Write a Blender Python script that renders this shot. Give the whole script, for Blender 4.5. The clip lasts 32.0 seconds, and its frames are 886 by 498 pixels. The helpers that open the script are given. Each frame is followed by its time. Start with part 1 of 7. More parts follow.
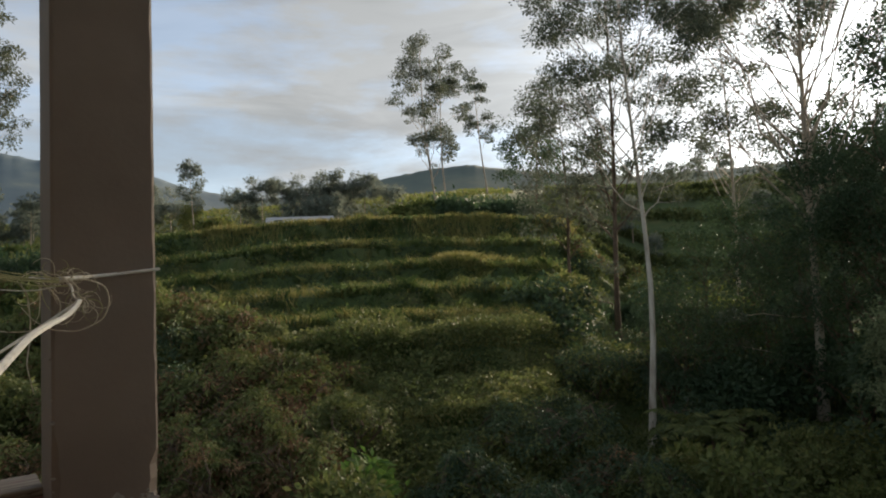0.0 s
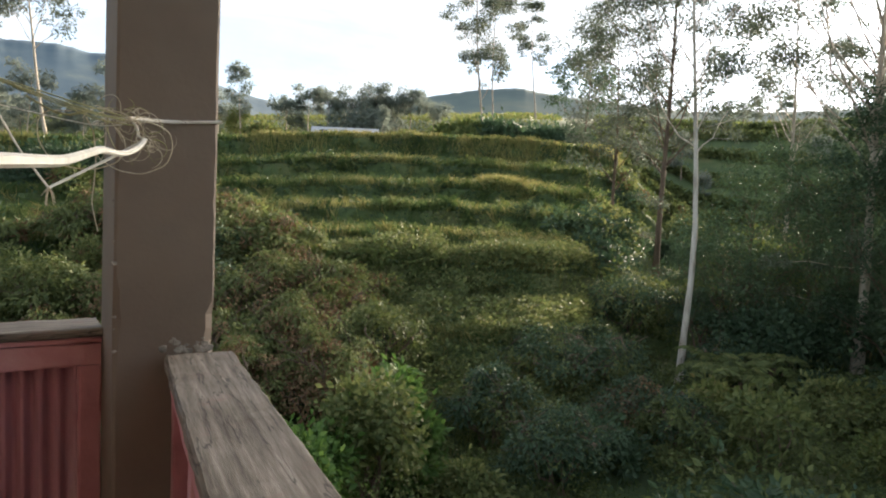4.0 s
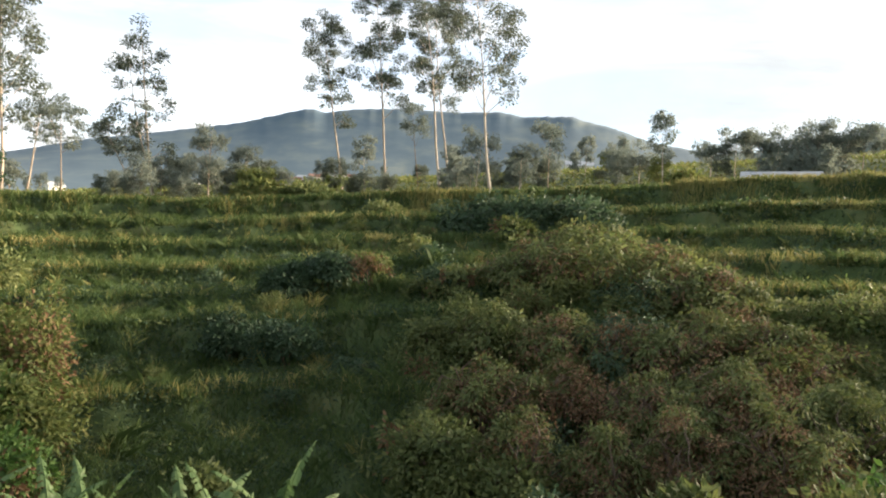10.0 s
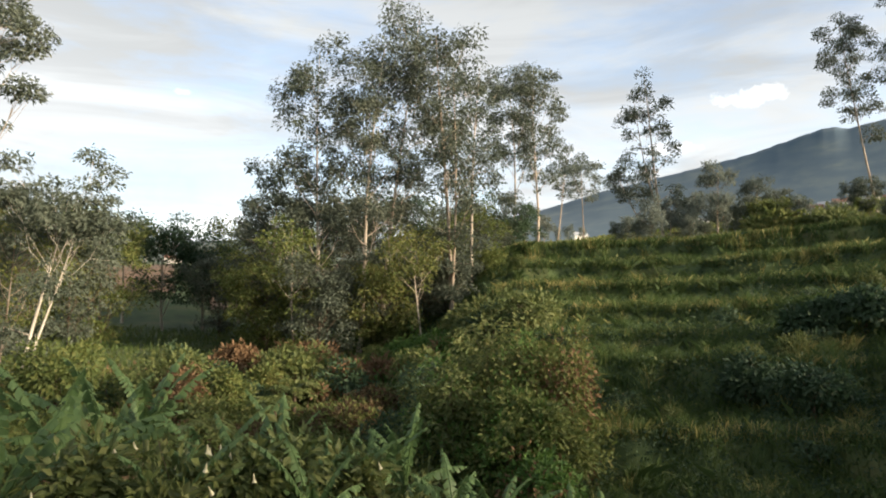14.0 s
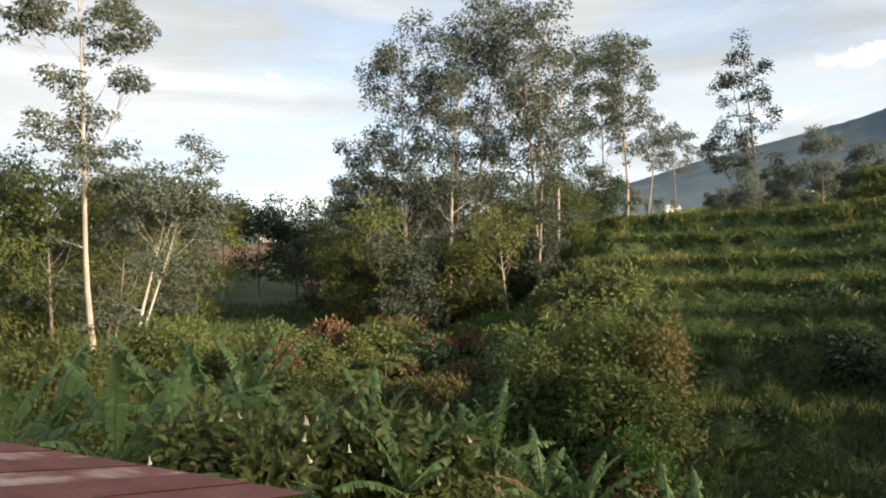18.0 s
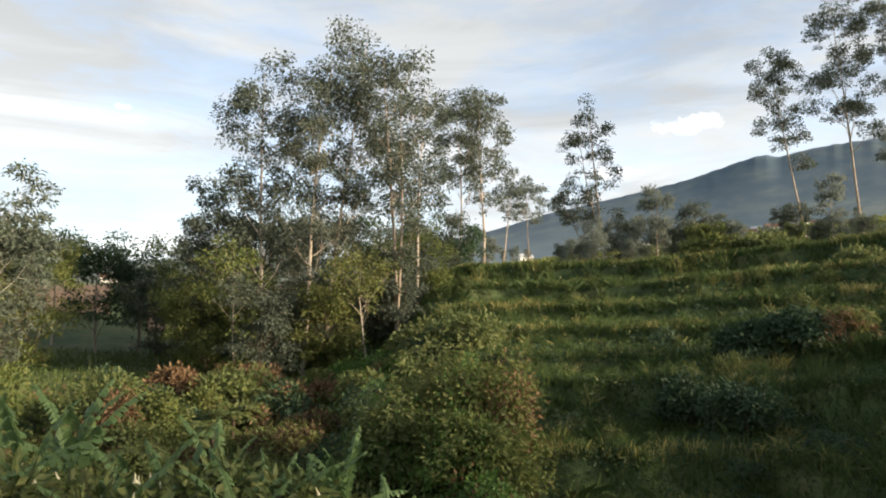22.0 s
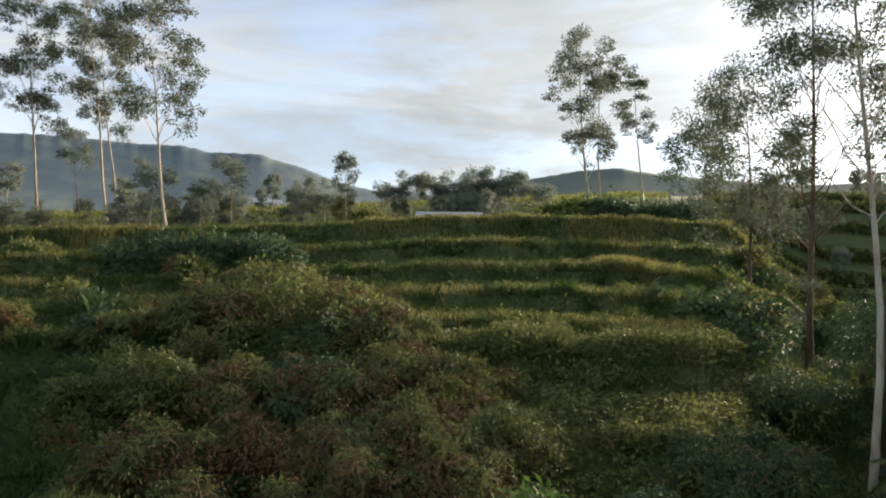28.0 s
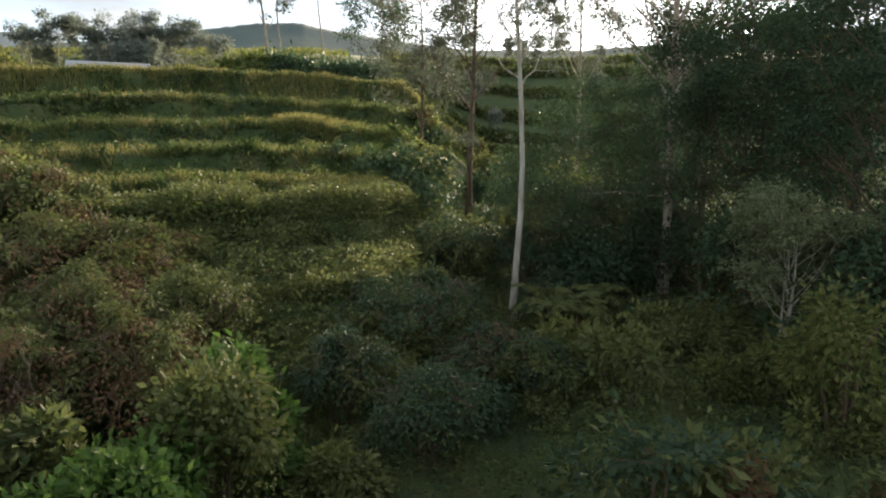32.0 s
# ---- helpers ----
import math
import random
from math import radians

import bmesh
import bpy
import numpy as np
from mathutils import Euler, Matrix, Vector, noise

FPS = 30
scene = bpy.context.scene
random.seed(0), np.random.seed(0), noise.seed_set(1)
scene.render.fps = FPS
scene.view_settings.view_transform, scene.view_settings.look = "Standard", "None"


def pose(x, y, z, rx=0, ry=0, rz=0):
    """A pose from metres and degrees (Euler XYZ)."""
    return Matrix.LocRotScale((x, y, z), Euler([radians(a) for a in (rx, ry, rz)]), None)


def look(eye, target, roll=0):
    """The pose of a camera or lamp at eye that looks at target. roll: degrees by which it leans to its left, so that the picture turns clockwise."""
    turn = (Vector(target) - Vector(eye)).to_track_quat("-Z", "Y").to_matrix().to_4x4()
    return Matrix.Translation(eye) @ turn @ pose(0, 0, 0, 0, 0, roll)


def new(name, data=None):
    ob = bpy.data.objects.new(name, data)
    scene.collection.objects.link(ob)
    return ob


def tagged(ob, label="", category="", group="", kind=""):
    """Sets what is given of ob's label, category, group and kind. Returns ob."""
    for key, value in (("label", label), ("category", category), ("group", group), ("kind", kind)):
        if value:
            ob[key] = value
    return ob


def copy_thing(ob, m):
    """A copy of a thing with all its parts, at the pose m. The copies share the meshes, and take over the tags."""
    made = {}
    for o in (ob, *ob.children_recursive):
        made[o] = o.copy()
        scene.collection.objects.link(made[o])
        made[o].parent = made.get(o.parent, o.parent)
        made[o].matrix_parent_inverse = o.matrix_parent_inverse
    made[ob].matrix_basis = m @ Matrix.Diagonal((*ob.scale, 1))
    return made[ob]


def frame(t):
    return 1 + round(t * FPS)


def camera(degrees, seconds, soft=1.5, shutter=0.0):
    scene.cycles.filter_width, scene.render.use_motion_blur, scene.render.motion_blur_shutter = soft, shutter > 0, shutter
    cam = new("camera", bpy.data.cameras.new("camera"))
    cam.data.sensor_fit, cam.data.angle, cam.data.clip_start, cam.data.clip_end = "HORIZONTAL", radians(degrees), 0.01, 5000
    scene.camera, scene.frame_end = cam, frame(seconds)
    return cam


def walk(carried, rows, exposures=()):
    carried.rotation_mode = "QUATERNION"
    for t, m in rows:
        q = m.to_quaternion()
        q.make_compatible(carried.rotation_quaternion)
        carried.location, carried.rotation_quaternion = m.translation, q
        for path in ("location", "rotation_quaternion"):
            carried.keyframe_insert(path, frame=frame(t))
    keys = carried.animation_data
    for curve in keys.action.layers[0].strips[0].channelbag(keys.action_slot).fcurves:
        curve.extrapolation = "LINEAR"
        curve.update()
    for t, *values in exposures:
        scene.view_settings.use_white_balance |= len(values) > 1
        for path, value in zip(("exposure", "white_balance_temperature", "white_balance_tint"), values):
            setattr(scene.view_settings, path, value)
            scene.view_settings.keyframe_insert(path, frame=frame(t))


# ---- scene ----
cam = camera(65.52, 32.0, soft=2.0)
PATH = [
    (0.0, pose(0.281, -1.215, 1.591, 93.25, 2.98, -35.20)),
    (0.5, pose(0.270, -1.406, 1.554, 92.20, 2.76, -34.73)),
    (1.0, pose(0.309, -1.392, 1.569, 93.42, 2.23, -36.65)),
    (1.5, pose(0.327, -1.261, 1.603, 96.52, 1.96, -41.28)),
    (2.0, pose(0.326, -1.196, 1.613, 98.64, 1.94, -41.11)),
    (2.5, pose(0.291, -1.297, 1.601, 98.92, 1.91, -38.80)),
    (4.5, pose(0.204, -1.041, 1.349, 83.55, -2.97, -25.10)),
    (5.0, pose(0.034, -0.997, 1.303, 83.20, -4.18, -14.87)),
    (5.5, pose(-0.160, -0.935, 1.296, 83.78, -5.72, -5.08)),
    (6.0, pose(-0.249, -0.772, 1.305, 83.65, -2.44, 4.60)),
    (6.5, pose(-0.238, -0.444, 1.468, 88.00, -0.29, 4.68)),
    (7.0, pose(-0.183, -0.310, 1.571, 90.46, 0.29, 1.10)),
    (7.5, pose(-0.130, 0.000, 1.588, 92.09, 0.11, -6.75)),
    (8.0, pose(-0.130, 0.450, 1.574, 93.45, 0.10, -6.42)),
    (8.5, pose(-0.135, 0.670, 1.571, 88.97, -2.27, -6.85)),
    (9.0, pose(-0.030, 1.020, 1.548, 86.78, -3.91, -1.67)),
    (9.5, pose(-0.059, 1.222, 1.531, 87.57, -3.66, 2.64)),
    (10.0, pose(-0.087, 1.351, 1.515, 89.61, -2.69, 1.36)),
    (10.5, pose(-0.117, 1.469, 1.505, 92.91, -3.31, 1.31)),
    (10.8, pose(-0.132, 1.530, 1.495, 94.25, -0.60, 2.25)),
    (11.0, pose(-0.138, 1.565, 1.491, 93.70, -0.38, 2.27)),
    (11.5, pose(-0.158, 1.638, 1.483, 93.76, -0.44, 11.15)),
    (12.0, pose(-0.179, 1.735, 1.470, 92.18, 1.65, 21.55)),
    (12.5, pose(-0.236, 1.912, 1.463, 93.76, 2.06, 27.06)),
    (13.0, pose(-0.239, 1.956, 1.455, 94.28, 1.15, 32.89)),
    (13.5, pose(-0.241, 1.972, 1.449, 93.08, 0.79, 37.89)),
    (14.0, pose(-0.233, 1.959, 1.448, 91.85, -0.07, 42.17)),
    (14.5, pose(-0.184, 1.948, 1.463, 90.99, -0.27, 44.56)),
    (15.0, pose(-0.163, 1.941, 1.470, 90.24, -0.17, 45.73)),
    (15.5, pose(-0.166, 1.929, 1.486, 89.82, -0.15, 47.04)),
    (17.5, pose(-0.190, 1.909, 1.464, 91.96, 0.37, 48.29)),
    (18.0, pose(-0.172, 1.902, 1.466, 89.89, 0.60, 49.34)),
    (18.5, pose(-0.092, 1.890, 1.478, 91.29, 0.61, 47.99)),
    (19.0, pose(-0.092, 1.896, 1.481, 92.80, 0.47, 47.63)),
    (19.5, pose(-0.096, 1.910, 1.478, 93.50, 0.79, 47.60)),
    (20.0, pose(-0.101, 1.929, 1.476, 93.46, 0.90, 47.89)),
    (20.5, pose(-0.116, 1.973, 1.471, 92.49, 0.36, 48.00)),
    (21.0, pose(-0.129, 2.006, 1.470, 91.38, 0.06, 46.64)),
    (21.5, pose(-0.141, 2.028, 1.470, 92.24, -0.08, 42.00)),
    (22.0, pose(-0.142, 2.034, 1.470, 93.59, -0.26, 37.75)),
    (22.5, pose(-0.138, 2.011, 1.470, 93.51, 0.07, 32.46)),
    (23.0, pose(-0.134, 2.013, 1.469, 93.07, 0.62, 26.84)),
    (23.5, pose(-0.136, 2.028, 1.466, 92.20, 0.83, 21.74)),
    (24.0, pose(-0.140, 2.028, 1.468, 92.05, 1.41, 14.44)),
    (24.5, pose(-0.136, 2.012, 1.468, 93.66, 1.72, 5.66)),
    (26.5, pose(0.664, 2.296, 1.565, 92.25, 0.65, -10.17)),
    (27.0, pose(0.753, 2.312, 1.578, 90.83, -0.20, -15.55)),
    (27.5, pose(0.778, 2.330, 1.616, 92.66, -1.77, -21.02)),
    (28.0, pose(0.780, 2.321, 1.591, 93.54, -0.78, -23.86)),
    (28.5, pose(0.809, 2.314, 1.597, 89.84, -0.67, -30.23)),
    (29.0, pose(0.822, 2.321, 1.623, 88.99, -1.55, -39.02)),
    (29.5, pose(0.834, 2.331, 1.652, 89.28, -1.92, -43.98)),
    (30.0, pose(0.847, 2.334, 1.639, 89.59, -1.26, -47.60)),
    (30.5, pose(0.858, 2.362, 1.615, 89.39, -0.76, -51.44)),
    (31.0, pose(0.845, 2.381, 1.567, 88.39, -0.28, -52.24)),
    (31.5, pose(0.804, 2.361, 1.504, 85.59, 0.24, -50.77)),
    (32.0, pose(0.719, 2.197, 1.430, 82.09, 0.28, -49.56)),
]
walk(cam, PATH, ((0.0, 0.85, 6850, 10), (1.4, 0.92, 6850, 10), (2.1, 0.82, 6850, 10), (2.5, 0.85, 6850, 10), (4.5, 2.2, 6450, 10), (5.2, 2.05, 6450, 10), (6.0, 1.92, 6750, 10), (7.0, 1.65, 6800, 10), (7.5, 1.82, 6850, 10), (8.0, 1.4, 6850, 10), (9.0, 1.66, 6850, 10), (10.0, 1.92, 6850, 10), (12.0, 1.36, 6850, 10), (19.0, 1.3, 6850, 10), (24.0, 1.34, 6850, 10), (28.0, 1.28, 6850, 10), (30.5, 1.58, 6850, 10), (32.0, 1.68, 6850, 10)))

# ---- light ----
SUN_YAW, SUN_EL = -72.0, 15.0          # bearing left of +y, height above the horizon, degrees
world = bpy.data.worlds.new("sky")
scene.world = world
world.use_nodes = True
wt = world.node_tree
wt.nodes.clear()
w_out = wt.nodes.new("ShaderNodeOutputWorld")
w_bg = wt.nodes.new("ShaderNodeBackground")
w_sky = wt.nodes.new("ShaderNodeTexSky")
w_sky.sky_type = "NISHITA"
w_sky.sun_disc = False
w_sky.sun_elevation = radians(SUN_EL)
w_sky.sun_rotation = radians(-SUN_YAW)
w_sky.air_density, w_sky.dust_density, w_sky.ozone_density = 1.0, 1.6, 1.6
w_sky.altitude = 1500
w_bg.inputs["Strength"].default_value = 0.15
# broken cloud sheet, stretched towards the horizon
w_tc = wt.nodes.new("ShaderNodeTexCoord")
w_map = wt.nodes.new("ShaderNodeMapping")
w_map.inputs["Scale"].default_value = (1.0, 1.0, 3.6)
w_map.inputs["Location"].default_value = (3.1, 0.7, 0.2)
w_n1 = wt.nodes.new("ShaderNodeTexNoise")
w_n1.inputs["Scale"].default_value, w_n1.inputs["Detail"].default_value = 2.6, 7.0
w_n1.inputs["Roughness"].default_value, w_n1.inputs["Distortion"].default_value = 0.52, 0.5
w_ramp = wt.nodes.new("ShaderNodeValToRGB")
w_ramp.color_ramp.elements[0].color = (0.58, 0.58, 0.58, 1)
w_ramp.color_ramp.elements[0].position, w_ramp.color_ramp.elements[1].position = 0.40, 0.56
w_cloud = wt.nodes.new("ShaderNodeMix")
w_cloud.data_type = "RGBA"
w_tint = wt.nodes.new("ShaderNodeMix")
w_tint.data_type, w_tint.blend_type = "RGBA", "MULTIPLY"
w_tint.inputs["Factor"].default_value = 1.0
w_grey = wt.nodes.new("ShaderNodeRGBToBW")
w_gain = wt.nodes.new("ShaderNodeMath")
w_gain.operation, w_gain.inputs[1].default_value = "MULTIPLY", 1.12
w_col = wt.nodes.new("ShaderNodeMix")
w_col.data_type, w_col.blend_type = "RGBA", "MULTIPLY"
w_col.inputs["Factor"].default_value = 1.0
w_col.inputs["A"].default_value = (0.94, 0.99, 1.035, 1)
w_dot = wt.nodes.new("ShaderNodeVectorMath")          # thin cloud glows round the sun
w_dot.operation = "DOT_PRODUCT"
w_nrm = wt.nodes.new("ShaderNodeVectorMath")
w_nrm.operation = "NORMALIZE"
w_pow = wt.nodes.new("ShaderNodeMath")
w_pow.operation, w_pow.use_clamp, w_pow.inputs[1].default_value = "POWER", False, 14.0
w_max = wt.nodes.new("ShaderNodeMath")
w_max.operation, w_max.inputs[1].default_value = "MAXIMUM", 0.0
w_glow = wt.nodes.new("ShaderNodeMath")
w_glow.operation, w_glow.inputs[1].default_value, w_glow.inputs[2].default_value = "MULTIPLY_ADD", 2.2, 1.25
L = wt.links.new
L(w_tc.outputs["Generated"], w_map.inputs["Vector"])
L(w_map.outputs["Vector"], w_n1.inputs["Vector"])
w_n2 = wt.nodes.new("ShaderNodeTexNoise")            # small broken clouds
w_n2.inputs["Scale"].default_value, w_n2.inputs["Detail"].default_value = 9.0, 6.0
w_n2.inputs["Roughness"].default_value = 0.6
L(w_map.outputs["Vector"], w_n2.inputs["Vector"])
w_add = wt.nodes.new("ShaderNodeMix")
w_add.inputs["Factor"].default_value = 0.38
L(w_n1.outputs["Fac"], w_add.inputs["A"])
L(w_n2.outputs["Fac"], w_add.inputs["B"])
L(w_add.outputs["Result"], w_ramp.inputs["Fac"])
L(w_sky.outputs["Color"], w_grey.inputs["Color"])
w_even = wt.nodes.new("ShaderNodeMath")              # cloud evens out the sky's brightness
w_even.operation, w_even.inputs[1].default_value = "POWER", 0.46
w_lift = wt.nodes.new("ShaderNodeMath")
w_lift.operation, w_lift.inputs[1].default_value = "MULTIPLY", 1.42
L(w_grey.outputs["Val"], w_even.inputs[0])
L(w_even.outputs[0], w_lift.inputs[0])
L(w_lift.outputs[0], w_gain.inputs[0])
L(w_tc.outputs["Generated"], w_nrm.inputs[0])
L(w_nrm.outputs["Vector"], w_dot.inputs[0])
w_dot.inputs[1].default_value = (-math.sin(radians(SUN_YAW)) * math.cos(radians(SUN_EL)), math.cos(radians(SUN_YAW)) * math.cos(radians(SUN_EL)), math.sin(radians(SUN_EL)))
L(w_dot.outputs["Value"], w_max.inputs[0])
L(w_max.outputs[0], w_pow.inputs[0])
w_sq = wt.nodes.new("ShaderNodeMath")
w_sq.operation = "MULTIPLY"
L(w_max.outputs[0], w_sq.inputs[0])
L(w_max.outputs[0], w_sq.inputs[1])
w_dim = wt.nodes.new("ShaderNodeMath")               # the sheet is thicker on the sun's side
w_dim.operation, w_dim.inputs[1].default_value, w_dim.inputs[2].default_value = "MULTIPLY_ADD", -0.6, 1.12
L(w_sq.outputs[0], w_dim.inputs[0])
L(w_dim.outputs[0], w_glow.inputs[2])
L(w_pow.outputs[0], w_glow.inputs[0])
L(w_glow.outputs[0], w_gain.inputs[1])
# grey undersides and white tops, drawn out along the horizon
w_map2 = wt.nodes.new("ShaderNodeMapping")
w_map2.inputs["Scale"].default_value = (1.0, 1.0, 5.5)
w_map2.inputs["Location"].default_value = (7.3, 2.1, 0.4)
w_n3 = wt.nodes.new("ShaderNodeTexNoise")
w_n3.inputs["Scale"].default_value, w_n3.inputs["Detail"].default_value = 2.4, 8.0
w_n3.inputs["Roughness"].default_value, w_n3.inputs["Distortion"].default_value = 0.58, 0.8
L(w_tc.outputs["Generated"], w_map2.inputs["Vector"])
L(w_map2.outputs["Vector"], w_n3.inputs["Vector"])
w_r3 = wt.nodes.new("ShaderNodeMapRange")
w_r3.interpolation_type = "SMOOTHSTEP"
for k_, v_ in (("From Min", 0.36), ("From Max", 0.64), ("To Min", 0.83), ("To Max", 1.09)):
    w_r3.inputs[k_].default_value = v_
L(w_n3.outputs["Fac"], w_r3.inputs["Value"])
w_shade = wt.nodes.new("ShaderNodeMath")
w_shade.operation = "MULTIPLY"
L(w_gain.outputs["Value"], w_shade.inputs[0])
L(w_r3.outputs["Result"], w_shade.inputs[1])
L(w_shade.outputs["Value"], w_col.inputs["B"])


def sky_dir(th, el):
    return Vector((-math.sin(radians(th)) * math.cos(radians(el)), math.cos(radians(th)) * math.cos(radians(el)), math.sin(radians(el))))


def sky_math(op, a, c=None, e=None, clamp=False):
    q = wt.nodes.new("ShaderNodeMath")
    q.operation, q.use_clamp = op, clamp
    for i, v in enumerate((a, c, e)):
        if isinstance(v, (int, float)):
            q.inputs[i].default_value = v
        elif v is not None:
            L(v, q.inputs[i])
    return q.outputs[0]


def sky_dot(axis):
    q = wt.nodes.new("ShaderNodeVectorMath")
    q.operation = "DOT_PRODUCT"
    L(w_nrm.outputs["Vector"], q.inputs[0])
    q.inputs[1].default_value = axis
    return q.outputs["Value"]


def small_cloud(last, th, el, half_w, half_h, gain, tint=(1.0, 0.99, 0.98), dense=0.85, soft=0.7, ragged=5.2):
    """One cloud with a ragged edge, or a grey-blue bank, at a bearing and a height above the horizon."""
    c = sky_dir(th, el)
    right = Vector((math.cos(radians(th)), math.sin(radians(th)), 0))
    up = right.cross(c)
    a = sky_math("DIVIDE", sky_dot(right), math.sin(radians(half_w)))
    h = sky_math("DIVIDE", sky_math("ADD", sky_dot(up), -c.dot(up)), math.sin(radians(half_h)))
    d2 = sky_math("ADD", sky_math("POWER", a, 2.0), sky_math("POWER", h, 2.0))
    edge_ = sky_math("MULTIPLY_ADD", w_n4.outputs["Fac"], ragged, 0.8 - 0.5 * ragged)
    f = sky_math("MULTIPLY", sky_math("SUBTRACT", edge_, d2), soft, None, True)
    f = sky_math("MULTIPLY", f, sky_math("GREATER_THAN", sky_dot(c), 0.9))
    m_ = wt.nodes.new("ShaderNodeMix")
    m_.data_type = "RGBA"
    L(sky_math("MULTIPLY", f, dense), m_.inputs["Factor"])
    L(last, m_.inputs["A"])
    m_.inputs["B"].default_value = (gain * tint[0], gain * tint[1], gain * tint[2], 1)
    return m_.outputs["Result"]


w_n4 = wt.nodes.new("ShaderNodeTexNoise")
w_n4.inputs["Scale"].default_value, w_n4.inputs["Detail"].default_value, w_n4.inputs["Roughness"].default_value = 22.0, 6.0, 0.6
L(w_tc.outputs["Generated"], w_n4.inputs["Vector"])
L(w_ramp.outputs["Color"], w_cloud.inputs["Factor"])
L(w_sky.outputs["Color"], w_cloud.inputs["A"])
L(w_col.outputs["Result"], w_cloud.inputs["B"])
sky_last = w_cloud.outputs["Result"]
for c_ in ((68.0, 6.4, 24.0, 3.4, 1.6), (-15.0, 11.5, 20.0, 5.0, 1.5)):
    sky_last = small_cloud(sky_last, *c_, (0.84, 0.98, 1.12), 0.6, 1.0, 0.5)
for c_ in ((18.4, 13.2, 2.6, 1.0, 6.0), (63.0, 13.8, 1.3, 0.4, 5.0), (60.0, 3.6, 7.0, 1.0, 5.2), (24.0, 9.6, 3.4, 0.7, 5.0)):
    sky_last = small_cloud(sky_last, *c_)
L(sky_last, w_tint.inputs["A"])
w_tint.inputs["B"].default_value = (0.982, 0.996, 1.012, 1)
L(w_tint.outputs["Result"], w_bg.inputs["Color"])
L(w_bg.outputs["Background"], w_out.inputs["Surface"])

sun_data = bpy.data.lights.new("sun", "SUN")
sun_data.energy, sun_data.angle, sun_data.color = 5.0, radians(13.0), (1.0, 0.84, 0.64)
sun = new("sun", sun_data)
sun_dir = Vector((-math.sin(radians(SUN_YAW)) * math.cos(radians(SUN_EL)), math.cos(radians(SUN_YAW)) * math.cos(radians(SUN_EL)), math.sin(radians(SUN_EL))))
sun.matrix_world = look(sun_dir * 50, (0, 0, 0))


# ---- materials ----
def node_mat(name, rough=0.7):
    m = bpy.data.materials.new(name)
    m.use_nodes = True
    nt = m.node_tree
    b = nt.nodes["Principled BSDF"]
    b.inputs["Roughness"].default_value = rough
    return m, nt, b


def ramp_node(nt, stops):
    r = nt.nodes.new("ShaderNodeValToRGB")
    e = r.color_ramp.elements
    while len(e) < len(stops):
        e.new(0.5)
    for el, (p, c) in zip(e, stops):
        el.position, el.color = p, (*c, 1)
    return r


def noise_node(nt, scale, detail=5.0, rough=0.55, coords="Object", stretch=None):
    tc = nt.nodes.new("ShaderNodeTexCoord")
    n = nt.nodes.new("ShaderNodeTexNoise")
    n.inputs["Scale"].default_value, n.inputs["Detail"].default_value, n.inputs["Roughness"].default_value = scale, detail, rough
    if stretch:
        mp = nt.nodes.new("ShaderNodeMapping")
        mp.inputs["Scale"].default_value = stretch
        nt.links.new(tc.outputs[coords], mp.inputs["Vector"])
        nt.links.new(mp.outputs["Vector"], n.inputs["Vector"])
    else:
        nt.links.new(tc.outputs[coords], n.inputs["Vector"])
    return n


def leaf_mat(name, cols, translucent=0.3, rough=0.5, patch=0.25):
    """Leaves: a colour for each leaf, shifted by plant and by patches in space."""
    m, nt, b = node_mat(name, rough + 0.15)
    geo = nt.nodes.new("ShaderNodeNewGeometry")
    info = nt.nodes.new("ShaderNodeObjectInfo")
    n = noise_node(nt, patch, 3.0)
    a1 = nt.nodes.new("ShaderNodeMath")
    a1.operation = "MULTIPLY_ADD"
    a1.inputs[1].default_value = 0.55
    a2 = nt.nodes.new("ShaderNodeMath")
    a2.operation = "MULTIPLY_ADD"
    a2.inputs[1].default_value = 0.25
    a3 = nt.nodes.new("ShaderNodeMath")
    a3.operation = "MULTIPLY_ADD"
    a3.inputs[1].default_value, a3.inputs[2].default_value = 0.6, -0.2
    nt.links.new(n.outputs["Fac"], a3.inputs[0])
    nt.links.new(info.outputs["Random"], a2.inputs[0])
    nt.links.new(a3.outputs[0], a2.inputs[2])
    nt.links.new(geo.outputs["Random Per Island"], a1.inputs[0])
    nt.links.new(a2.outputs[0], a1.inputs[2])
    k = len(cols)
    r = ramp_node(nt, [(i / (k - 1), c) for i, c in enumerate(cols)])
    nt.links.new(a1.outputs[0], r.inputs["Fac"])
    nt.links.new(r.outputs["Color"], b.inputs["Base Color"])
    b.inputs["Specular IOR Level"].default_value = 0.3
    t = nt.nodes.new("ShaderNodeBsdfTranslucent")
    nt.links.new(r.outputs["Color"], t.inputs["Color"])
    mix = nt.nodes.new("ShaderNodeMixShader")
    mix.inputs["Fac"].default_value = translucent
    nt.links.new(b.outputs["BSDF"], mix.inputs[1])
    nt.links.new(t.outputs["BSDF"], mix.inputs[2])
    nt.links.new(mix.outputs["Shader"], nt.nodes["Material Output"].inputs["Surface"])
    return m


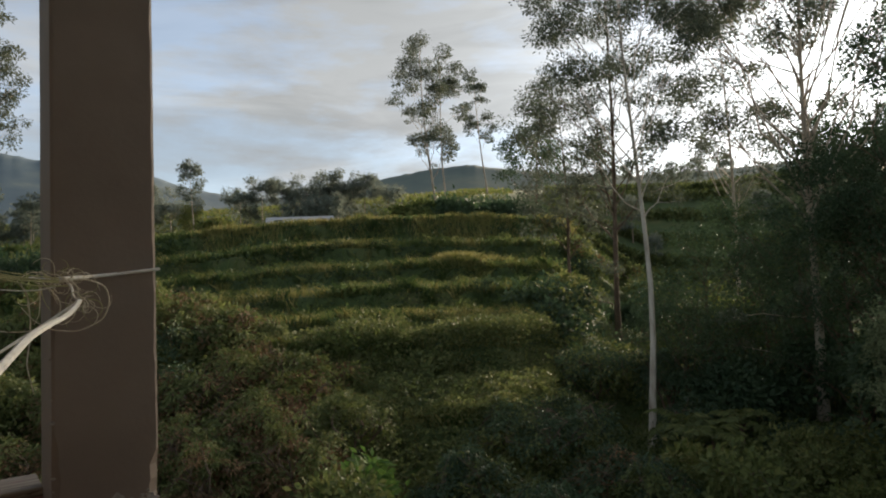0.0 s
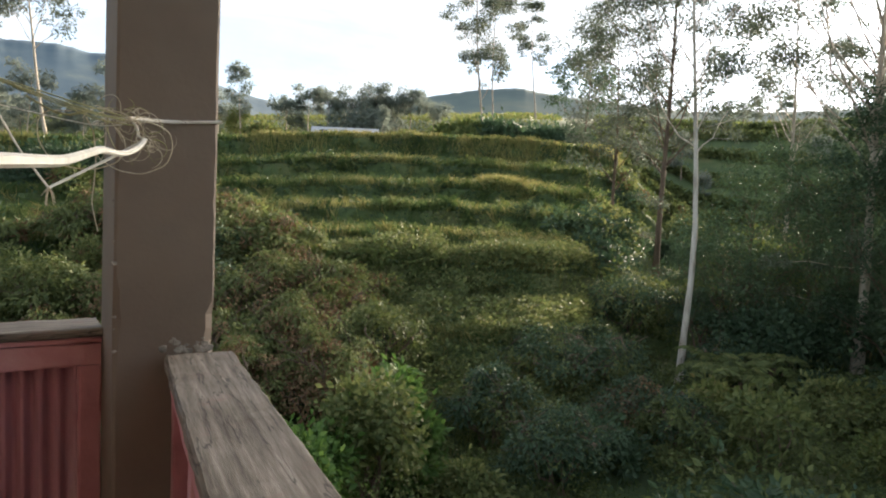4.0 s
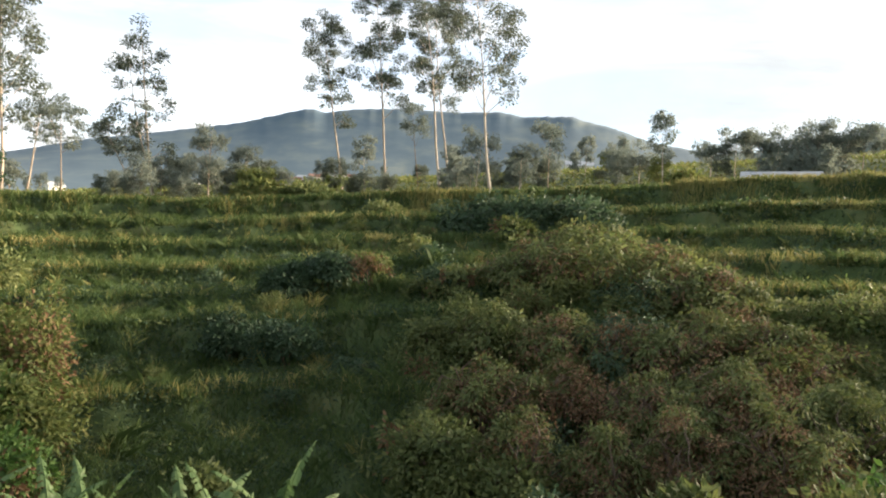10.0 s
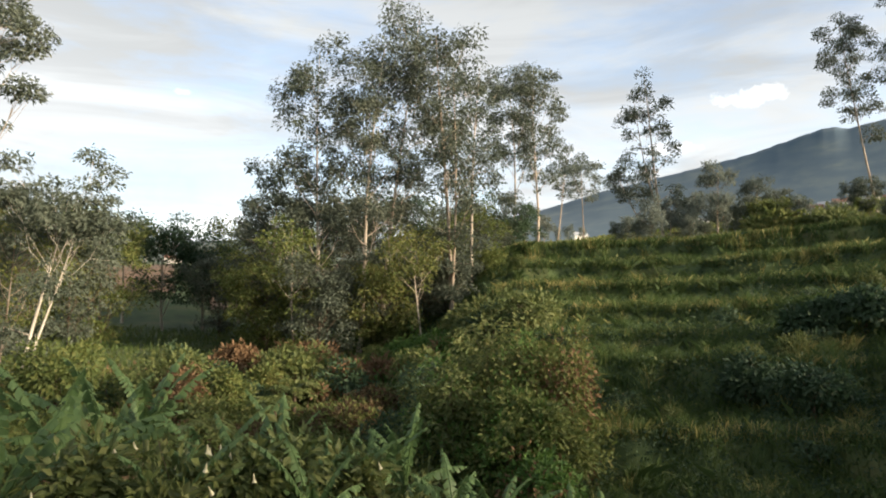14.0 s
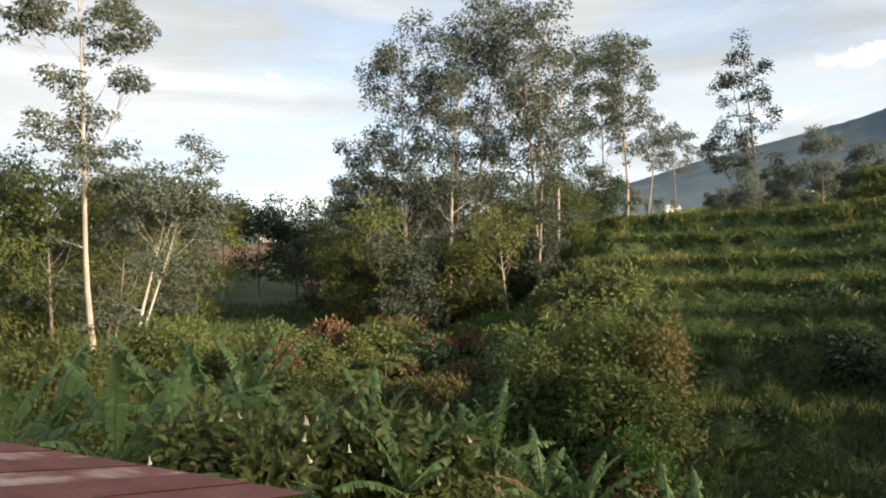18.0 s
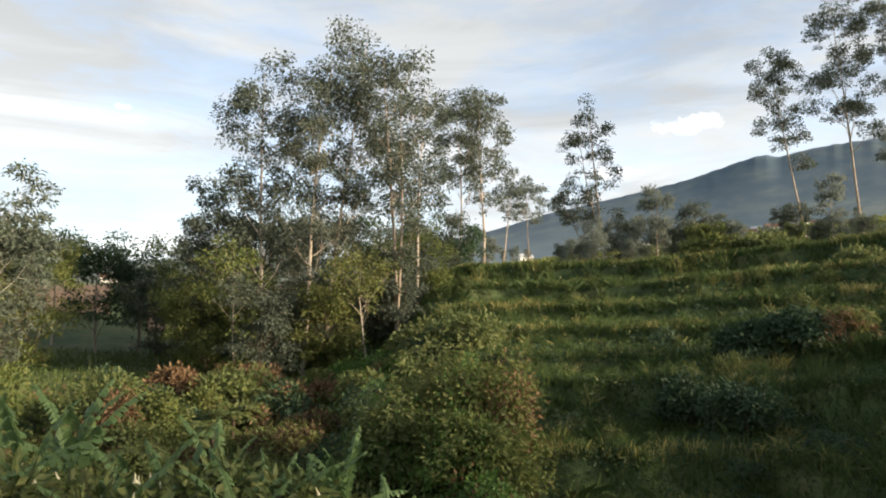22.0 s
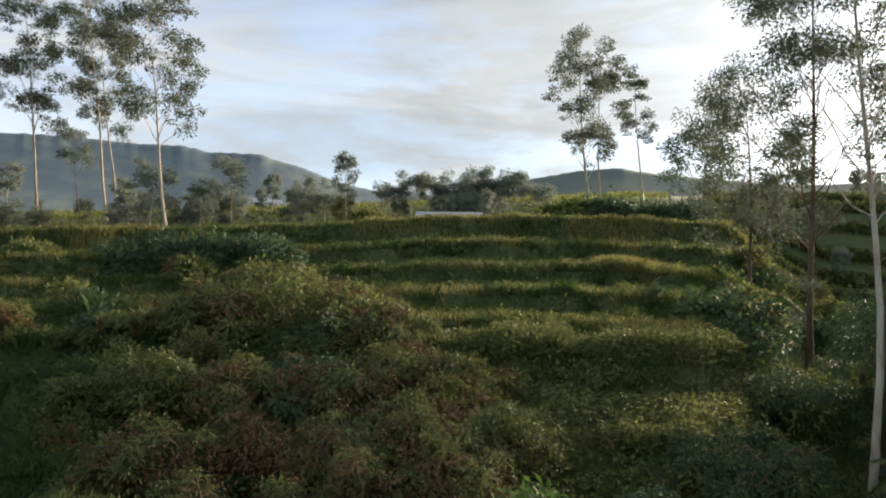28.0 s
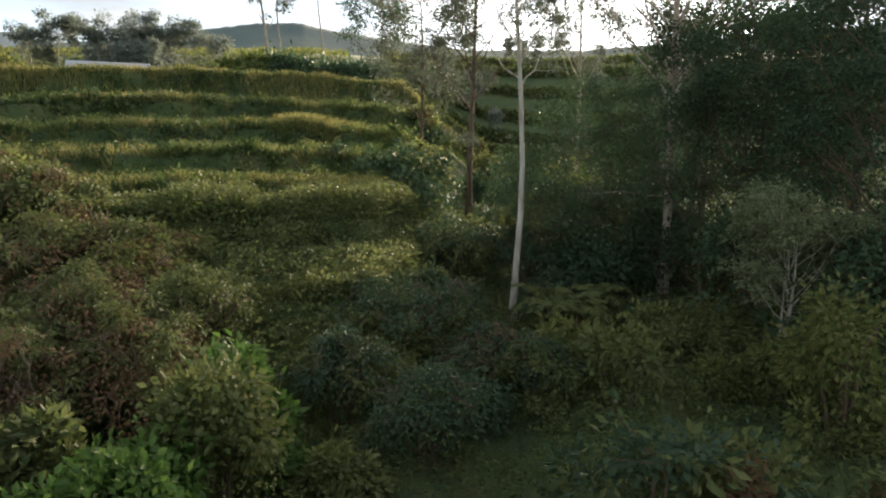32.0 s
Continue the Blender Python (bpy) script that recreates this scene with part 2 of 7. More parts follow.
def plain_mat(name, stops, scale=3.0, rough=0.8, bump=0.0, bump_scale=30.0, stretch=None, metallic=0.0, coords="Object", detail=6.0, vary=0.0):
    """Two scales of noise through a colour ramp, and fine relief."""
    m, nt, b = node_mat(name, rough)
    n = noise_node(nt, scale, detail, 0.6, coords, stretch)
    fac = n.outputs["Fac"]
    if vary:
        info = nt.nodes.new("ShaderNodeObjectInfo")
        a = nt.nodes.new("ShaderNodeMath")
        a.operation = "MULTIPLY_ADD"
        a.inputs[1].default_value = vary
        nt.links.new(info.outputs["Random"], a.inputs[0])
        nt.links.new(fac, a.inputs[2])
        fac = a.outputs[0]
    r = ramp_node(nt, stops)
    nt.links.new(fac, r.inputs["Fac"])
    nt.links.new(r.outputs["Color"], b.inputs["Base Color"])
    b.inputs["Metallic"].default_value = metallic
    if bump:
        n2 = noise_node(nt, bump_scale, 6.0, 0.6, coords, stretch)
        bp = nt.nodes.new("ShaderNodeBump")
        bp.inputs["Strength"].default_value, bp.inputs["Distance"].default_value = bump, 0.01
        nt.links.new(n2.outputs["Fac"], bp.inputs["Height"])
        nt.links.new(bp.outputs["Normal"], b.inputs["Normal"])
    return m


M_EUC = leaf_mat("eucalyptus_leaves", [(0.052, 0.068, 0.048), (0.084, 0.105, 0.075), (0.118, 0.138, 0.102), (0.17, 0.172, 0.12)], 0.38, 0.45)
# eucalyptus leaves for distant trees, with the haze painted in as a paler tone
M_EUC_HAZE = leaf_mat("haze_paled_leaves", [(0.12, 0.15, 0.13), (0.165, 0.195, 0.165), (0.21, 0.23, 0.185)], 0.5, 0.6, 0.1)
M_BUSH = leaf_mat("shrub_leaves", [(0.046, 0.066, 0.022), (0.092, 0.122, 0.04), (0.158, 0.182, 0.062), (0.25, 0.245, 0.1)], 0.42, 0.42, 0.6)
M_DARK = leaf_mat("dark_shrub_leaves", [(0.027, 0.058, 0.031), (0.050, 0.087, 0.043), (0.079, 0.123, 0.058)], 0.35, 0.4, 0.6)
M_BRIGHT = leaf_mat("young_leaves", [(0.05, 0.108, 0.025), (0.09, 0.17, 0.038), (0.155, 0.24, 0.058)], 0.45, 0.38, 0.7)
M_BROWN = leaf_mat("withering_leaves", [(0.075, 0.05, 0.026), (0.145, 0.088, 0.045), (0.21, 0.128, 0.068), (0.13, 0.115, 0.05)], 0.25, 0.6, 0.5)
M_OLIVE = leaf_mat("olive_leaves", [(0.058, 0.087, 0.026), (0.109, 0.145, 0.041), (0.174, 0.189, 0.058), (0.203, 0.174, 0.072)], 0.42, 0.5, 0.6)
M_GRASS = leaf_mat("meadow_grass", [(0.045, 0.083, 0.026), (0.074, 0.12, 0.035), (0.108, 0.152, 0.046), (0.175, 0.175, 0.064)], 0.45, 0.5, 0.12)
M_STRAW = leaf_mat("seeding_grass", [(0.123, 0.171, 0.051), (0.215, 0.225, 0.072), (0.350, 0.300, 0.115), (0.420, 0.370, 0.170)], 0.4, 0.55, 0.2)
M_BANANA = leaf_mat("banana_leaf", [(0.071, 0.123, 0.049), (0.115, 0.189, 0.069), (0.177, 0.246, 0.097)], 0.35, 0.35, 0.5)
M_DRY = leaf_mat("dry_banana_leaf", [(0.174, 0.116, 0.065), (0.290, 0.203, 0.116), (0.340, 0.275, 0.160)], 0.2, 0.7, 0.5)
M_BARK = plain_mat("pale_bark", [(0.3, (0.13, 0.09, 0.062)), (0.5, (0.27, 0.21, 0.155)), (0.72, (0.42, 0.36, 0.29))], 1.2, 0.8, 0.5, 14, (3, 3, 0.5), vary=0.25)
M_BARK_DK = plain_mat("brown_bark", [(0.3, (0.06, 0.042, 0.028)), (0.55, (0.13, 0.09, 0.06)), (0.75, (0.22, 0.16, 0.11))], 2.0, 0.9, 0.6, 18, (3, 3, 0.6))
M_SOIL = plain_mat("hillside_soil", [(0.3, (0.03, 0.05, 0.016)), (0.5, (0.055, 0.085, 0.025)), (0.64, (0.09, 0.1, 0.035)), (0.75, (0.1, 0.08, 0.04))], 0.22, 0.95, 0.7, 6.0, detail=9.0)
M_WHITE_BARK = plain_mat("white_bark", [(0.3, (0.2, 0.16, 0.12)), (0.5, (0.42, 0.38, 0.32)), (0.72, (0.58, 0.54, 0.47))], 1.2, 0.8, 0.5, 14, (3, 3, 0.5))
M_FEATHER = leaf_mat("feathery_leaves", [(0.13, 0.16, 0.08), (0.18, 0.215, 0.11), (0.25, 0.27, 0.15)], 0.35, 0.5, 0.6)


# ---- mesh helpers ----
class Geo:
    """Gathers vertices and faces, with a material index for each face."""

    def __init__(self):
        self.v, self.f, self.n, self.mi = [], [], 0, []

    def add(self, v, f, mi=0):
        v, f = np.asarray(v, float), np.asarray(f, int)
        self.v.append(v)
        self.f.append(f + self.n)
        self.mi.append(np.full(len(f), mi))
        self.n += len(v)
        return self

    def mesh(self, name, mats, smooth=False):
        v = np.concatenate(self.v).astype(np.float32)
        tot = np.concatenate([np.full(len(f), f.shape[1]) for f in self.f])
        loops = np.concatenate([f.ravel() for f in self.f])
        me = bpy.data.meshes.new(name)
        me.vertices.add(len(v))
        me.vertices.foreach_set("co", v.ravel())
        me.loops.add(len(loops))
        me.loops.foreach_set("vertex_index", loops.astype(np.int32))
        me.polygons.add(len(tot))
        start = np.concatenate([[0], np.cumsum(tot)[:-1]]).astype(np.int32)
        me.polygons.foreach_set("loop_start", start)
        me.polygons.foreach_set("material_index", np.concatenate(self.mi).astype(np.int32))
        me.polygons.foreach_set("use_smooth", np.full(len(tot), smooth))
        for m in (mats if isinstance(mats, (list, tuple)) else [mats]):
            me.materials.append(m)
        me.update(calc_edges=True)
        return me


def part(name, geo, mat, parent=None, label="", smooth=False):
    me = geo if isinstance(geo, bpy.types.Mesh) else geo.mesh(name, mat, smooth)
    ob = new(name, me)
    if parent:
        ob.parent = parent
    if label:
        ob["label"] = label
    return ob


def thing(name, label, category, place=(0, 0, 0), turn=0.0, group="", kind=""):
    ob = new(name)
    ob.matrix_world = pose(*place, 0, 0, turn)
    return tagged(ob, label, category, group, kind)


def box(geo, x0, x1, y0, y1, z0, z1, b=0.006, mi=0, warp=0.0, rng=None, nseg=1):
    """A board with chamfered long edges; warp makes its edges a little uneven."""
    lx, ly, lz = x1 - x0, y1 - y0, z1 - z0
    ax = int(np.argmax((lx, ly, lz)))
    lo, hi = np.array((x0, y0, z0), float), np.array((x1, y1, z1), float)
    u, w = [(1, 2), (2, 0), (0, 1)][ax]
    b = min(b, (hi[u] - lo[u]) * 0.3, (hi[w] - lo[w]) * 0.3)
    prof = [(lo[u] + b, lo[w]), (hi[u] - b, lo[w]), (hi[u], lo[w] + b), (hi[u], hi[w] - b), (hi[u] - b, hi[w]), (lo[u] + b, hi[w]), (lo[u], hi[w] - b), (lo[u], lo[w] + b)]
    rings = []
    for i in range(nseg + 1):
        p = np.zeros((8, 3))
        p[:, ax] = lo[ax] + (hi[ax] - lo[ax]) * i / nseg
        p[:, u], p[:, w] = [q[0] for q in prof], [q[1] for q in prof]
        if warp and rng is not None:
            k = rng.normal(0, warp, (8, 2)) * (1.0 if 0 < i < nseg else 0.5)
            p[:, u] += k[:, 0]
            p[:, w] += k[:, 1]
        rings.append(p)
    V = np.concatenate(rings)
    F = []
    for i in range(nseg):
        for j in range(8):
            F.append((i * 8 + j, i * 8 + (j + 1) % 8, i * 8 + 8 + (j + 1) % 8, i * 8 + 8 + j))
    geo.add(V, F, mi)
    geo.add(rings[0], [tuple(range(7, -1, -1))], mi)
    geo.add(rings[-1], [tuple(range(8))], mi)
    return geo


def tube(geo, pts, radii, sides=6, mi=0, cap=False):
    """A round stem along points, tapering by the radii."""
    P = np.asarray(pts, float)
    n = len(P)
    T = np.gradient(P, axis=0)
    T /= np.linalg.norm(T, axis=1)[:, None] + 1e-9
    ref = np.array((1.0, 0.13, 0.07)) if abs(T[0][0]) < 0.8 else np.array((0.05, 1.0, 0.1))
    A = np.cross(T, ref)
    A /= np.linalg.norm(A, axis=1)[:, None] + 1e-9
    B = np.cross(T, A)
    a = np.arange(sides) * 2 * math.pi / sides
    R = np.broadcast_to(np.asarray(radii, float), (n,))
    V = P[:, None, :] + R[:, None, None] * (np.cos(a)[None, :, None] * A[:, None, :] + np.sin(a)[None, :, None] * B[:, None, :])
    i, j = np.meshgrid(np.arange(n - 1), np.arange(sides), indexing="ij")
    j2 = (j + 1) % sides
    F = np.stack([i * sides + j, i * sides + j2, (i + 1) * sides + j2, (i + 1) * sides + j], -1).reshape(-1, 4)
    geo.add(V.reshape(-1, 3), F, mi)
    if cap:
        geo.add(V[-1], [tuple(range(sides))], mi)
    return geo


def leaves(geo, C, axis, length, width, rng, mi=0, facing=None):
    """One small pointed leaf (a folded pair of triangles) at each place, along its axis."""
    C, axis = np.asarray(C, float), np.asarray(axis, float)
    n = len(C)
    if n == 0:
        return geo
    axis = axis / (np.linalg.norm(axis, axis=1)[:, None] + 1e-9)
    r = rng.normal(size=(n, 3)) * (1.0 if facing is None else 0.5) + (0.0 if facing is None else np.asarray(facing, float))
    side = np.cross(axis, r)
    side /= np.linalg.norm(side, axis=1)[:, None] + 1e-9
    up = np.cross(side, axis)
    ln = (length * rng.uniform(0.65, 1.35, n))[:, None]
    wd = (width * rng.uniform(0.7, 1.3, n))[:, None]
    mid = C + axis * ln * 0.45
    V = np.stack([C, mid + side * wd * 0.5 + up * wd * 0.15, C + axis * ln, mid - side * wd * 0.5 + up * wd * 0.15], 1)
    F = np.arange(n * 4).reshape(n, 4)
    geo.add(V.reshape(-1, 3), F, mi)
    return geo


# ---- the lie of the land ----
EYE_XY = np.array((0.0, 2.0))


def lerp_tab(x, xs, ys):
    return np.interp(x, xs, ys)


def smooth_noise(x, y, seed=0.0):
    return (np.sin(x * 0.31 + 1.7 * seed) * np.cos(y * 0.27 - seed) + 0.6 * np.sin(x * 0.73 - y * 0.52 + seed * 2.1) + 0.4 * np.cos(x * 1.31 + y * 1.17 + seed)) / 2.0


def bearing(x, y):
    """Distance from the balcony and bearing in degrees, left of straight ahead positive."""
    dx, dy = x - EYE_XY[0], y - EYE_XY[1]
    return np.hypot(dx, dy), np.degrees(np.arctan2(-dx, dy))


def WOBBLE(x, y):
    return 1.5 * smooth_noise(x * 0.55, y * 0.55, 2.0) + 1.1 * smooth_noise(x * 1.3, y * 1.3, 6.0)


RIM_AT = (-180, -100, -75, -60, -53, -46.5, -36, -25, -2, 8, 15, 20, 27, 36, 39, 43, 47, 56, 75, 100, 180)
RIM_Z = (-6, -3, 0.5, -0.8, 0.4, 9.2, 10.2, 10.3, 7.6, 6.8, 5.6, 4.8, 4.4, 4.2, 2.2, -3.0, -6.2, -7.0, -5.8, -6, -6)
STEP_U = (0, 0.111, 0.23, 0.333, 0.46, 0.619, 0.794, 1.0)      # where the lips of the terraces lie on the slope
PROF_G = (0, 0.145, 0.308, 0.381, 0.485, 0.607, 0.774, 1.0)
FAR_AT = (-180, -90, -66, -57, -50, -40, -28, -17, -5, 10, 20, 30, 40, 60, 90, 180)
FAR_EL = (3, 6.5, 7.0, 6.8, 7.2, 7.8, 7.4, 6.8, 6.0, 4.6, 3.4, 2.3, 1.2, 0.4, 0.4, 3)


def ground_z(x, y):
    x, y = np.asarray(x, float), np.asarray(y, float)
    rho, th = bearing(x, y)
    rim = lerp_tab(th, RIM_AT, RIM_Z)
    base = -7.0
    # terraces: level treads and steep risers that follow the hillside
    wob = WOBBLE(x, y)
    start = 22.0 + 15.0 * np.clip((-45.0 - th) / 8.0, 0, 1) * np.clip((th + 95.0) / 10.0, 0, 1)     # the hollow reaches further on that side
    u = np.clip((rho + wob - start) / (85.0 - start), 0, 1)
    q = np.interp(u, STEP_U, np.arange(len(STEP_U)))
    fr = q - np.floor(q)
    fr = np.clip((fr - 0.80) / 0.20, 0, 1)
    ut = np.interp(np.floor(q) + fr * fr * (3 - 2 * fr), np.arange(len(STEP_U)), STEP_U)
    strength = np.clip((56.0 - th) / 14.0, 0, 1) * np.clip((th + 62.0) / 10.0, 0, 1) * np.clip((rho - 24.0) / 6.0, 0, 1) * 0.92
    uu = u * (1 - strength) + ut * strength
    z = base + (rim - base) * np.interp(uu, STEP_U, PROF_G)
    # plateau and rising land far off
    zfar = 1.4 + np.tan(np.radians(lerp_tab(th, FAR_AT, FAR_EL))) * rho
    k = np.clip((rho - 88.0) / 60.0, 0, 1)
    k = k * k * (3 - 2 * k)
    z = np.where(rho > 88, rim * (1 - k) + zfar * k, z)
    z = z + 0.18 * smooth_noise(x * 1.7, y * 1.7, 5.0) * np.clip(rho / 12, 0, 1) + np.clip((rho - 120) / 400, 0, 1) * 5.0 * smooth_noise(x * 0.05, y * 0.05, 1.0)
    # made ground under the house
    reach = np.interp(th, (-60, 25, 45, 120), (11.0, 11.0, 24.0, 30.0))
    near = np.clip((reach - rho) / (reach * 0.55), 0, 1)
    return z * (1 - near) + (-4.2) * near


def polar_grid(rs, ts):
    R, T = np.meshgrid(rs, np.radians(ts), indexing="ij")
    X, Y = EYE_XY[0] - R * np.sin(T), EYE_XY[1] + R * np.cos(T)
    n, m = R.shape
    i, j = np.meshgrid(np.arange(n - 1), np.arange(m - 1), indexing="ij")
    F = np.stack([i * m + j, (i + 1) * m + j, (i + 1) * m + j + 1, i * m + j + 1], -1).reshape(-1, 4)
    return X.ravel(), Y.ravel(), F


rs = np.concatenate([[0.0, 3, 6], np.arange(8, 22, 1.0), np.arange(22, 90, 0.4), np.geomspace(90, 4200, 60)])
ts = np.concatenate([np.arange(-180, -95, 3.0), np.arange(-95, 100, 0.6), np.arange(100, 181, 3.0)])
gx, gy, gf = polar_grid(rs, ts)
g = Geo()
g.add(np.stack([gx, gy, ground_z(gx, gy)], 1), gf)
ground = part("ground", g, M_SOIL, smooth=True)
tagged(ground, "overgrown terraced hillside of dark soil and weeds", "ground", kind="structure")


# ---- plants ----
def bent(p0, p1, n, sag, rng, jitter=0.04):
    """Points from p0 to p1 with an upward or downward bow and small kinks."""
    p0, p1 = np.asarray(p0, float), np.asarray(p1, float)
    s = np.linspace(0, 1, n)[:, None]
    L_ = np.linalg.norm(p1 - p0)
    P = p0 + (p1 - p0) * s
    P[:, 2] += (sag * L_ * 4 * s * (1 - s))[:, 0]
    P[1:-1] += rng.normal(0, jitter * L_, (n - 2, 3)) * 0.5
    return P


def grounded(place, height, least=0.6):
    """The place set down on the ground, and the height that keeps its top where it was."""
    x, y, z = place
    g_ = float(ground_z(x, y))
    if z < -30:
        return place, height
    return (x, y, g_ - 0.05), min(max(height + z - g_, height * least), height * 1.7)


def clump(geo, c, r, n, ln, wd, rng, droop=0.7, flat=0.6, mi=0):
    """A pad of leaves: a flat-bottomed dome, dense on its upper shell, leaves hanging outwards."""
    d = rng.normal(size=(n, 3))
    d /= np.linalg.norm(d, axis=1)[:, None] + 1e-9
    d[:, 2] = np.where(d[:, 2] < -0.3, -d[:, 2] * rng.uniform(-0.7, 1, n), d[:, 2])
    rad = r * rng.uniform(0.15, 1.0, n) ** 0.5
    C = np.asarray(c) + d * rad[:, None] * np.array((1, 1, flat))
    ax = d * np.array((1, 1, 0.5)) + rng.normal(0, 0.5, (n, 3)) - np.array((0, 0, droop))
    return leaves(geo, C, ax, ln, wd, rng, mi, d * 0.8 + np.array((0, 0, 0.2)))


def tall_tree(place, height, spread, seed, label, name="eucalyptus_tree", bare=0.45, lean=(0.0, 0.0), leaf=0.34, n_limb=16, n_leaf=60, puff=0.95, r0=0.22, bark=None, mat=None, forks=1, group="eucalyptus trees on the hillside", top=1.0, category="tree", profile=0.5, low=0.0, flat=0.95, limbs=1.15):
    """A tall slim tree: bent trunk, rising limbs with twigs, and separate puffs of hanging leaves."""
    rng = np.random.default_rng(seed)
    place, height = grounded(place, height)
    t = thing(name, label, category, place, 0.0, group)
    wood, crown = Geo(), Geo()
    ends = []
    puff *= 1.2
    for k in range(forks):
        tip = np.array((lean[0] + (rng.normal(0, spread * 0.25) if k else 0), lean[1] + (rng.normal(0, spread * 0.25) if k else 0), height * (1.0 if not k else rng.uniform(0.8, 0.95))))
        n = 11
        s = np.linspace(0, 1, n)
        P = s[:, None] * tip
        P[:, 0] += np.sin(s * rng.uniform(2, 5) + rng.uniform(0, 6)) * height * 0.012 * np.minimum(s * 4, 1)
        P[:, 1] += np.sin(s * rng.uniform(2, 5) + rng.uniform(0, 6)) * height * 0.012 * np.minimum(s * 4, 1)
        if k:
            P[:, :2] += np.array((rng.normal(0, 0.4), rng.normal(0, 0.4))) * (1 - s[:, None]) * 0.3
        P[0, 2] = -0.4
        R = r0 * (1 - 0.88 * s ** 0.85) * (1.0 if not k else 0.75)
        R[0] *= 1.3
        tube(wood, P, R, 7)
        ends.append((P[-1], spread * 0.28))
        m = max(4, int(n_limb * limbs / forks))
        for i in range(m):
            f = bare + (0.92 - bare) * ((i + rng.uniform(0, 0.8)) / m)
            j = f * (n - 1)
            a = P[int(j)] + (P[min(int(j) + 1, n - 1)] - P[int(j)]) * (j - int(j))
            az = i * 2.4 + rng.uniform(-0.5, 0.5)
            g_ = (f - bare) / (1 - bare)
            env = max(0.18, math.sin(math.pi * min(1, 0.22 + g_ * (1.0 - 0.22) * (0.55 + profile * 0.6))) ** 0.8)
            ln = spread * env * rng.uniform(0.5, 0.95)
            up = rng.uniform(0.8, 2.0) * ln * (1.1 - 0.4 * g_)
            b = a + np.array((math.cos(az) * ln, math.sin(az) * ln, up))
            rr = max(0.02, R[int(j)] * 0.42)
            Q = bent(a, b, 5, -0.06, rng)
            tube(wood, Q, np.linspace(rr, 0.012, 5), 5)
            ends.append((b, puff * rng.uniform(0.75, 1.2)))
            for k2 in range(4):
                # twigs fan out close to the limb's end, so that their leaves join into one lump
                q = Q[3 if k2 < 3 else 2]
                az2 = az + rng.normal(0, 1.1)
                e = b + np.array((math.cos(az2) * rng.uniform(0.5, 1.25), math.sin(az2) * rng.uniform(0.5, 1.25), rng.uniform(-1.2, 0.8))) * puff * 0.95
                if k2 == 3 and rng.uniform() < 0.5:
                    e = q + np.array((math.cos(az2), math.sin(az2), rng.uniform(-0.2, 0.6))) * puff
                tube(wood, bent(q, e, 3, -0.04, rng), np.linspace(rr * 0.4, 0.008, 3), 4)
                ends.append((e, puff * rng.uniform(0.4, 0.9)))
        if low:
            for i in range(int(low)):
                f = rng.uniform(0.1, max(bare, 0.35))
                a = P[int(f * (n - 1))]
                az = rng.uniform(0, 6.28)
                ln = spread * rng.uniform(0.25, 0.6)
                b = a + np.array((math.cos(az) * ln, math.sin(az) * ln, rng.uniform(-0.1, 0.5) * ln))
                tube(wood, bent(a, b, 4, 0.03, rng), np.linspace(0.05, 0.01, 4), 4)
                ends.append((b, puff * rng.uniform(0.4, 0.8)))
                ends.append(((a + b) / 2, puff * rng.uniform(0.3, 0.6)))
    for c, r in ends:
        clump(crown, c, r * 1.08, int(n_leaf * 1.3 * (r / puff) ** 1.6 * rng.uniform(0.8, 1.2)) + 6, leaf * 1.05, leaf * 0.46, rng, 0.6, flat)
    part("trunk", wood, bark or M_BARK, t, smooth=True)
    part("crown", crown, mat or M_EUC, t)
    return t


def tuft_leaves(geo, p, d, tr, m, leaf, wide, rng, mi=0, droop=0.35, bow=0.09):
    """A tuft at a twig's end: leaves spread like a shallow dome that faces d."""
    o = rng.normal(0, 1, (m, 3))
    o -= d * (o @ d)[:, None] * 0.65
    q = p + o * tr * rng.uniform(0.4, 0.75)
    q -= d * (np.sum(o * o, 1) * tr * bow)[:, None]
    ax = o + d * 0.35 + np.array((0, 0, -droop)) + rng.normal(0, 0.4, (m, 3))
    leaves(geo, q, ax, leaf, leaf * wide, rng, mi, d * 1.2 + o * 0.35)


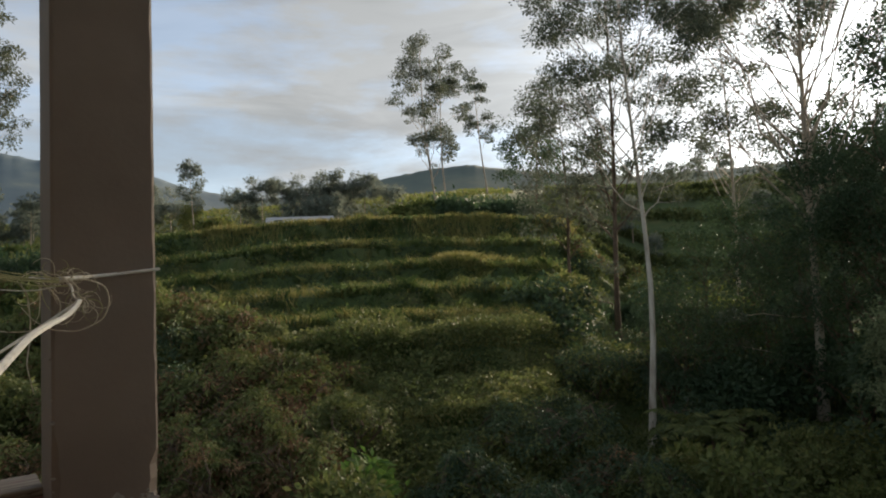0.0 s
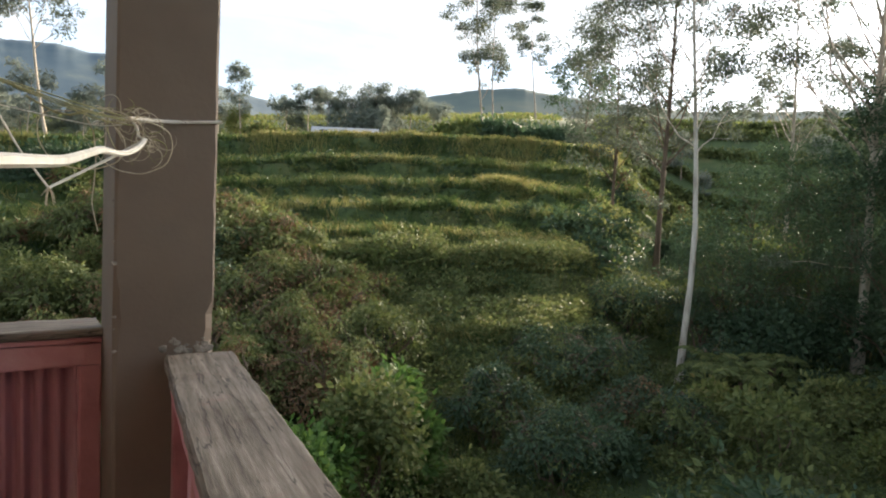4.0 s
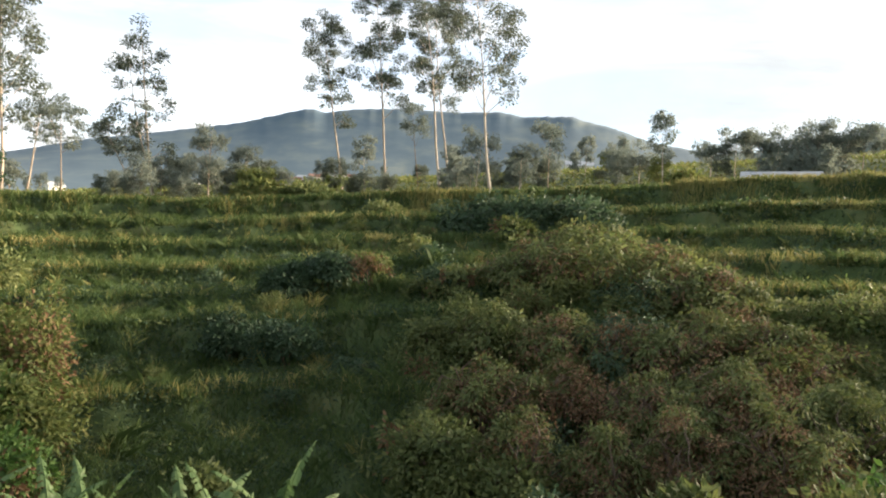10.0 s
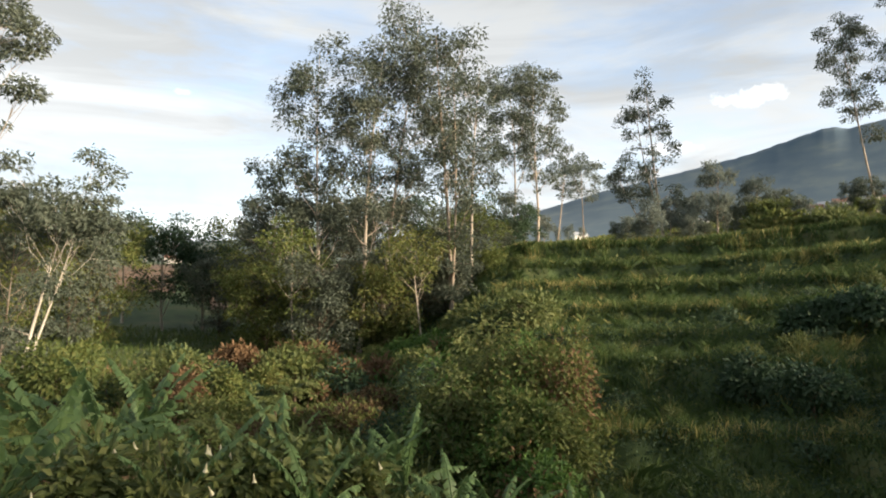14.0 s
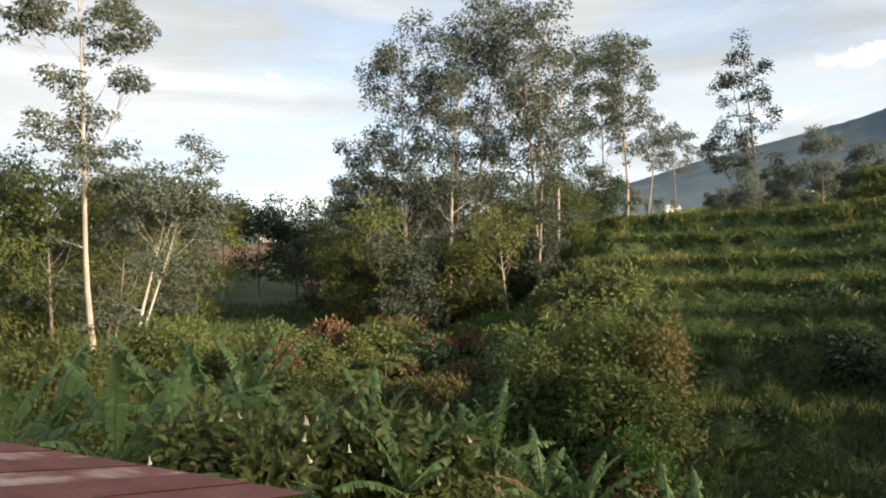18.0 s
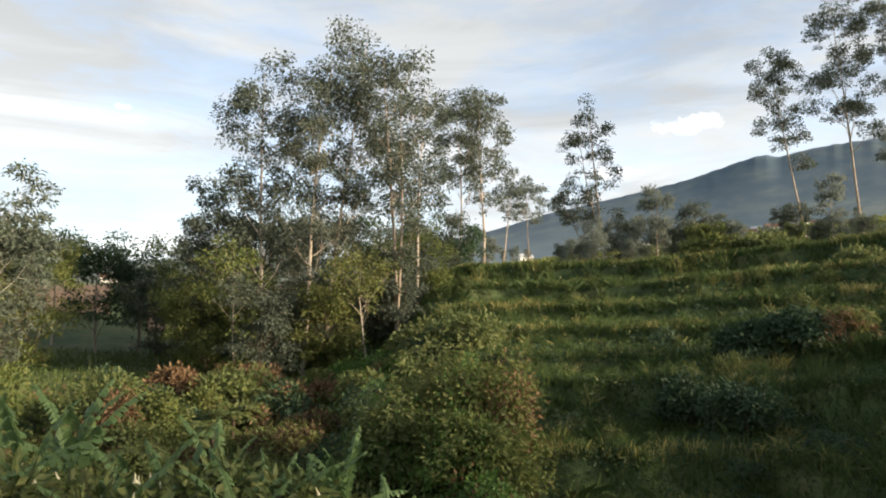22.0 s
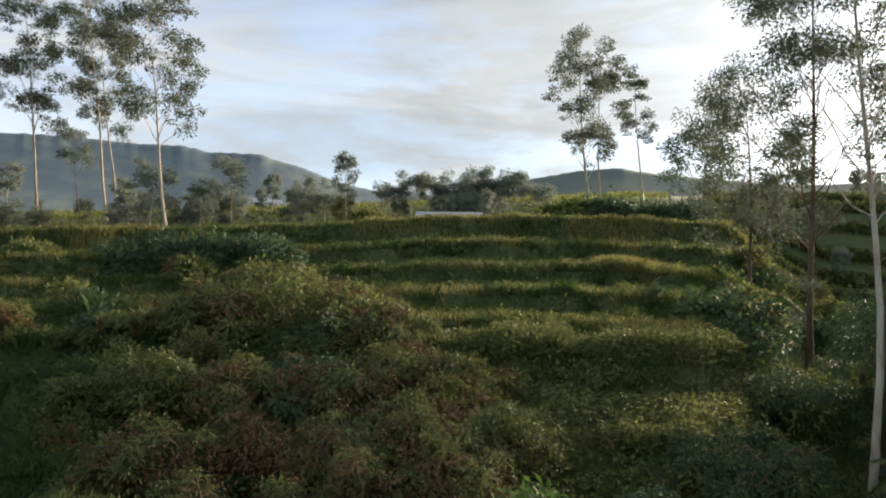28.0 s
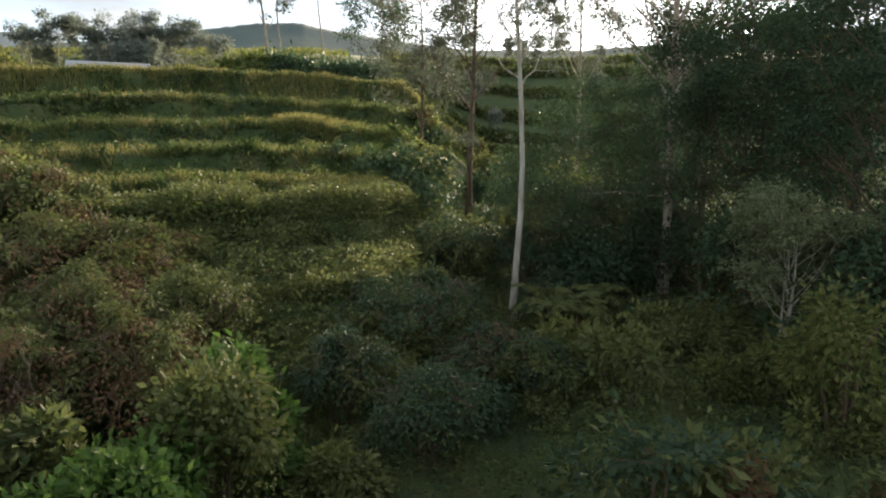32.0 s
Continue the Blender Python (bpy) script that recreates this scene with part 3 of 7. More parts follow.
def bush(place, w, h, seed, label, mat, leaf=0.14, n=5000, name="shrub", category="shrub", group="shrubs on the slope", stems=7, lobes=11, wide=0.5, bark=None, mat2=None, ragged=0.55):
    """A shrub: stems from one foot, and leaves in many tufts over the skin of uneven lobes."""
    rng = np.random.default_rng(seed)
    place, h = grounded(place, h)
    t = thing(name, label, category, place, 0.0, group)
    wood, crown = Geo(), Geo()
    cs = []
    for i in range(lobes):
        a, q = i * 2.4 + rng.uniform(-0.5, 0.5), math.sqrt((i + 0.5) / lobes) * rng.uniform(0.45, 0.85)
        cs.append((np.array((math.cos(a) * w * 0.5 * q, math.sin(a) * w * 0.5 * q, h * (0.72 - 0.42 * q * q / 0.4 + rng.uniform(-0.16, 0.1)))), rng.uniform(0.13, 0.27)))
    for c, r in cs[:stems]:
        tube(wood, bent((rng.normal(0, 0.1), rng.normal(0, 0.1), -0.3), c * np.array((0.9, 0.9, 1.0)), 5, 0.05, rng, 0.06), np.linspace(0.05, 0.012, 5) * max(0.6, h / 2.5), 5)
    per = 30
    tufts = max(28, int(n * 0.6) // per)
    wts = np.array([r ** 2 for _, r in cs])
    pick = rng.choice(len(cs), tufts, p=wts / wts.sum())
    for k in pick:
        c, r = cs[k]
        d = rng.normal(size=3)
        d[2] = abs(d[2]) * 1.1 - 0.35
        d[:2] += c[:2] / w * 1.2
        d /= np.linalg.norm(d)
        rad = r * (rng.uniform(0.8, 1.08) if rng.uniform() < 0.66 else rng.uniform(0.4, 1.1 + ragged))
        p = c + d * np.array((rad * w, rad * w, rad * h))
        if p[2] < 0.05:
            p[2] = rng.uniform(0.05, 0.3)
        if k < stems and rng.uniform() < 0.4:
            tube(wood, np.array((c * np.array((0.9, 0.9, 1.0)), (c + p) / 2 + rng.normal(0, 0.03, 3), p)), (0.012, 0.008, 0.004), 3)
        tr = 0.12 * (w + h) / 2 * rng.uniform(0.6, 1.3) + leaf * 0.6
        low = d[2] < 0.15
        mi = 1 if (mat2 and rng.uniform() < (0.6 if low else 0.15)) else 0
        tuft_leaves(crown, p, d, tr, int(per * rng.uniform(0.6, 1.4)), leaf * 1.75, wide, rng, mi)
    part("woody_base", wood, bark or M_BARK_DK, t, smooth=True)
    part("foliage", crown, [mat, mat2] if mat2 else mat, t)
    return t


def scrub_tree(place, w, h, seed, label, mat, mat2=None, leaf=0.13, tips=150, per=40, name="scrub_tree", group="rambling scrub trees", dead=0.3, stems=6, wide=0.38):
    """A rambling small tree: many crooked stems that fork twice, bare twigs inside, leaves in domes at the tips."""
    rng = np.random.default_rng(seed)
    place, h = grounded(place, h)
    t = thing(name, label, "tree", place, 0.0, group)
    wood, crown = Geo(), Geo()
    knots = []
    for i in range(stems):
        a = i * 6.283 / stems + rng.uniform(-0.4, 0.4)
        q = rng.uniform(0.12, 0.3)
        p1 = np.array((math.cos(a) * w * q, math.sin(a) * w * q, h * rng.uniform(0.4, 0.62)))
        tube(wood, bent((rng.normal(0, 0.15), rng.normal(0, 0.15), -0.4), p1, 6, 0.06, rng, 0.1), np.linspace(0.1, 0.045, 6) * h / 5, 6)
        knots.append(p1)
        for j in range(3):
            a2 = a + rng.normal(0, 0.7)
            p2 = p1 + np.array((math.cos(a2) * w * rng.uniform(0.06, 0.2), math.sin(a2) * w * rng.uniform(0.06, 0.2), h * rng.uniform(0.05, 0.24)))
            tube(wood, bent(p1, p2, 4, 0.04, rng, 0.1), np.linspace(0.045, 0.018, 4) * h / 5, 5)
            knots.append(p2)
    K = np.array(knots)
    # lumps of the crown, as uneven as a rambling tree's
    lump = [(np.array((math.cos(i * 2.4) * w * 0.36 * math.sqrt(i / 9), math.sin(i * 2.4) * w * 0.36 * math.sqrt(i / 9), h * (0.74 - 0.035 * i + rng.uniform(-0.08, 0.06)))), rng.uniform(0.14, 0.22)) for i in range(10)]
    for i in range(int(tips * 0.55)):
        c, r = lump[int(rng.integers(0, 10))]
        d = rng.normal(size=3)
        d[2] = abs(d[2]) * 1.2 - 0.2
        d[:2] += c[:2] / w
        d /= np.linalg.norm(d)
        p = c + d * np.array((w, w, h * 1.1)) * r * (rng.uniform(0.9, 1.3) if rng.uniform() < 0.75 else rng.uniform(0.4, 0.9))
        under = d[2] < 0.1 or rng.uniform() < 0.12
        if under and rng.uniform() < 0.5:
            p = c + (p - c) * rng.uniform(0.3, 0.9) - np.array((0, 0, h * rng.uniform(0.05, 0.25)))
        p[2] = max(p[2], 0.25)
        near = K[np.argmin(np.sum((K - p) ** 2, 1))]
        if i % 4:
            tube(wood, bent(near, p, 4, 0.05, rng, 0.12), np.linspace(0.02, 0.006, 4), 4)
        brown = mat2 and rng.uniform() < (dead * 2.4 if under else dead * 0.8)
        k = int(per * rng.uniform(0.5, 1.5) * (0.5 if brown else 1.0))
        d2 = d + np.array((0, 0, 0.7))
        tuft_leaves(crown, p, d2 / np.linalg.norm(d2), 0.075 * w * rng.uniform(0.55, 1.35) + 0.12, int(k * 1.9), leaf * 1.75 * (0.8 if brown else 1.0), wide, rng, 1 if brown else 0, 0.95, 0.2)
    part("woody_base", wood, M_BARK_DK, t, smooth=True)
    part("crown", crown, [mat, mat2] if mat2 else mat, t)
    return t


def banana(place, h, seed, n_leaves=8, ln=2.0, tilt=0.0, label="banana plant with torn green leaves", turn=0.0):
    """A banana plant: fleshy stem, arching leaves with a midrib and blades torn into strips, some dry ones hanging."""
    rng = np.random.default_rng(seed)
    t = thing("banana_plant", label, "banana plant", place, turn, "banana plants below the house")
    st = Geo()
    sh = h * 0.5
    tube(st, [(0, 0, -0.3), (0.02, 0, sh * 0.4), (0.05, 0.02, sh)], (0.13, 0.11, 0.07), 9)
    part("stem", st, M_BANANA_STEM, t, smooth=True)
    for i in range(n_leaves + 2):
        dry = i >= n_leaves
        gl = Geo()
        az = i * 2.3 + rng.uniform(-0.4, 0.4)
        up = (rng.uniform(1.1, 1.5) if i % 2 else rng.uniform(0.45, 1.0)) if not dry else rng.uniform(-0.2, 0.2)
        L_ = ln * rng.uniform(0.75, 1.15) * (0.7 if dry else 1.0)
        n = 30
        pts, ang, p = [], up, np.array((0.05, 0.02, sh * (0.97 if not dry else 0.8)))
        for k in range(n):
            pts.append(p.copy())
            p = p + np.array((math.cos(az) * math.cos(ang), math.sin(az) * math.cos(ang), math.sin(ang))) * L_ / n
            ang -= (0.008 + 0.04 * (k / n)) * rng.uniform(0.8, 1.2) * (1.0 if not dry else 2.0)
        P = np.array(pts)
        tube(gl, P, np.linspace(0.03, 0.006, n), 5)
        side = np.array((-math.sin(az), math.cos(az), 0.0))
        s = np.linspace(0, 1, n)
        W = 0.165 * ln / 2.0 * np.sin(np.clip((s - 0.12) / 0.88, 0, 1) * math.pi) ** 0.55 * (0.5 if dry else 1)
        for sg in (-1, 1):
            fold = rng.uniform(0.15, 0.5) if not dry else 1.2
            k = 2
            while k < n - 1:
                m = min(int(rng.integers(1, 3)), n - 1 - k)
                dr = fold + rng.uniform(-0.2, 0.6)
                off = (side * sg * math.cos(dr) + np.array((0, 0, -1)) * math.sin(dr))
                sl = (P[min(k + 1, n - 1)] - P[k]) * rng.uniform(0.2, 0.6)
                A, B = P[k:k + m + 1], P[k:k + m + 1] + off * W[k:k + m + 1, None] + sl
                B[0] += (B[-1] - B[0]) * rng.uniform(0.1, 0.45)
                B = B + np.array((0, 0, -1.0)) * rng.uniform(0, 0.05)
                mid = (A + B) / 2 + np.array((0, 0, 0.02))
                V = np.concatenate([A, mid, B])
                q = m + 1
                F = [(j, j + 1, q + j + 1, q + j) for j in range(m)] + [(q + j, q + j + 1, 2 * q + j + 1, 2 * q + j) for j in range(m)]
                gl.add(V, F)
                k += m
        part("leaf", gl, M_DRY if dry else M_BANANA, t, "brown withered leaf" if dry else "")
    return t


M_BANANA_STEM = plain_mat("banana_stem", [(0.35, (0.06, 0.09, 0.03)), (0.55, (0.13, 0.14, 0.055)), (0.7, (0.16, 0.1, 0.05))], 3.0, 0.55, 0.3, 20, (2, 2, 0.5))


# ---- balcony ----

m, nt, b = node_mat("grey_paint_on_plaster", 0.75)
n1 = noise_node(nt, 1.4, 6.0)
r1 = ramp_node(nt, [(0.3, (0.148, 0.112, 0.088)), (0.55, (0.188, 0.146, 0.115)), (0.75, (0.225, 0.183, 0.148))])
nt.links.new(n1.outputs["Fac"], r1.inputs["Fac"])
nt.links.new(r1.outputs["Color"], b.inputs["Base Color"])
n2 = noise_node(nt, 45, 5.0)
bp = nt.nodes.new("ShaderNodeBump")
bp.inputs["Strength"].default_value, bp.inputs["Distance"].default_value = 0.35, 0.004
nt.links.new(n2.outputs["Fac"], bp.inputs["Height"])
nt.links.new(bp.outputs["Normal"], b.inputs["Normal"])
M_POST = m

M_ROUGH = plain_mat("broken_plaster", [(0.3, (0.13, 0.115, 0.1)), (0.5, (0.26, 0.24, 0.21)), (0.7, (0.42, 0.39, 0.35))], 30, 0.95, 0.9, 60)
M_PINK = plain_mat("faded_pink_paint", [(0.25, (0.22, 0.078, 0.092)), (0.42, (0.4, 0.155, 0.18)), (0.6, (0.47, 0.2, 0.222)), (0.8, (0.53, 0.3, 0.31))], 2.6, 0.6, 0.35, 40, (1, 1, 1), detail=9.0, vary=0.12)
M_SHEET = plain_mat("pink_painted_metal", [(0.25, (0.23, 0.1, 0.125)), (0.45, (0.39, 0.16, 0.195)), (0.6, (0.43, 0.22, 0.26)), (0.75, (0.48, 0.33, 0.36))], 1.8, 0.5, 0.15, 30, (1, 1, 0.25), detail=8.0, vary=0.15)
M_SHEET_OLD = plain_mat("faded_grey_pink_metal", [(0.25, (0.24, 0.14, 0.155)), (0.45, (0.36, 0.22, 0.24)), (0.6, (0.4, 0.28, 0.3)), (0.75, (0.46, 0.37, 0.38))], 2.2, 0.5, 0.15, 30, (1, 1, 0.3), detail=8.0, vary=0.1)
# bare weathered wood: grain along its length, dark splits, moss and remains of paint
def plank_mat(name, grain, tone):
    m, nt, b = node_mat(name, 0.85)
    n1 = noise_node(nt, 3.0, 9.0, 0.65, stretch=grain)
    n2 = noise_node(nt, 7.0, 8.0, 0.7)
    n3 = noise_node(nt, 2.3, 4.0, 0.6, stretch=tuple(0.6 * v for v in grain))
    n4 = noise_node(nt, 5.0, 7.0, 0.75)
    r1 = ramp_node(nt, [(0.28, (0.055 * tone, 0.042 * tone, 0.03 * tone)), (0.43, (0.15 * tone, 0.125 * tone, 0.1 * tone)), (0.58, (0.25 * tone, 0.215 * tone, 0.18 * tone)), (0.74, (0.4 * tone, 0.36 * tone, 0.31 * tone))])
    r2 = ramp_node(nt, [(0.56, (0, 0, 0)), (0.68, (1, 1, 1))])
    r3 = ramp_node(nt, [(0.485, (0, 0, 0)), (0.498, (1, 1, 1)), (0.502, (1, 1, 1)), (0.515, (0, 0, 0))])
    r4 = ramp_node(nt, [(0.58, (0, 0, 0)), (0.7, (1, 1, 1))])
    nt.links.new(n1.outputs["Fac"], r1.inputs["Fac"])
    nt.links.new(n2.outputs["Fac"], r2.inputs["Fac"])
    nt.links.new(n3.outputs["Fac"], r3.inputs["Fac"])
    nt.links.new(n4.outputs["Fac"], r4.inputs["Fac"])
    last = r1.outputs["Color"]
    for f, col, k in ((r2, (0.23, 0.11, 0.1), 0.4), (r4, (0.07, 0.055, 0.035), 0.7), (r3, (0.025, 0.02, 0.015), 0.8)):
        mx = nt.nodes.new("ShaderNodeMix")
        mx.data_type = "RGBA"
        mx.inputs["B"].default_value = (*col, 1)
        ml = nt.nodes.new("ShaderNodeMath")
        ml.operation, ml.inputs[1].default_value = "MULTIPLY", k
        nt.links.new(f.outputs["Color"], ml.inputs[0])
        nt.links.new(ml.outputs[0], mx.inputs["Factor"])
        nt.links.new(last, mx.inputs["A"])
        last = mx.outputs["Result"]
    nt.links.new(last, b.inputs["Base Color"])
    bp = nt.nodes.new("ShaderNodeBump")
    bp.inputs["Strength"].default_value, bp.inputs["Distance"].default_value = 0.7, 0.004
    nt.links.new(n1.outputs["Fac"], bp.inputs["Height"])
    nt.links.new(bp.outputs["Normal"], b.inputs["Normal"])
    return m


M_PLANK = plank_mat("weathered_plank", (1.0, 14, 14), 0.8)
M_PLANK_SIDE = plank_mat("weathered_split_plank", (14, 0.9, 14), 0.85)
M_FLOOR = plain_mat("red_floor", [(0.3, (0.13, 0.045, 0.035)), (0.55, (0.2, 0.075, 0.055)), (0.75, (0.27, 0.125, 0.1))], 4.0, 0.6, 0.3, 30, detail=8.0, vary=0.15)

# wall with flaking layers: grey paint, white undercoat, tan render
m, nt, b = node_mat("flaking_wall", 0.9)
tc = nt.nodes.new("ShaderNodeTexCoord")
sep = nt.nodes.new("ShaderNodeSeparateXYZ")
nt.links.new(tc.outputs["Object"], sep.inputs["Vector"])
wob = noise_node(nt, 4.5, 7.0, 0.6)
fine = noise_node(nt, 26.0, 8.0, 0.7)
drip = noise_node(nt, 2.0, 5.0, 0.6, stretch=(7, 7, 0.5))
blot = noise_node(nt, 2.6, 6.0, 0.55, stretch=(1, 2.0, 0.8))


def mathn(op, a, c, clamp=False):
    q = nt.nodes.new("ShaderNodeMath")
    q.operation, q.use_clamp = op, clamp
    for s, v in ((0, a), (1, c)):
        if isinstance(v, (int, float)):
            q.inputs[s].default_value = v
        else:
            nt.links.new(v, q.inputs[s])
    return q.outputs[0]


def mixn(f, a, c):
    q = nt.nodes.new("ShaderNodeMix")
    q.data_type = "RGBA"
    nt.links.new(f, q.inputs["Factor"])
    for k, v in (("A", a), ("B", c)):
        if isinstance(v, tuple):
            q.inputs[k].default_value = (*v, 1)
        else:
            nt.links.new(v, q.inputs[k])
    return q.outputs["Result"]


# the flaked patch: rounded at the top, narrowed beside the balustrade
wy, wz = sep.outputs["Y"], sep.outputs["Z"]
rough_w = mathn("ADD", mathn("MULTIPLY", mathn("SUBTRACT", wob.outputs["Fac"], 0.5), 0.16), mathn("MULTIPLY", mathn("SUBTRACT", fine.outputs["Fac"], 0.5), 0.06))
crown = mathn("MULTIPLY", mathn("POWER", mathn("MAXIMUM", mathn("SUBTRACT", wy, 1.45), 0.0), 2.0), 1.8)
head = mathn("MULTIPLY", mathn("SUBTRACT", mathn("SUBTRACT", 1.53, crown), mathn("ADD", wz, rough_w)), 40.0, True)
flank = mathn("ADD", 1.65, mathn("MULTIPLY", mathn("MULTIPLY", mathn("SUBTRACT", wz, 0.93), 10.0, True), 0.125))
side = mathn("MULTIPLY", mathn("SUBTRACT", flank, mathn("ADD", wy, mathn("MULTIPLY", rough_w, 0.4))), 60.0, True)
below = mathn("MULTIPLY", head, side)
speck = mathn("MULTIPLY", mathn("SUBTRACT", fine.outputs["Fac"], 0.45), 7.0, True)
# bare tan render: a broad area away from the edge and a neck above the drips
bound = mathn("ADD", 1.27, mathn("MULTIPLY", mathn("MAXIMUM", mathn("SUBTRACT", wz, 1.1), 0.0), 0.3))
tan_a = mathn("MULTIPLY", mathn("SUBTRACT", bound, mathn("ADD", wy, mathn("MULTIPLY", rough_w, 1.3))), 40.0, True)
tan_a = mathn("MULTIPLY", tan_a, mathn("MULTIPLY", mathn("SUBTRACT", 1.46, mathn("ADD", wz, rough_w)), 30.0, True))
tan_a = mathn("MULTIPLY", tan_a, mathn("MULTIPLY", mathn("SUBTRACT", mathn("ADD", wz, mathn("MULTIPLY", rough_w, 2.0)), 0.5), 4.0, True))
neck = mathn("ABSOLUTE", mathn("SUBTRACT", mathn("ADD", wy, mathn("MULTIPLY", rough_w, 0.3)), 1.535), 0.0)
tan_b = mathn("MULTIPLY", mathn("MULTIPLY", mathn("SUBTRACT", 0.066, neck), 70.0, True), mathn("MULTIPLY", mathn("SUBTRACT", mathn("ADD", wz, mathn("MULTIPLY", rough_w, 1.5)), 1.26), 30.0, True))
tan = mathn("MAXIMUM", tan_a, tan_b)


def run_down(y0, z0, z1, width):
    """A dark run of water down the plaster, thinning towards its foot."""
    off = mathn("ABSOLUTE", mathn("SUBTRACT", mathn("ADD", wy, mathn("MULTIPLY", rough_w, 0.16)), y0), 0.0)
    thin = mathn("MULTIPLY", mathn("MULTIPLY", mathn("SUBTRACT", wz, z1), 1.0 / (z0 - z1), True), width)
    return mathn("MULTIPLY", mathn("MULTIPLY", mathn("SUBTRACT", thin, off), 300.0, True), mathn("MULTIPLY", mathn("SUBTRACT", z0 + 0.05, wz), 30.0, True))


stain = mathn("MAXIMUM", run_down(1.516, 1.3, 0.42, 0.021), run_down(1.457, 1.3, 0.8, 0.011))
white = mixn(speck, (0.42, 0.38, 0.31), (0.68, 0.65, 0.58))
under = mixn(tan, white, (0.37, 0.305, 0.235))
under = mixn(mathn("MULTIPLY", stain, 0.85), under, (0.21, 0.185, 0.16))
soil = mathn("MULTIPLY", mathn("SUBTRACT", drip.outputs["Fac"], 0.6), 6.0, True)
under = mixn(mathn("MULTIPLY", soil, 0.3), under, (0.26, 0.22, 0.18))
# greyer towards the floor: shade behind the second rail, put into the colour
low = mathn("MULTIPLY", mathn("SUBTRACT", 0.62, wz), 2.5, True)
under = mixn(mathn("MULTIPLY", low, 0.7), under, (0.52, 0.51, 0.475))
paint = mixn(blot.outputs["Fac"], (0.285, 0.275, 0.255), (0.33, 0.32, 0.3))
colr = mixn(below, paint, under)
nt.links.new(colr, b.inputs["Base Color"])
bp = nt.nodes.new("ShaderNodeBump")
bp.inputs["Strength"].default_value, bp.inputs["Distance"].default_value = 0.8, 0.008
nt.links.new(mathn("ADD", mathn("MULTIPLY", below, -0.5), mathn("MULTIPLY", fine.outputs["Fac"], 0.4)), bp.inputs["Height"])
nt.links.new(bp.outputs["Normal"], b.inputs["Normal"])
M_WALL = m

rngb = np.random.default_rng(7)
# floor of red boards
floor = thing("floor", "worn red-painted board floor of the balcony", "floor", kind="structure")
x = -1.75
while x < 0.72:
    part("plank", box(Geo(), x, x + 0.178, -3.5, 1.93, -0.05, 0.0, 0.004), M_FLOOR, floor)
    x += 0.182
slab = thing("floor_slab", "concrete slab under the balcony floor", "slab", kind="structure")
part("slab", box(Geo(), -2.1, 1.15, -3.6, 1.98, -0.22, -0.055, 0.01), M_ROUGH, slab)

# corner post with chipped arrises
post = thing("corner_post", "grey-brown painted plaster corner post with chipped edges", "post", (0.7, 1.63, 0))
g = Geo()
zs = np.concatenate([np.linspace(-0.05, 3.4, 69)])
prof = []
for x0, y0, sx, sy in ((-0.166, -0.18, 1, 1), (0.17, -0.18, -1, 1), (0.17, 0.18, -1, -1), (-0.166, 0.18, 1, -1)):
    prof.append((x0, y0, sx, sy))
V = []
for z in zs:
    for x0, y0, sx, sy in prof:
        c = 0.008 + abs(rngb.normal(0, 0.0025)) + (0.018 * rngb.uniform(0.3, 1) if (sx > 0 and sy > 0 and 0.82 < z < 1.12) else 0) + (0.03 * rngb.uniform(0.4, 1) if (sx < 0 and sy > 0 and 0.9 < z < 1.02) else 0)
        a, d = (x0, y0 + sy * c), (x0 + sx * c, y0)
        V += [(*a, z), (*d, z)] if sx == sy else [(*d, z), (*a, z)]
F = []
for i in range(len(zs) - 1):
    for j in range(8):
        F.append((i * 8 + j, i * 8 + (j + 1) % 8, i * 8 + 8 + (j + 1) % 8, i * 8 + 8 + j))
V = np.array(V)
V[:, 0] += 0.012 * np.clip(V[:, 2] - 0.9, 0, 3)
g.add(V, F)
part("shaft", g, M_POST, post)
# broken plaster where the rail was let in
for i in range(30):
    g = Geo()
    c = np.array((rngb.uniform(-0.01, 0.165), -0.181, 0.888 + 0.05 * rngb.uniform() ** 2))
    if i > 21:
        c = np.array((-0.162, -0.181, rngb.uniform(0.86, 1.08) if i < 27 else rngb.uniform(1.2, 1.5)))
    s = rngb.uniform(0.006, 0.016) * (0.5 if i > 21 else 1.0)
    k = 7
    rim_ = np.array([(math.cos(a) * rngb.uniform(0.6, 1.2) * 1.4, 0.0, math.sin(a) * rngb.uniform(0.6, 1.2)) for a in np.arange(k) * 2 * math.pi / k]) * s
    top_ = rim_ * 0.75 + np.array((0, -0.18 * s, 0))
    g.add(np.concatenate([c + rim_, c + top_]), [(j, (j + 1) % k, k + (j + 1) % k, k + j) for j in range(k)])
    g.add(c + top_, [tuple(range(k))])
    part("plaster_chip", g, M_ROUGH, post, "chipped bare plaster by the rail" if not i else "")


def corrugated(x0, x1, z0, z1, pitch=0.058, amp=0.0165, n=8):
    k = int((x1 - x0) / pitch * n)
    xs = np.linspace(x0, x1, k + 1)
    ys = amp * np.sin(xs / pitch * 2 * math.pi)
    g = Geo()
    for off, fl in ((0.0, False), (0.0016, True)):
        V = np.concatenate([np.stack([xs, ys + off, np.full_like(xs, z0)], 1), np.stack([xs, ys + off, np.full_like(xs, z1)], 1)])
        F = np.array([(i, i + 1, k + 2 + i, k + 1 + i) for i in range(k)])
        g.add(V, F[:, ::-1] if fl else F)
    return g


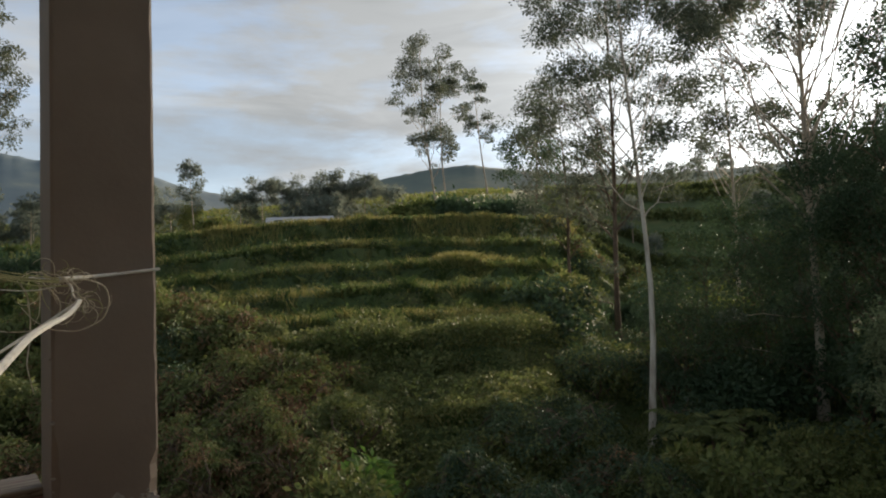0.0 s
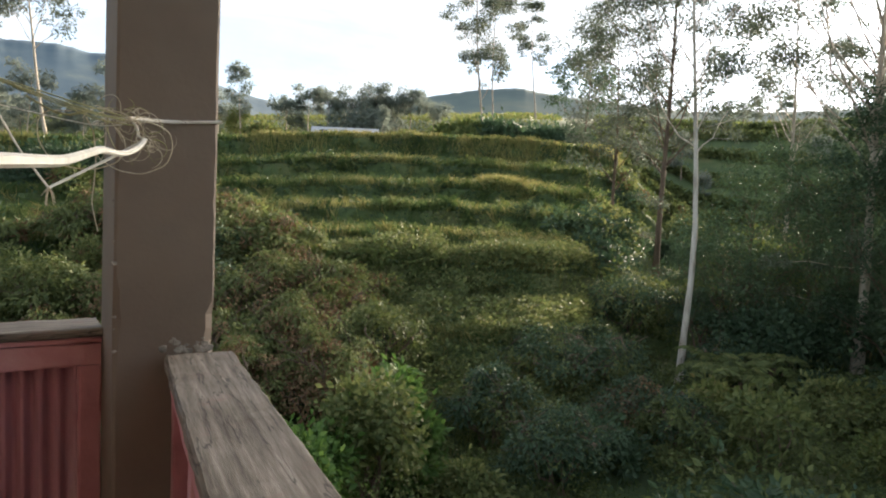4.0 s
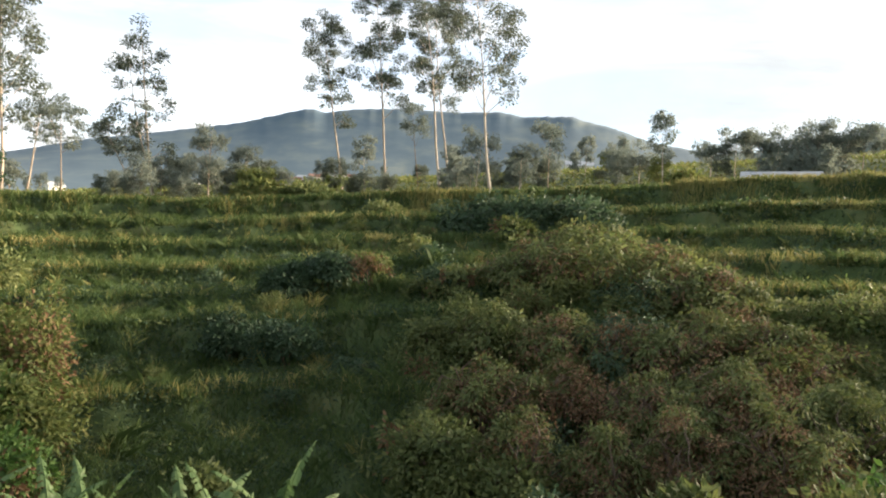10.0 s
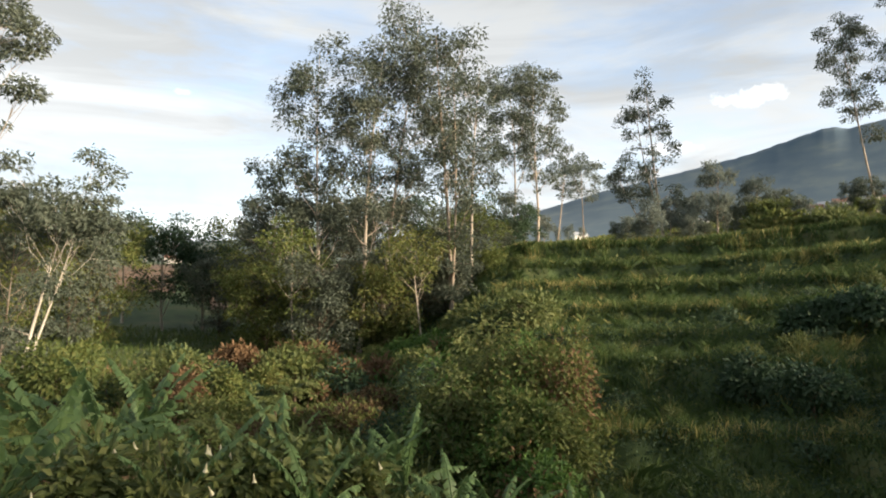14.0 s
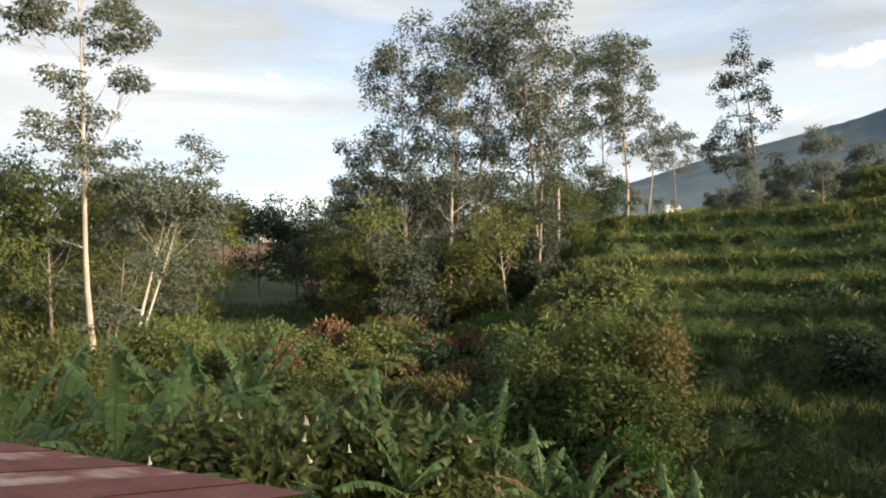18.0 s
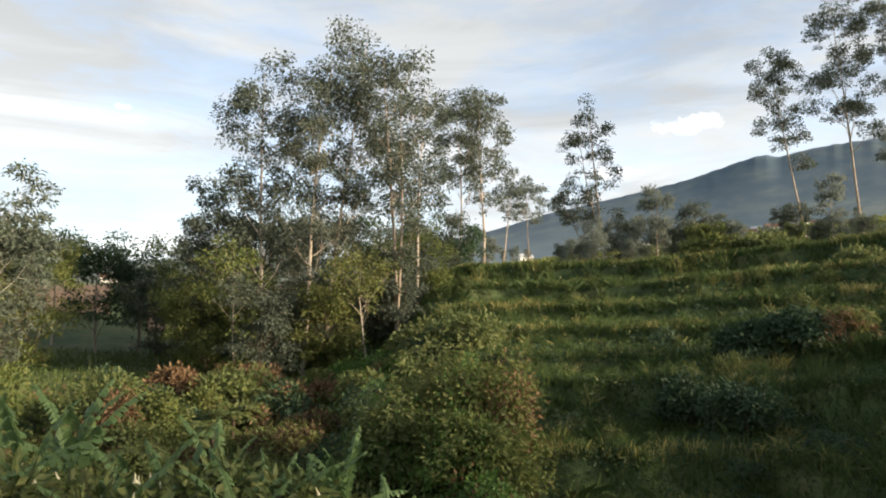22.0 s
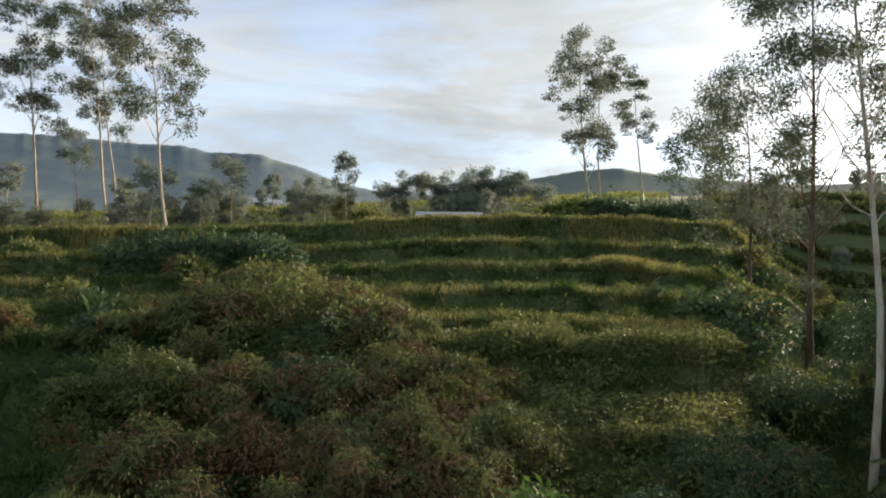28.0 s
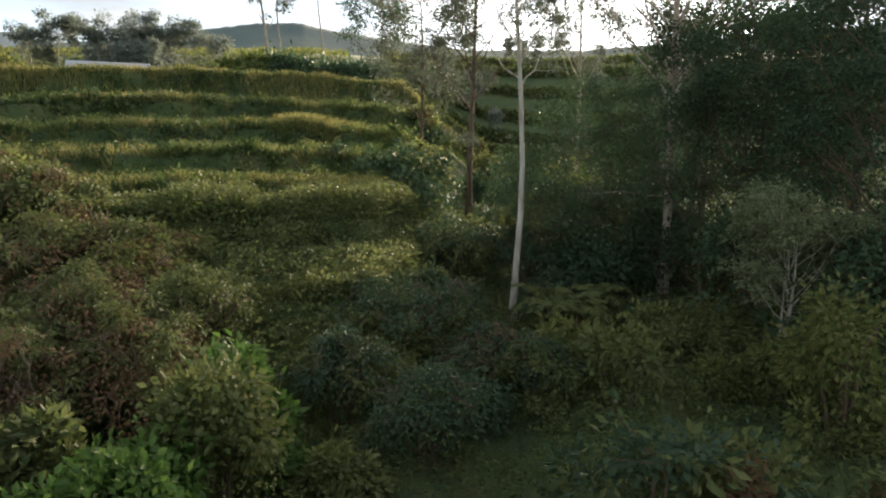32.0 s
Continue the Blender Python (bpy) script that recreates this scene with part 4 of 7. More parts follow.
# rail beside the wall: three panels of corrugated sheet in a pink frame
rail = thing("balustrade", "pink wooden balustrade with corrugated metal panels", "balustrade", (0, 1.77, 0), group="balcony balustrades")
part("top_plank", box(Geo(), -1.755, 0.533, -0.03, 0.235, 0.908, 0.943, 0.005, 0, 0.0007, rngb, 30), M_PLANK, rail, "bare weathered wooden capping plank")
part("upper_board", box(Geo(), -1.75, 0.531, 0.0, 0.045, 0.795, 0.882, 0.005, 0, 0.0032, rngb, 40), M_PINK, rail)
part("cover_strip", box(Geo(), -1.752, 0.532, -0.014, 0.05, 0.885, 0.905, 0.004, 0, 0.0022, rngb, 44), M_PINK, rail, "thin chipped strip under the capping plank")
for x0, x1 in ((-1.75, -1.655), (-1.047, -0.955), (-0.302, -0.207), (0.455, 0.532)):
    part("stud", box(Geo(), x0, x1, 0.006, 0.066, 0.0, 0.795, 0.006, 0, 0.0015, rngb, 12), M_PINK, rail)
for x0, x1, z in ((-1.655, -1.047, 0.0), (-0.955, -0.302, 0.004), (-0.207, 0.455, -0.004)):
    part("lower_board", box(Geo(), x0 + 0.002, x1 - 0.002, 0.004, 0.06, 0.035 + z, 0.148 + z, 0.007, 0, 0.003, rngb, 14), M_PINK, rail)
for x0, x1, y in ((-1.75, -0.98, 0.078), (-1.02, -0.74, 0.0815), (-0.76, -0.24, 0.076), (-0.27, 0.505, 0.0795)):
    s = part("metal_sheet", corrugated(x0, x1, 0.002, 0.9), M_SHEET_OLD if x0 == -1.02 else M_SHEET, rail, "greyer faded sheet" if x0 == -1.02 else "")
    s.location = (0, y + 0.012, 0)
for i in range(15):
    x, z = rngb.choice([-1.7, -1.0, -0.255, -0.26, -1.01]), rngb.uniform(0.1, 0.76)
    if i > 8:
        x, z = rngb.uniform(-1.7, 0.45), rngb.choice([0.82, 0.85, 0.09])
    part("nail_head", tube(Geo(), [(x, 0.008, z), (x, -0.002, z)], (0.005, 0.004), 6, 0, True), M_BARK_DK, rail, "dark rusty nail head" if not i else "")

# second rail, running back from the post at a slight skew
ang = math.degrees(math.atan2(0.19, 1.57))
rail2 = thing("balustrade", "pink balustrade with a cracked bare wooden capping plank", "balustrade", (0.7, 1.45, 0), -ang, "balcony balustrades")
g = box(Geo(), 0.0, 0.235, -4.2, -0.02, 0.835, 0.885, 0.007, 0, 0.0016, rngb, 60)
part("top_plank", g, M_PLANK_SIDE, rail2, "bare weathered wooden plank with cracks")
part("upper_board", box(Geo(), 0.02, 0.06, -4.2, -0.01, 0.735, 0.833, 0.005, 0, 0.0018, rngb, 30), M_PINK, rail2)
for y0, y1 in ((-0.1, -0.01), (-0.78, -0.69), (-1.5, -1.41), (-2.22, -2.13), (-2.94, -2.85), (-3.66, -3.57)):
    part("stud", box(Geo(), 0.024, 0.09, y0, y1, 0.0, 0.735, 0.006, 0, 0.0015, rngb, 12), M_PINK, rail2)
ys = (-0.05, -0.74, -1.46, -2.18, -2.9, -3.62)
for a, c in zip(ys[1:], ys[:-1]):
    s = part("metal_sheet", corrugated(a + 0.03, c - 0.03, 0.02, 0.8), M_SHEET, rail2)
    s.matrix_basis = pose(0.105, 0, 0, 0, 0, 0) @ Matrix(((0, 1, 0, 0), (1, 0, 0, 0), (0, 0, 1, 0), (0, 0, 0, 1)))
    part("lower_board", box(Geo(), 0.022, 0.08, a + 0.047, c - 0.047, 0.035, 0.148, 0.007, 0, 0.003, rngb, 14), M_PINK, rail2)

# side wall at the other end of the rail
wall = thing("wall_left", "plastered side wall with flaking white and tan layers", "wall", (-1.76, 0, 0), kind="structure")
g = Geo()
zz = np.linspace(-0.2, 3.4, 76)
edge_y = np.array([0.02 * noise.noise(Vector((0, 1.3, z * 6))) + 0.012 * noise.noise(Vector((4, 2.3, z * 21))) for z in zz])
V, n = [], len(zz)
for z, e in zip(zz, edge_y):
    V += [(0.0, 0.3, z), (0.0, 1.0, z), (0.0, 1.80 + e, z), (-0.02, 1.83 + e, z), (-0.35, 1.83, z)]
F = [(i * 5 + j, i * 5 + j + 1, i * 5 + 5 + j + 1, i * 5 + 5 + j) for i in range(n - 1) for j in range(4)]
g.add(V, F)
part("wall_end", g, M_WALL, wall)
part("wall_body", box(Geo(), -0.35, 0.0, -3.62, 0.3, -0.2, 3.4, 0.004), M_WALL, wall)

# house behind, and the beam that the post carries
# back wall stands out of view; its white throws light onto the balustrade
house_wall = thing("wall_back", "unseen house wall behind the balcony, whitewashed to bounce light", "wall", kind="structure")
M_WASH = plain_mat("whitewash", [(0.3, (0.6, 0.58, 0.54)), (0.6, (0.74, 0.72, 0.68)), (0.8, (0.8, 0.78, 0.74))], 0.8, 0.9, 0.2, 20)
part("wall_body", box(Geo(), -6.2, 3.4, -3.9, -3.62, -8.0, 3.45, 0.01), M_WASH, house_wall)
beam = thing("roof_beam", "plain beam carried by the corner post", "beam", kind="structure")
part("beam", box(Geo(), -2.1, 0.9, 1.5, 1.76, 3.4, 3.6, 0.01), M_POST, beam)
# ceiling out of view, added to cut the light in the balcony
roof_slab = thing("ceiling", "plain boarded ceiling, unseen, added to darken the balcony", "ceiling", kind="structure")
part("ceiling_board", box(Geo(), -2.1, 1.3, -3.9, 2.15, 3.602, 3.68, 0.01), M_WASH, roof_slab)
strip = thing("mortar_strip", "dark crumbling mortar between wall and balustrade", "mortar", (-1.752, 1.775, 0))
g = Geo()
zs_ = np.linspace(0.01, 0.96, 40)
wv = 0.018 + 0.01 * np.array([noise.noise(Vector((z * 9, 0, 1))) for z in zs_])
V = np.concatenate([np.stack([np.full(40, -0.006), np.full(40, -0.035) - 0.01, zs_], 1), np.stack([wv, np.full(40, -0.02), zs_], 1), np.stack([wv * 0.4, np.full(40, 0.0), zs_], 1)])
g.add(V, [(i, 40 + i, 41 + i, i + 1) for i in range(39)] + [(40 + i, 80 + i, 81 + i, 41 + i) for i in range(39)])
part("strip", g, M_ROUGH, strip)
YEL = (61.0, 69.0, -43.5, -34.3)


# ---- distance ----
# the mountain's distance haze is mixed into its base colour as blue-grey
M_MOUNT = plain_mat("haze_blue_forest_slope", [(0.3, (0.05, 0.09, 0.125)), (0.48, (0.066, 0.108, 0.14)), (0.6, (0.09, 0.13, 0.15)), (0.75, (0.15, 0.18, 0.17))], 0.008, 1.0, detail=9.0)
# far fields greyed and paled in colour, in place of haze
M_HILL = plain_mat("haze_pale_field_slope", [(0.3, (0.08, 0.11, 0.11)), (0.5, (0.105, 0.14, 0.125)), (0.7, (0.16, 0.18, 0.14))], 0.012, 1.0, detail=9.0)


def ridge(name, label, dist, at, el, mat, foot_el=-1.0, depth=0.35, seed=0.0, rough=0.25):
    """A far range: its crest follows the given heights above the horizon, with spurs and gullies down its flank."""
    th = np.arange(at[0], at[-1], 0.25)
    crest = np.interp(th, at, el) + rough * np.array([0.5 * noise.noise(Vector((t * 0.3, seed, 0))) for t in th])
    fine_c = rough * np.array([0.3 * noise.noise(Vector((t * 1.7, seed, 3))) + 0.15 * noise.noise(Vector((t * 6, seed, 5))) for t in th])
    calm = np.convolve(np.pad(crest, 24, mode='edge'), np.hanning(49) / np.hanning(49).sum(), 'valid')
    n = 26
    V = []
    for k in range(n + 3):
        s = min(k / n, 1.0)
        for t, c, fc, cm in zip(th, crest, fine_c, calm):
            gul = noise.noise(Vector((t * 0.16 + s, s * 2.5, seed))) + 0.4 * noise.noise(Vector((t * 0.5, s * 6, seed + 2)))
            d = dist * (1 - depth * (1 - s) + 0.08 * gul * s * (1 - s)) * (1 + 0.2 * max(0, k - n))
            e = foot_el + (cm - foot_el) * (s ** 0.8 + 0.09 * gul * s * (1 - s) * 2) + (c - cm + fc) * s ** 7 - 2.5 * max(0, k - n)
            a = radians(t)
            V.append((EYE_XY[0] - d * math.sin(a), EYE_XY[1] + d * math.cos(a), 1.4 + d * math.tan(radians(e))))
    m_ = len(th)
    F = [(i * m_ + j, i * m_ + j + 1, (i + 1) * m_ + j + 1, (i + 1) * m_ + j) for i in range(n + 2) for j in range(m_ - 1)]
    g = Geo()
    g.add(V, np.array(F)[:, ::-1])
    ob = part(name, g, mat, smooth=True)
    return tagged(ob, label, "mountain", kind="structure")


ridge("mountain_backdrop", "forested mountain range painted blue-grey for haze", 2600, (-30, -18.5, -15.1, -12.6, -9.6, -8.8, -8.0, -4.8, -2.9, 1.1, 5.3, 9.3, 11.6, 12.4, 13.2, 15.2, 18.6, 22, 26, 29.4, 33, 37, 45, 52), (7.0, 8.1, 8.9, 9.7, 10.5, 10.85, 10.85, 10.6, 11.05, 10.85, 10.95, 10.65, 10.15, 10.4, 10.35, 9.7, 8.8, 8.0, 7.15, 6.4, 5.3, 4.4, 3.0, 2.0), M_MOUNT, 2.0, seed=3.0)
ridge("hill_backdrop", "low hill with fields and woods, paled for haze", 900, (-120, -95, -75, -60.6, -51.5, -45, -41, -38, -35, -32, -28.5, -24, -18, -14), (7, 8, 8.6, 8.0, 8.2, 9.0, 9.6, 10.1, 10.0, 9.5, 8.9, 8.2, 7.4, 6.5), M_HILL, 4.0, seed=8.0)
ridge("low_hill_backdrop", "low hill beyond the valley, paled for haze", 1500, (36, 45, 52, 56.2, 58.9, 62.9, 67, 70, 80, 95, 120), (1.8, 2.2, 2.6, 2.9, 2.5, 2.1, 1.7, 1.5, 1.8, 3.0, 4.0), M_HILL, -0.5, seed=12.0)


# ---- grass and weeds ----
def blades(geo, X, Y, h, w, rng, mi=0, lean=0.35):
    """Grass blades as narrow bent triangles standing on the ground."""
    n = len(X)
    Z = ground_z(X, Y)
    a = rng.uniform(0, 6.28, n)
    hh = h * rng.uniform(0.55, 1.25, n)
    base = np.stack([X, Y, Z - 0.03], 1)
    sd = np.stack([np.cos(a), np.sin(a), np.zeros(n)], 1) * (w * rng.uniform(0.7, 1.3, n))[:, None] * 0.5
    ln = np.stack([rng.normal(0, lean, n), rng.normal(0, lean, n), np.ones(n)], 1)
    tip = base + ln * hh[:, None]
    tip[:, 2] -= 0.1 * hh
    mid = base + ln * hh[:, None] * np.array((0.35, 0.35, 0.6))
    V = np.stack([base - sd, base + sd, mid + sd * 0.8, tip, mid - sd * 0.8], 1)
    F = np.arange(n * 5).reshape(n, 5)
    geo.add(V.reshape(-1, 3), F, mi)


def scatter(n, r0, r1, t0, t1, rng, power=1.0):
    r = r0 + (r1 - r0) * rng.uniform(0, 1, n) ** power
    t = np.radians(rng.uniform(t0, t1, n))
    return EYE_XY[0] - r * np.sin(t), EYE_XY[1] + r * np.cos(t), r, np.degrees(t)


def terrace_phase(x, y, rho):
    wob = WOBBLE(x, y)
    q = np.interp(np.clip((rho + wob - 22.0) / 63.0, 0, 1), STEP_U, np.arange(len(STEP_U)))
    return q - np.floor(q)


rg = np.random.default_rng(31)
# green grass over the whole slope
X, Y, r, t = scatter(75000, 9, 96, -88, 88, rg, 0.75)
g = Geo()
blades(g, X, Y, 0.3 + 0.006 * r, 0.012 + 0.0009 * r, rg)
tagged(part("grass", g, M_GRASS), "uneven green meadow grass on the slope", "grass", kind="stuff")
# tall seeding grass along the lips of the terraces
X, Y, r, t = scatter(260000, 27, 92, -46, 44, rg, 0.8)
ph = terrace_phase(X, Y, r)
patch = smooth_noise(X * 0.45, Y * 0.45, 9.0) + 0.6 * smooth_noise(X * 1.5, Y * 1.5, 4.0) + rg.normal(0, 0.12, len(X))
keep = ((ph > 0.97) | (ph < 0.13)) & (patch > -0.55) & (t > -45)
straw = (patch > np.where((t > -45) & (t < -12), np.where(r < 50, -0.12, 0.1), 0.4)) | (rg.uniform(0, 1, len(X)) < 0.06)
X, Y, r, straw = X[keep], Y[keep], r[keep], straw[keep]
g = Geo()
blades(g, X, Y, 0.65 + 0.005 * r, 0.01 + 0.0006 * r, rg, 0, 0.32)
g.mi = [np.where(straw, 1, 0)]
tagged(part("tall_grass", g, [M_GRASS, M_STRAW]), "tall green and straw-coloured grass along the terrace edges", "grass", kind="stuff")
# rank grass on the open meadow
X, Y, r, t = scatter(105000, 20, 64, -14, 38, rg, 0.9)
tuft = smooth_noise(X * 2.2, Y * 2.2, 6.0)
keep = tuft > -0.3
g = Geo()
blades(g, X[keep], Y[keep], 0.32 + 0.005 * r[keep] + 0.3 * np.clip(tuft[keep], 0, 1), 0.012 + 0.0007 * r[keep], rg, 0, 0.5)
tagged(part("rank_grass", g, M_GRASS), "rank green grass in tufts on the open meadow", "grass", kind="stuff")
# an unmown yellow strip on one terrace
X, Y, r, t = scatter(20000, YEL[0], YEL[1], YEL[2], YEL[3], rg)
e2 = ((r - 0.5 * (YEL[0] + YEL[1])) / 4.2) ** 2 + ((t - 0.5 * (YEL[2] + YEL[3])) / 4.9) ** 2 + 0.75 * smooth_noise(X * 1.1, Y * 1.1, 7.0)
keep = e2 < 0.8
g = Geo()
blades(g, X[keep], Y[keep], np.clip(1.7 - e2[keep], 0.4, 1.7), 0.06, rg, 0, 0.35)
tagged(part("yellow_grass", g, M_STRAW), "strip of yellow unmown grass on a terrace", "grass", kind="stuff")
# dry crest of the rim
X, Y, r, t = scatter(42000, 82, 89, -48, 38, rg)
patch = smooth_noise(X * 0.5, Y * 0.5, 3.0) + 0.5 * smooth_noise(X * 1.9, Y * 1.9, 8.0)
keep = patch > np.where(t < -12, -0.55, -0.15)
g = Geo()
blades(g, X[keep], Y[keep], 0.7 + 0.7 * np.clip(patch[keep] + 0.4, 0, 1.2), 0.08, rg, 0, 0.3)
g.mi = [(patch[keep] + rg.normal(0, 0.25, int(keep.sum())) > np.where(t[keep] < -12, -0.2, 0.35)).astype(int)]
tagged(part("rim_grass", g, [M_GRASS, M_STRAW]), "dry yellow grass on the crest of the terraces", "grass", kind="stuff")


def weeds(name, n, r0, r1, t0, t1, mat, label, leaf, hgt, thresh, seed, lip=None):
    rg2 = np.random.default_rng(seed)
    X, Y, r, t = scatter(n, r0, r1, t0, t1, rg2, 0.8)
    pt = smooth_noise(X * 0.8, Y * 0.8, seed) + 0.5 * smooth_noise(X * 2.6, Y * 2.6, seed + 1.0)
    keep = pt > thresh
    if lip is not None:
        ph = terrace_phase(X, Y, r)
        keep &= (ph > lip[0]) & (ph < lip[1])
    X, Y, r, pt = X[keep], Y[keep], r[keep], pt[keep]
    m_ = len(X)
    H = hgt * np.clip(0.35 + (pt - thresh), 0.25, 1.3) * rg2.uniform(0.2, 1.0, m_)
    C = np.stack([X, Y, ground_z(X, Y) + H], 1)
    ax = np.stack([rg2.normal(0, 1, m_), rg2.normal(0, 1, m_), rg2.normal(0.1, 0.6, m_)], 1)
    ln = leaf * (0.4 + r / 45.0)
    gg = Geo()
    leaves(gg, C, ax, ln, ln * 0.5, rg2)
    tagged(part(name, gg, mat), label, "weeds", kind="stuff")


weeds("weeds", 70000, 8, 90, -85, 85, M_BUSH, "leafy green weeds covering the ground", 0.16, 0.75, 0.0, 41)
# dark leaves on the risers alone: the shade under each lip as colour
weeds("weeds", 90000, 24, 86, -52, 46, M_DARK, "leafy growth on the terrace banks, darkened for their shade", 0.18, 0.7, -0.5, 42, (0.72, 0.97))
weeds("weeds", 70000, 9, 36, -86, 2, M_BUSH, "leafy undergrowth in the hollow below the house", 0.17, 1.5, -0.45, 43)
weeds("weeds", 70000, 9, 40, 34, 86, M_OLIVE, "tangled undergrowth below the grove", 0.17, 1.5, -0.4, 44)
weeds("weeds", 70000, 22, 42, -48, -12, M_BUSH, "thick broad-leaved weeds in the hollow", 0.2, 1.2, -0.7, 47)
weeds("weeds", 70000, 20, 50, -14, 38, M_DARK, "low dark weeds among the meadow grass", 0.13, 0.45, -0.6, 48)
weeds("weeds", 50000, 32, 84, -47, -14, M_OLIVE, "weeds along the terrace treads", 0.16, 1.1, 0.1, 45)



def mounds(name, count, r0, r1, t0, t1, mats, label, seed, size=0.5, per=46):
    """Low hummocks of weeds, each a small dome of leaves that face outwards."""
    rm = np.random.default_rng(seed)
    X, Y, r, t = scatter(count, r0, r1, t0, t1, rm, 0.85)
    gg = Geo()
    Z = ground_z(X, Y)
    for x, y, z, rr in zip(X, Y, Z, r):
        s = size * rm.uniform(0.5, 1.5) * (0.8 + rr / 80)
        d = rm.normal(size=(per, 3))
        d[:, 2] = np.abs(d[:, 2])
        d /= np.linalg.norm(d, axis=1)[:, None]
        c = np.array((x, y, z)) + d * np.array((1.25, 1.25, 0.95)) * s * rm.uniform(0.6, 1.0, per)[:, None]
        lf = (0.09 + 0.0032 * rr) * rm.uniform(0.8, 1.3)
        leaves(gg, c, d * np.array((1, 1, 0.3)) + rm.normal(0, 0.5, (per, 3)), lf, lf * 0.5, rm, int(rm.integers(0, len(mats))), d + np.array((0, 0, 0.4)))
    tagged(part(name, gg, list(mats)), label, "weeds", kind="stuff")


mounds("weed_hummocks", 1500, 22, 84, -50, 46, (M_BUSH, M_DARK, M_OLIVE, M_BUSH, M_GRASS), "hummocks of leafy weeds on the terraces", 61)
mounds("weed_hummocks", 800, 27, 84, -47, -10, (M_BUSH, M_GRASS, M_OLIVE, M_DARK), "leafy weeds on the terrace treads", 65, 0.62)
mounds("weed_hummocks", 500, 12, 40, -86, -20, (M_BUSH, M_DARK, M_BUSH), "hummocks of leafy weeds in the hollow", 62, 0.6)
mounds("weed_hummocks", 450, 14, 60, 36, 84, (M_OLIVE, M_BUSH, M_BROWN), "hummocks of weeds below the grove", 63, 0.6)
# tussocks of long grass, each a fountain of blades
rt = np.random.default_rng(64)
X, Y, r, t = scatter(2600, 20, 84, -48, 44, rt, 0.85)
k_ = 26
XX, YY = np.repeat(X, k_) + rt.normal(0, 0.16, len(X) * k_), np.repeat(Y, k_) + rt.normal(0, 0.16, len(X) * k_)
g = Geo()
blades(g, XX, YY, np.repeat((0.75 + 0.004 * r) * rt.uniform(0.7, 1.35, len(r)), k_), np.repeat(0.012 + 0.0006 * r, k_), rt, 0, 0.55)
g.mi = [np.repeat((rt.uniform(0, 1, len(r)) < np.where(t < -12, 0.4, 0.12)).astype(int), k_)]
tagged(part("grass_tussocks", g, [M_GRASS, M_STRAW]), "tussocks of long green and straw grass", "grass", kind="stuff")

# round mounds of long grass that spill over the terrace lips
X, Y, r, t = scatter(330, 25, 84, -46, 38, rt, 0.85)
k_ = 150
ph = np.repeat(rt.uniform(0.35, 0.9, len(X)), k_)
aa, qq = rt.uniform(0, 6.28, len(X) * k_), np.sqrt(rt.uniform(0, 1, len(X) * k_)) * ph
hh = np.repeat(rt.uniform(0.8, 1.6, len(X)), k_) * (1.05 - 0.6 * (qq / ph) ** 2)
g = Geo()
blades(g, np.repeat(X, k_) + np.cos(aa) * qq, np.repeat(Y, k_) + np.sin(aa) * qq, hh, np.repeat(0.014 + 0.0007 * r, k_), rt, 0, 0.5)
g.mi = [np.repeat((rt.uniform(0, 1, len(r)) < np.where(t < -12, 0.4, 0.2)).astype(int), k_)]
tagged(part("grass_mounds", g, [M_GRASS, M_STRAW]), "round mounds of long grass on the terrace lips", "grass", kind="stuff")

# clipped hedge rows on the far terraces behind the tall trees
rh = np.random.default_rng(17)
for k in range(9):
    rr = 98 + 9.0 * k
    th_ = np.radians(rh.uniform(-66, -45, 3200))
    rad = rr + 2.0 * np.sin(th_ * 9 + k) + rh.normal(0, 0.55, 3200)
    X, Y = EYE_XY[0] - rad * np.sin(th_), EYE_XY[1] + rad * np.cos(th_)
    C = np.stack([X, Y, ground_z(X, Y) + rh.uniform(0.1, 1.5, 3200)], 1)
    gg = Geo()
    leaves(gg, C, rh.normal(0, 1, (3200, 3)) + np.array((0, 0, 0.4)), 0.75, 0.45, rh)
    tagged(part("hedge", gg, M_BUSH), "clipped green hedge row on a far terrace", "hedge", group="hedge rows on the far terraces")

weeds("field_crop", 60000, 92, 230, -42, 40, M_OLIVE, "low rows of tea bushes on the plateau", 0.2, 1.0, -0.5, 46)


# ---- plants in their places ----
tall_tree((-22.1, 127.7, 10.12), 32.4, 4.0, 11, "tall eucalyptus with pale trunk and airy crown on the terraced slope", lean=(-4.5, -0.9), bare=0.37, n_limb=18, n_leaf=120, leaf=0.38, puff=1.15)
tall_tree((-13.9, 127.4, 10.44), 37.8, 4.7, 12, "tall eucalyptus with pale trunk and airy crown on the terraced slope", lean=(-4.0, -0.5), bare=0.35, n_limb=22, n_leaf=125, leaf=0.38, puff=1.2, r0=0.26)
tall_tree((-4.1, 127.7, 11.23), 38.5, 4.7, 13, "tall eucalyptus with pale trunk and airy crown on the terraced slope", lean=(-5.1, -0.3), bare=0.37, n_limb=22, n_leaf=125, leaf=0.38, puff=1.2, r0=0.25)
tall_tree((-2.7, 131.3, 12.06), 36.5, 4.2, 14, "tall eucalyptus with pale trunk and airy crown on the terraced slope", lean=(-4.2, -0.2), bare=0.40, n_limb=13, n_leaf=95, leaf=0.38, puff=1.1)
tall_tree((3.8, 91.5, 7.70), 29.5, 5.0, 15, "tall eucalyptus with pale trunk and airy crown on the terraced slope", lean=(-3.8, 0.1), bare=0.36, n_limb=22, n_leaf=110, leaf=0.36, puff=1.1)
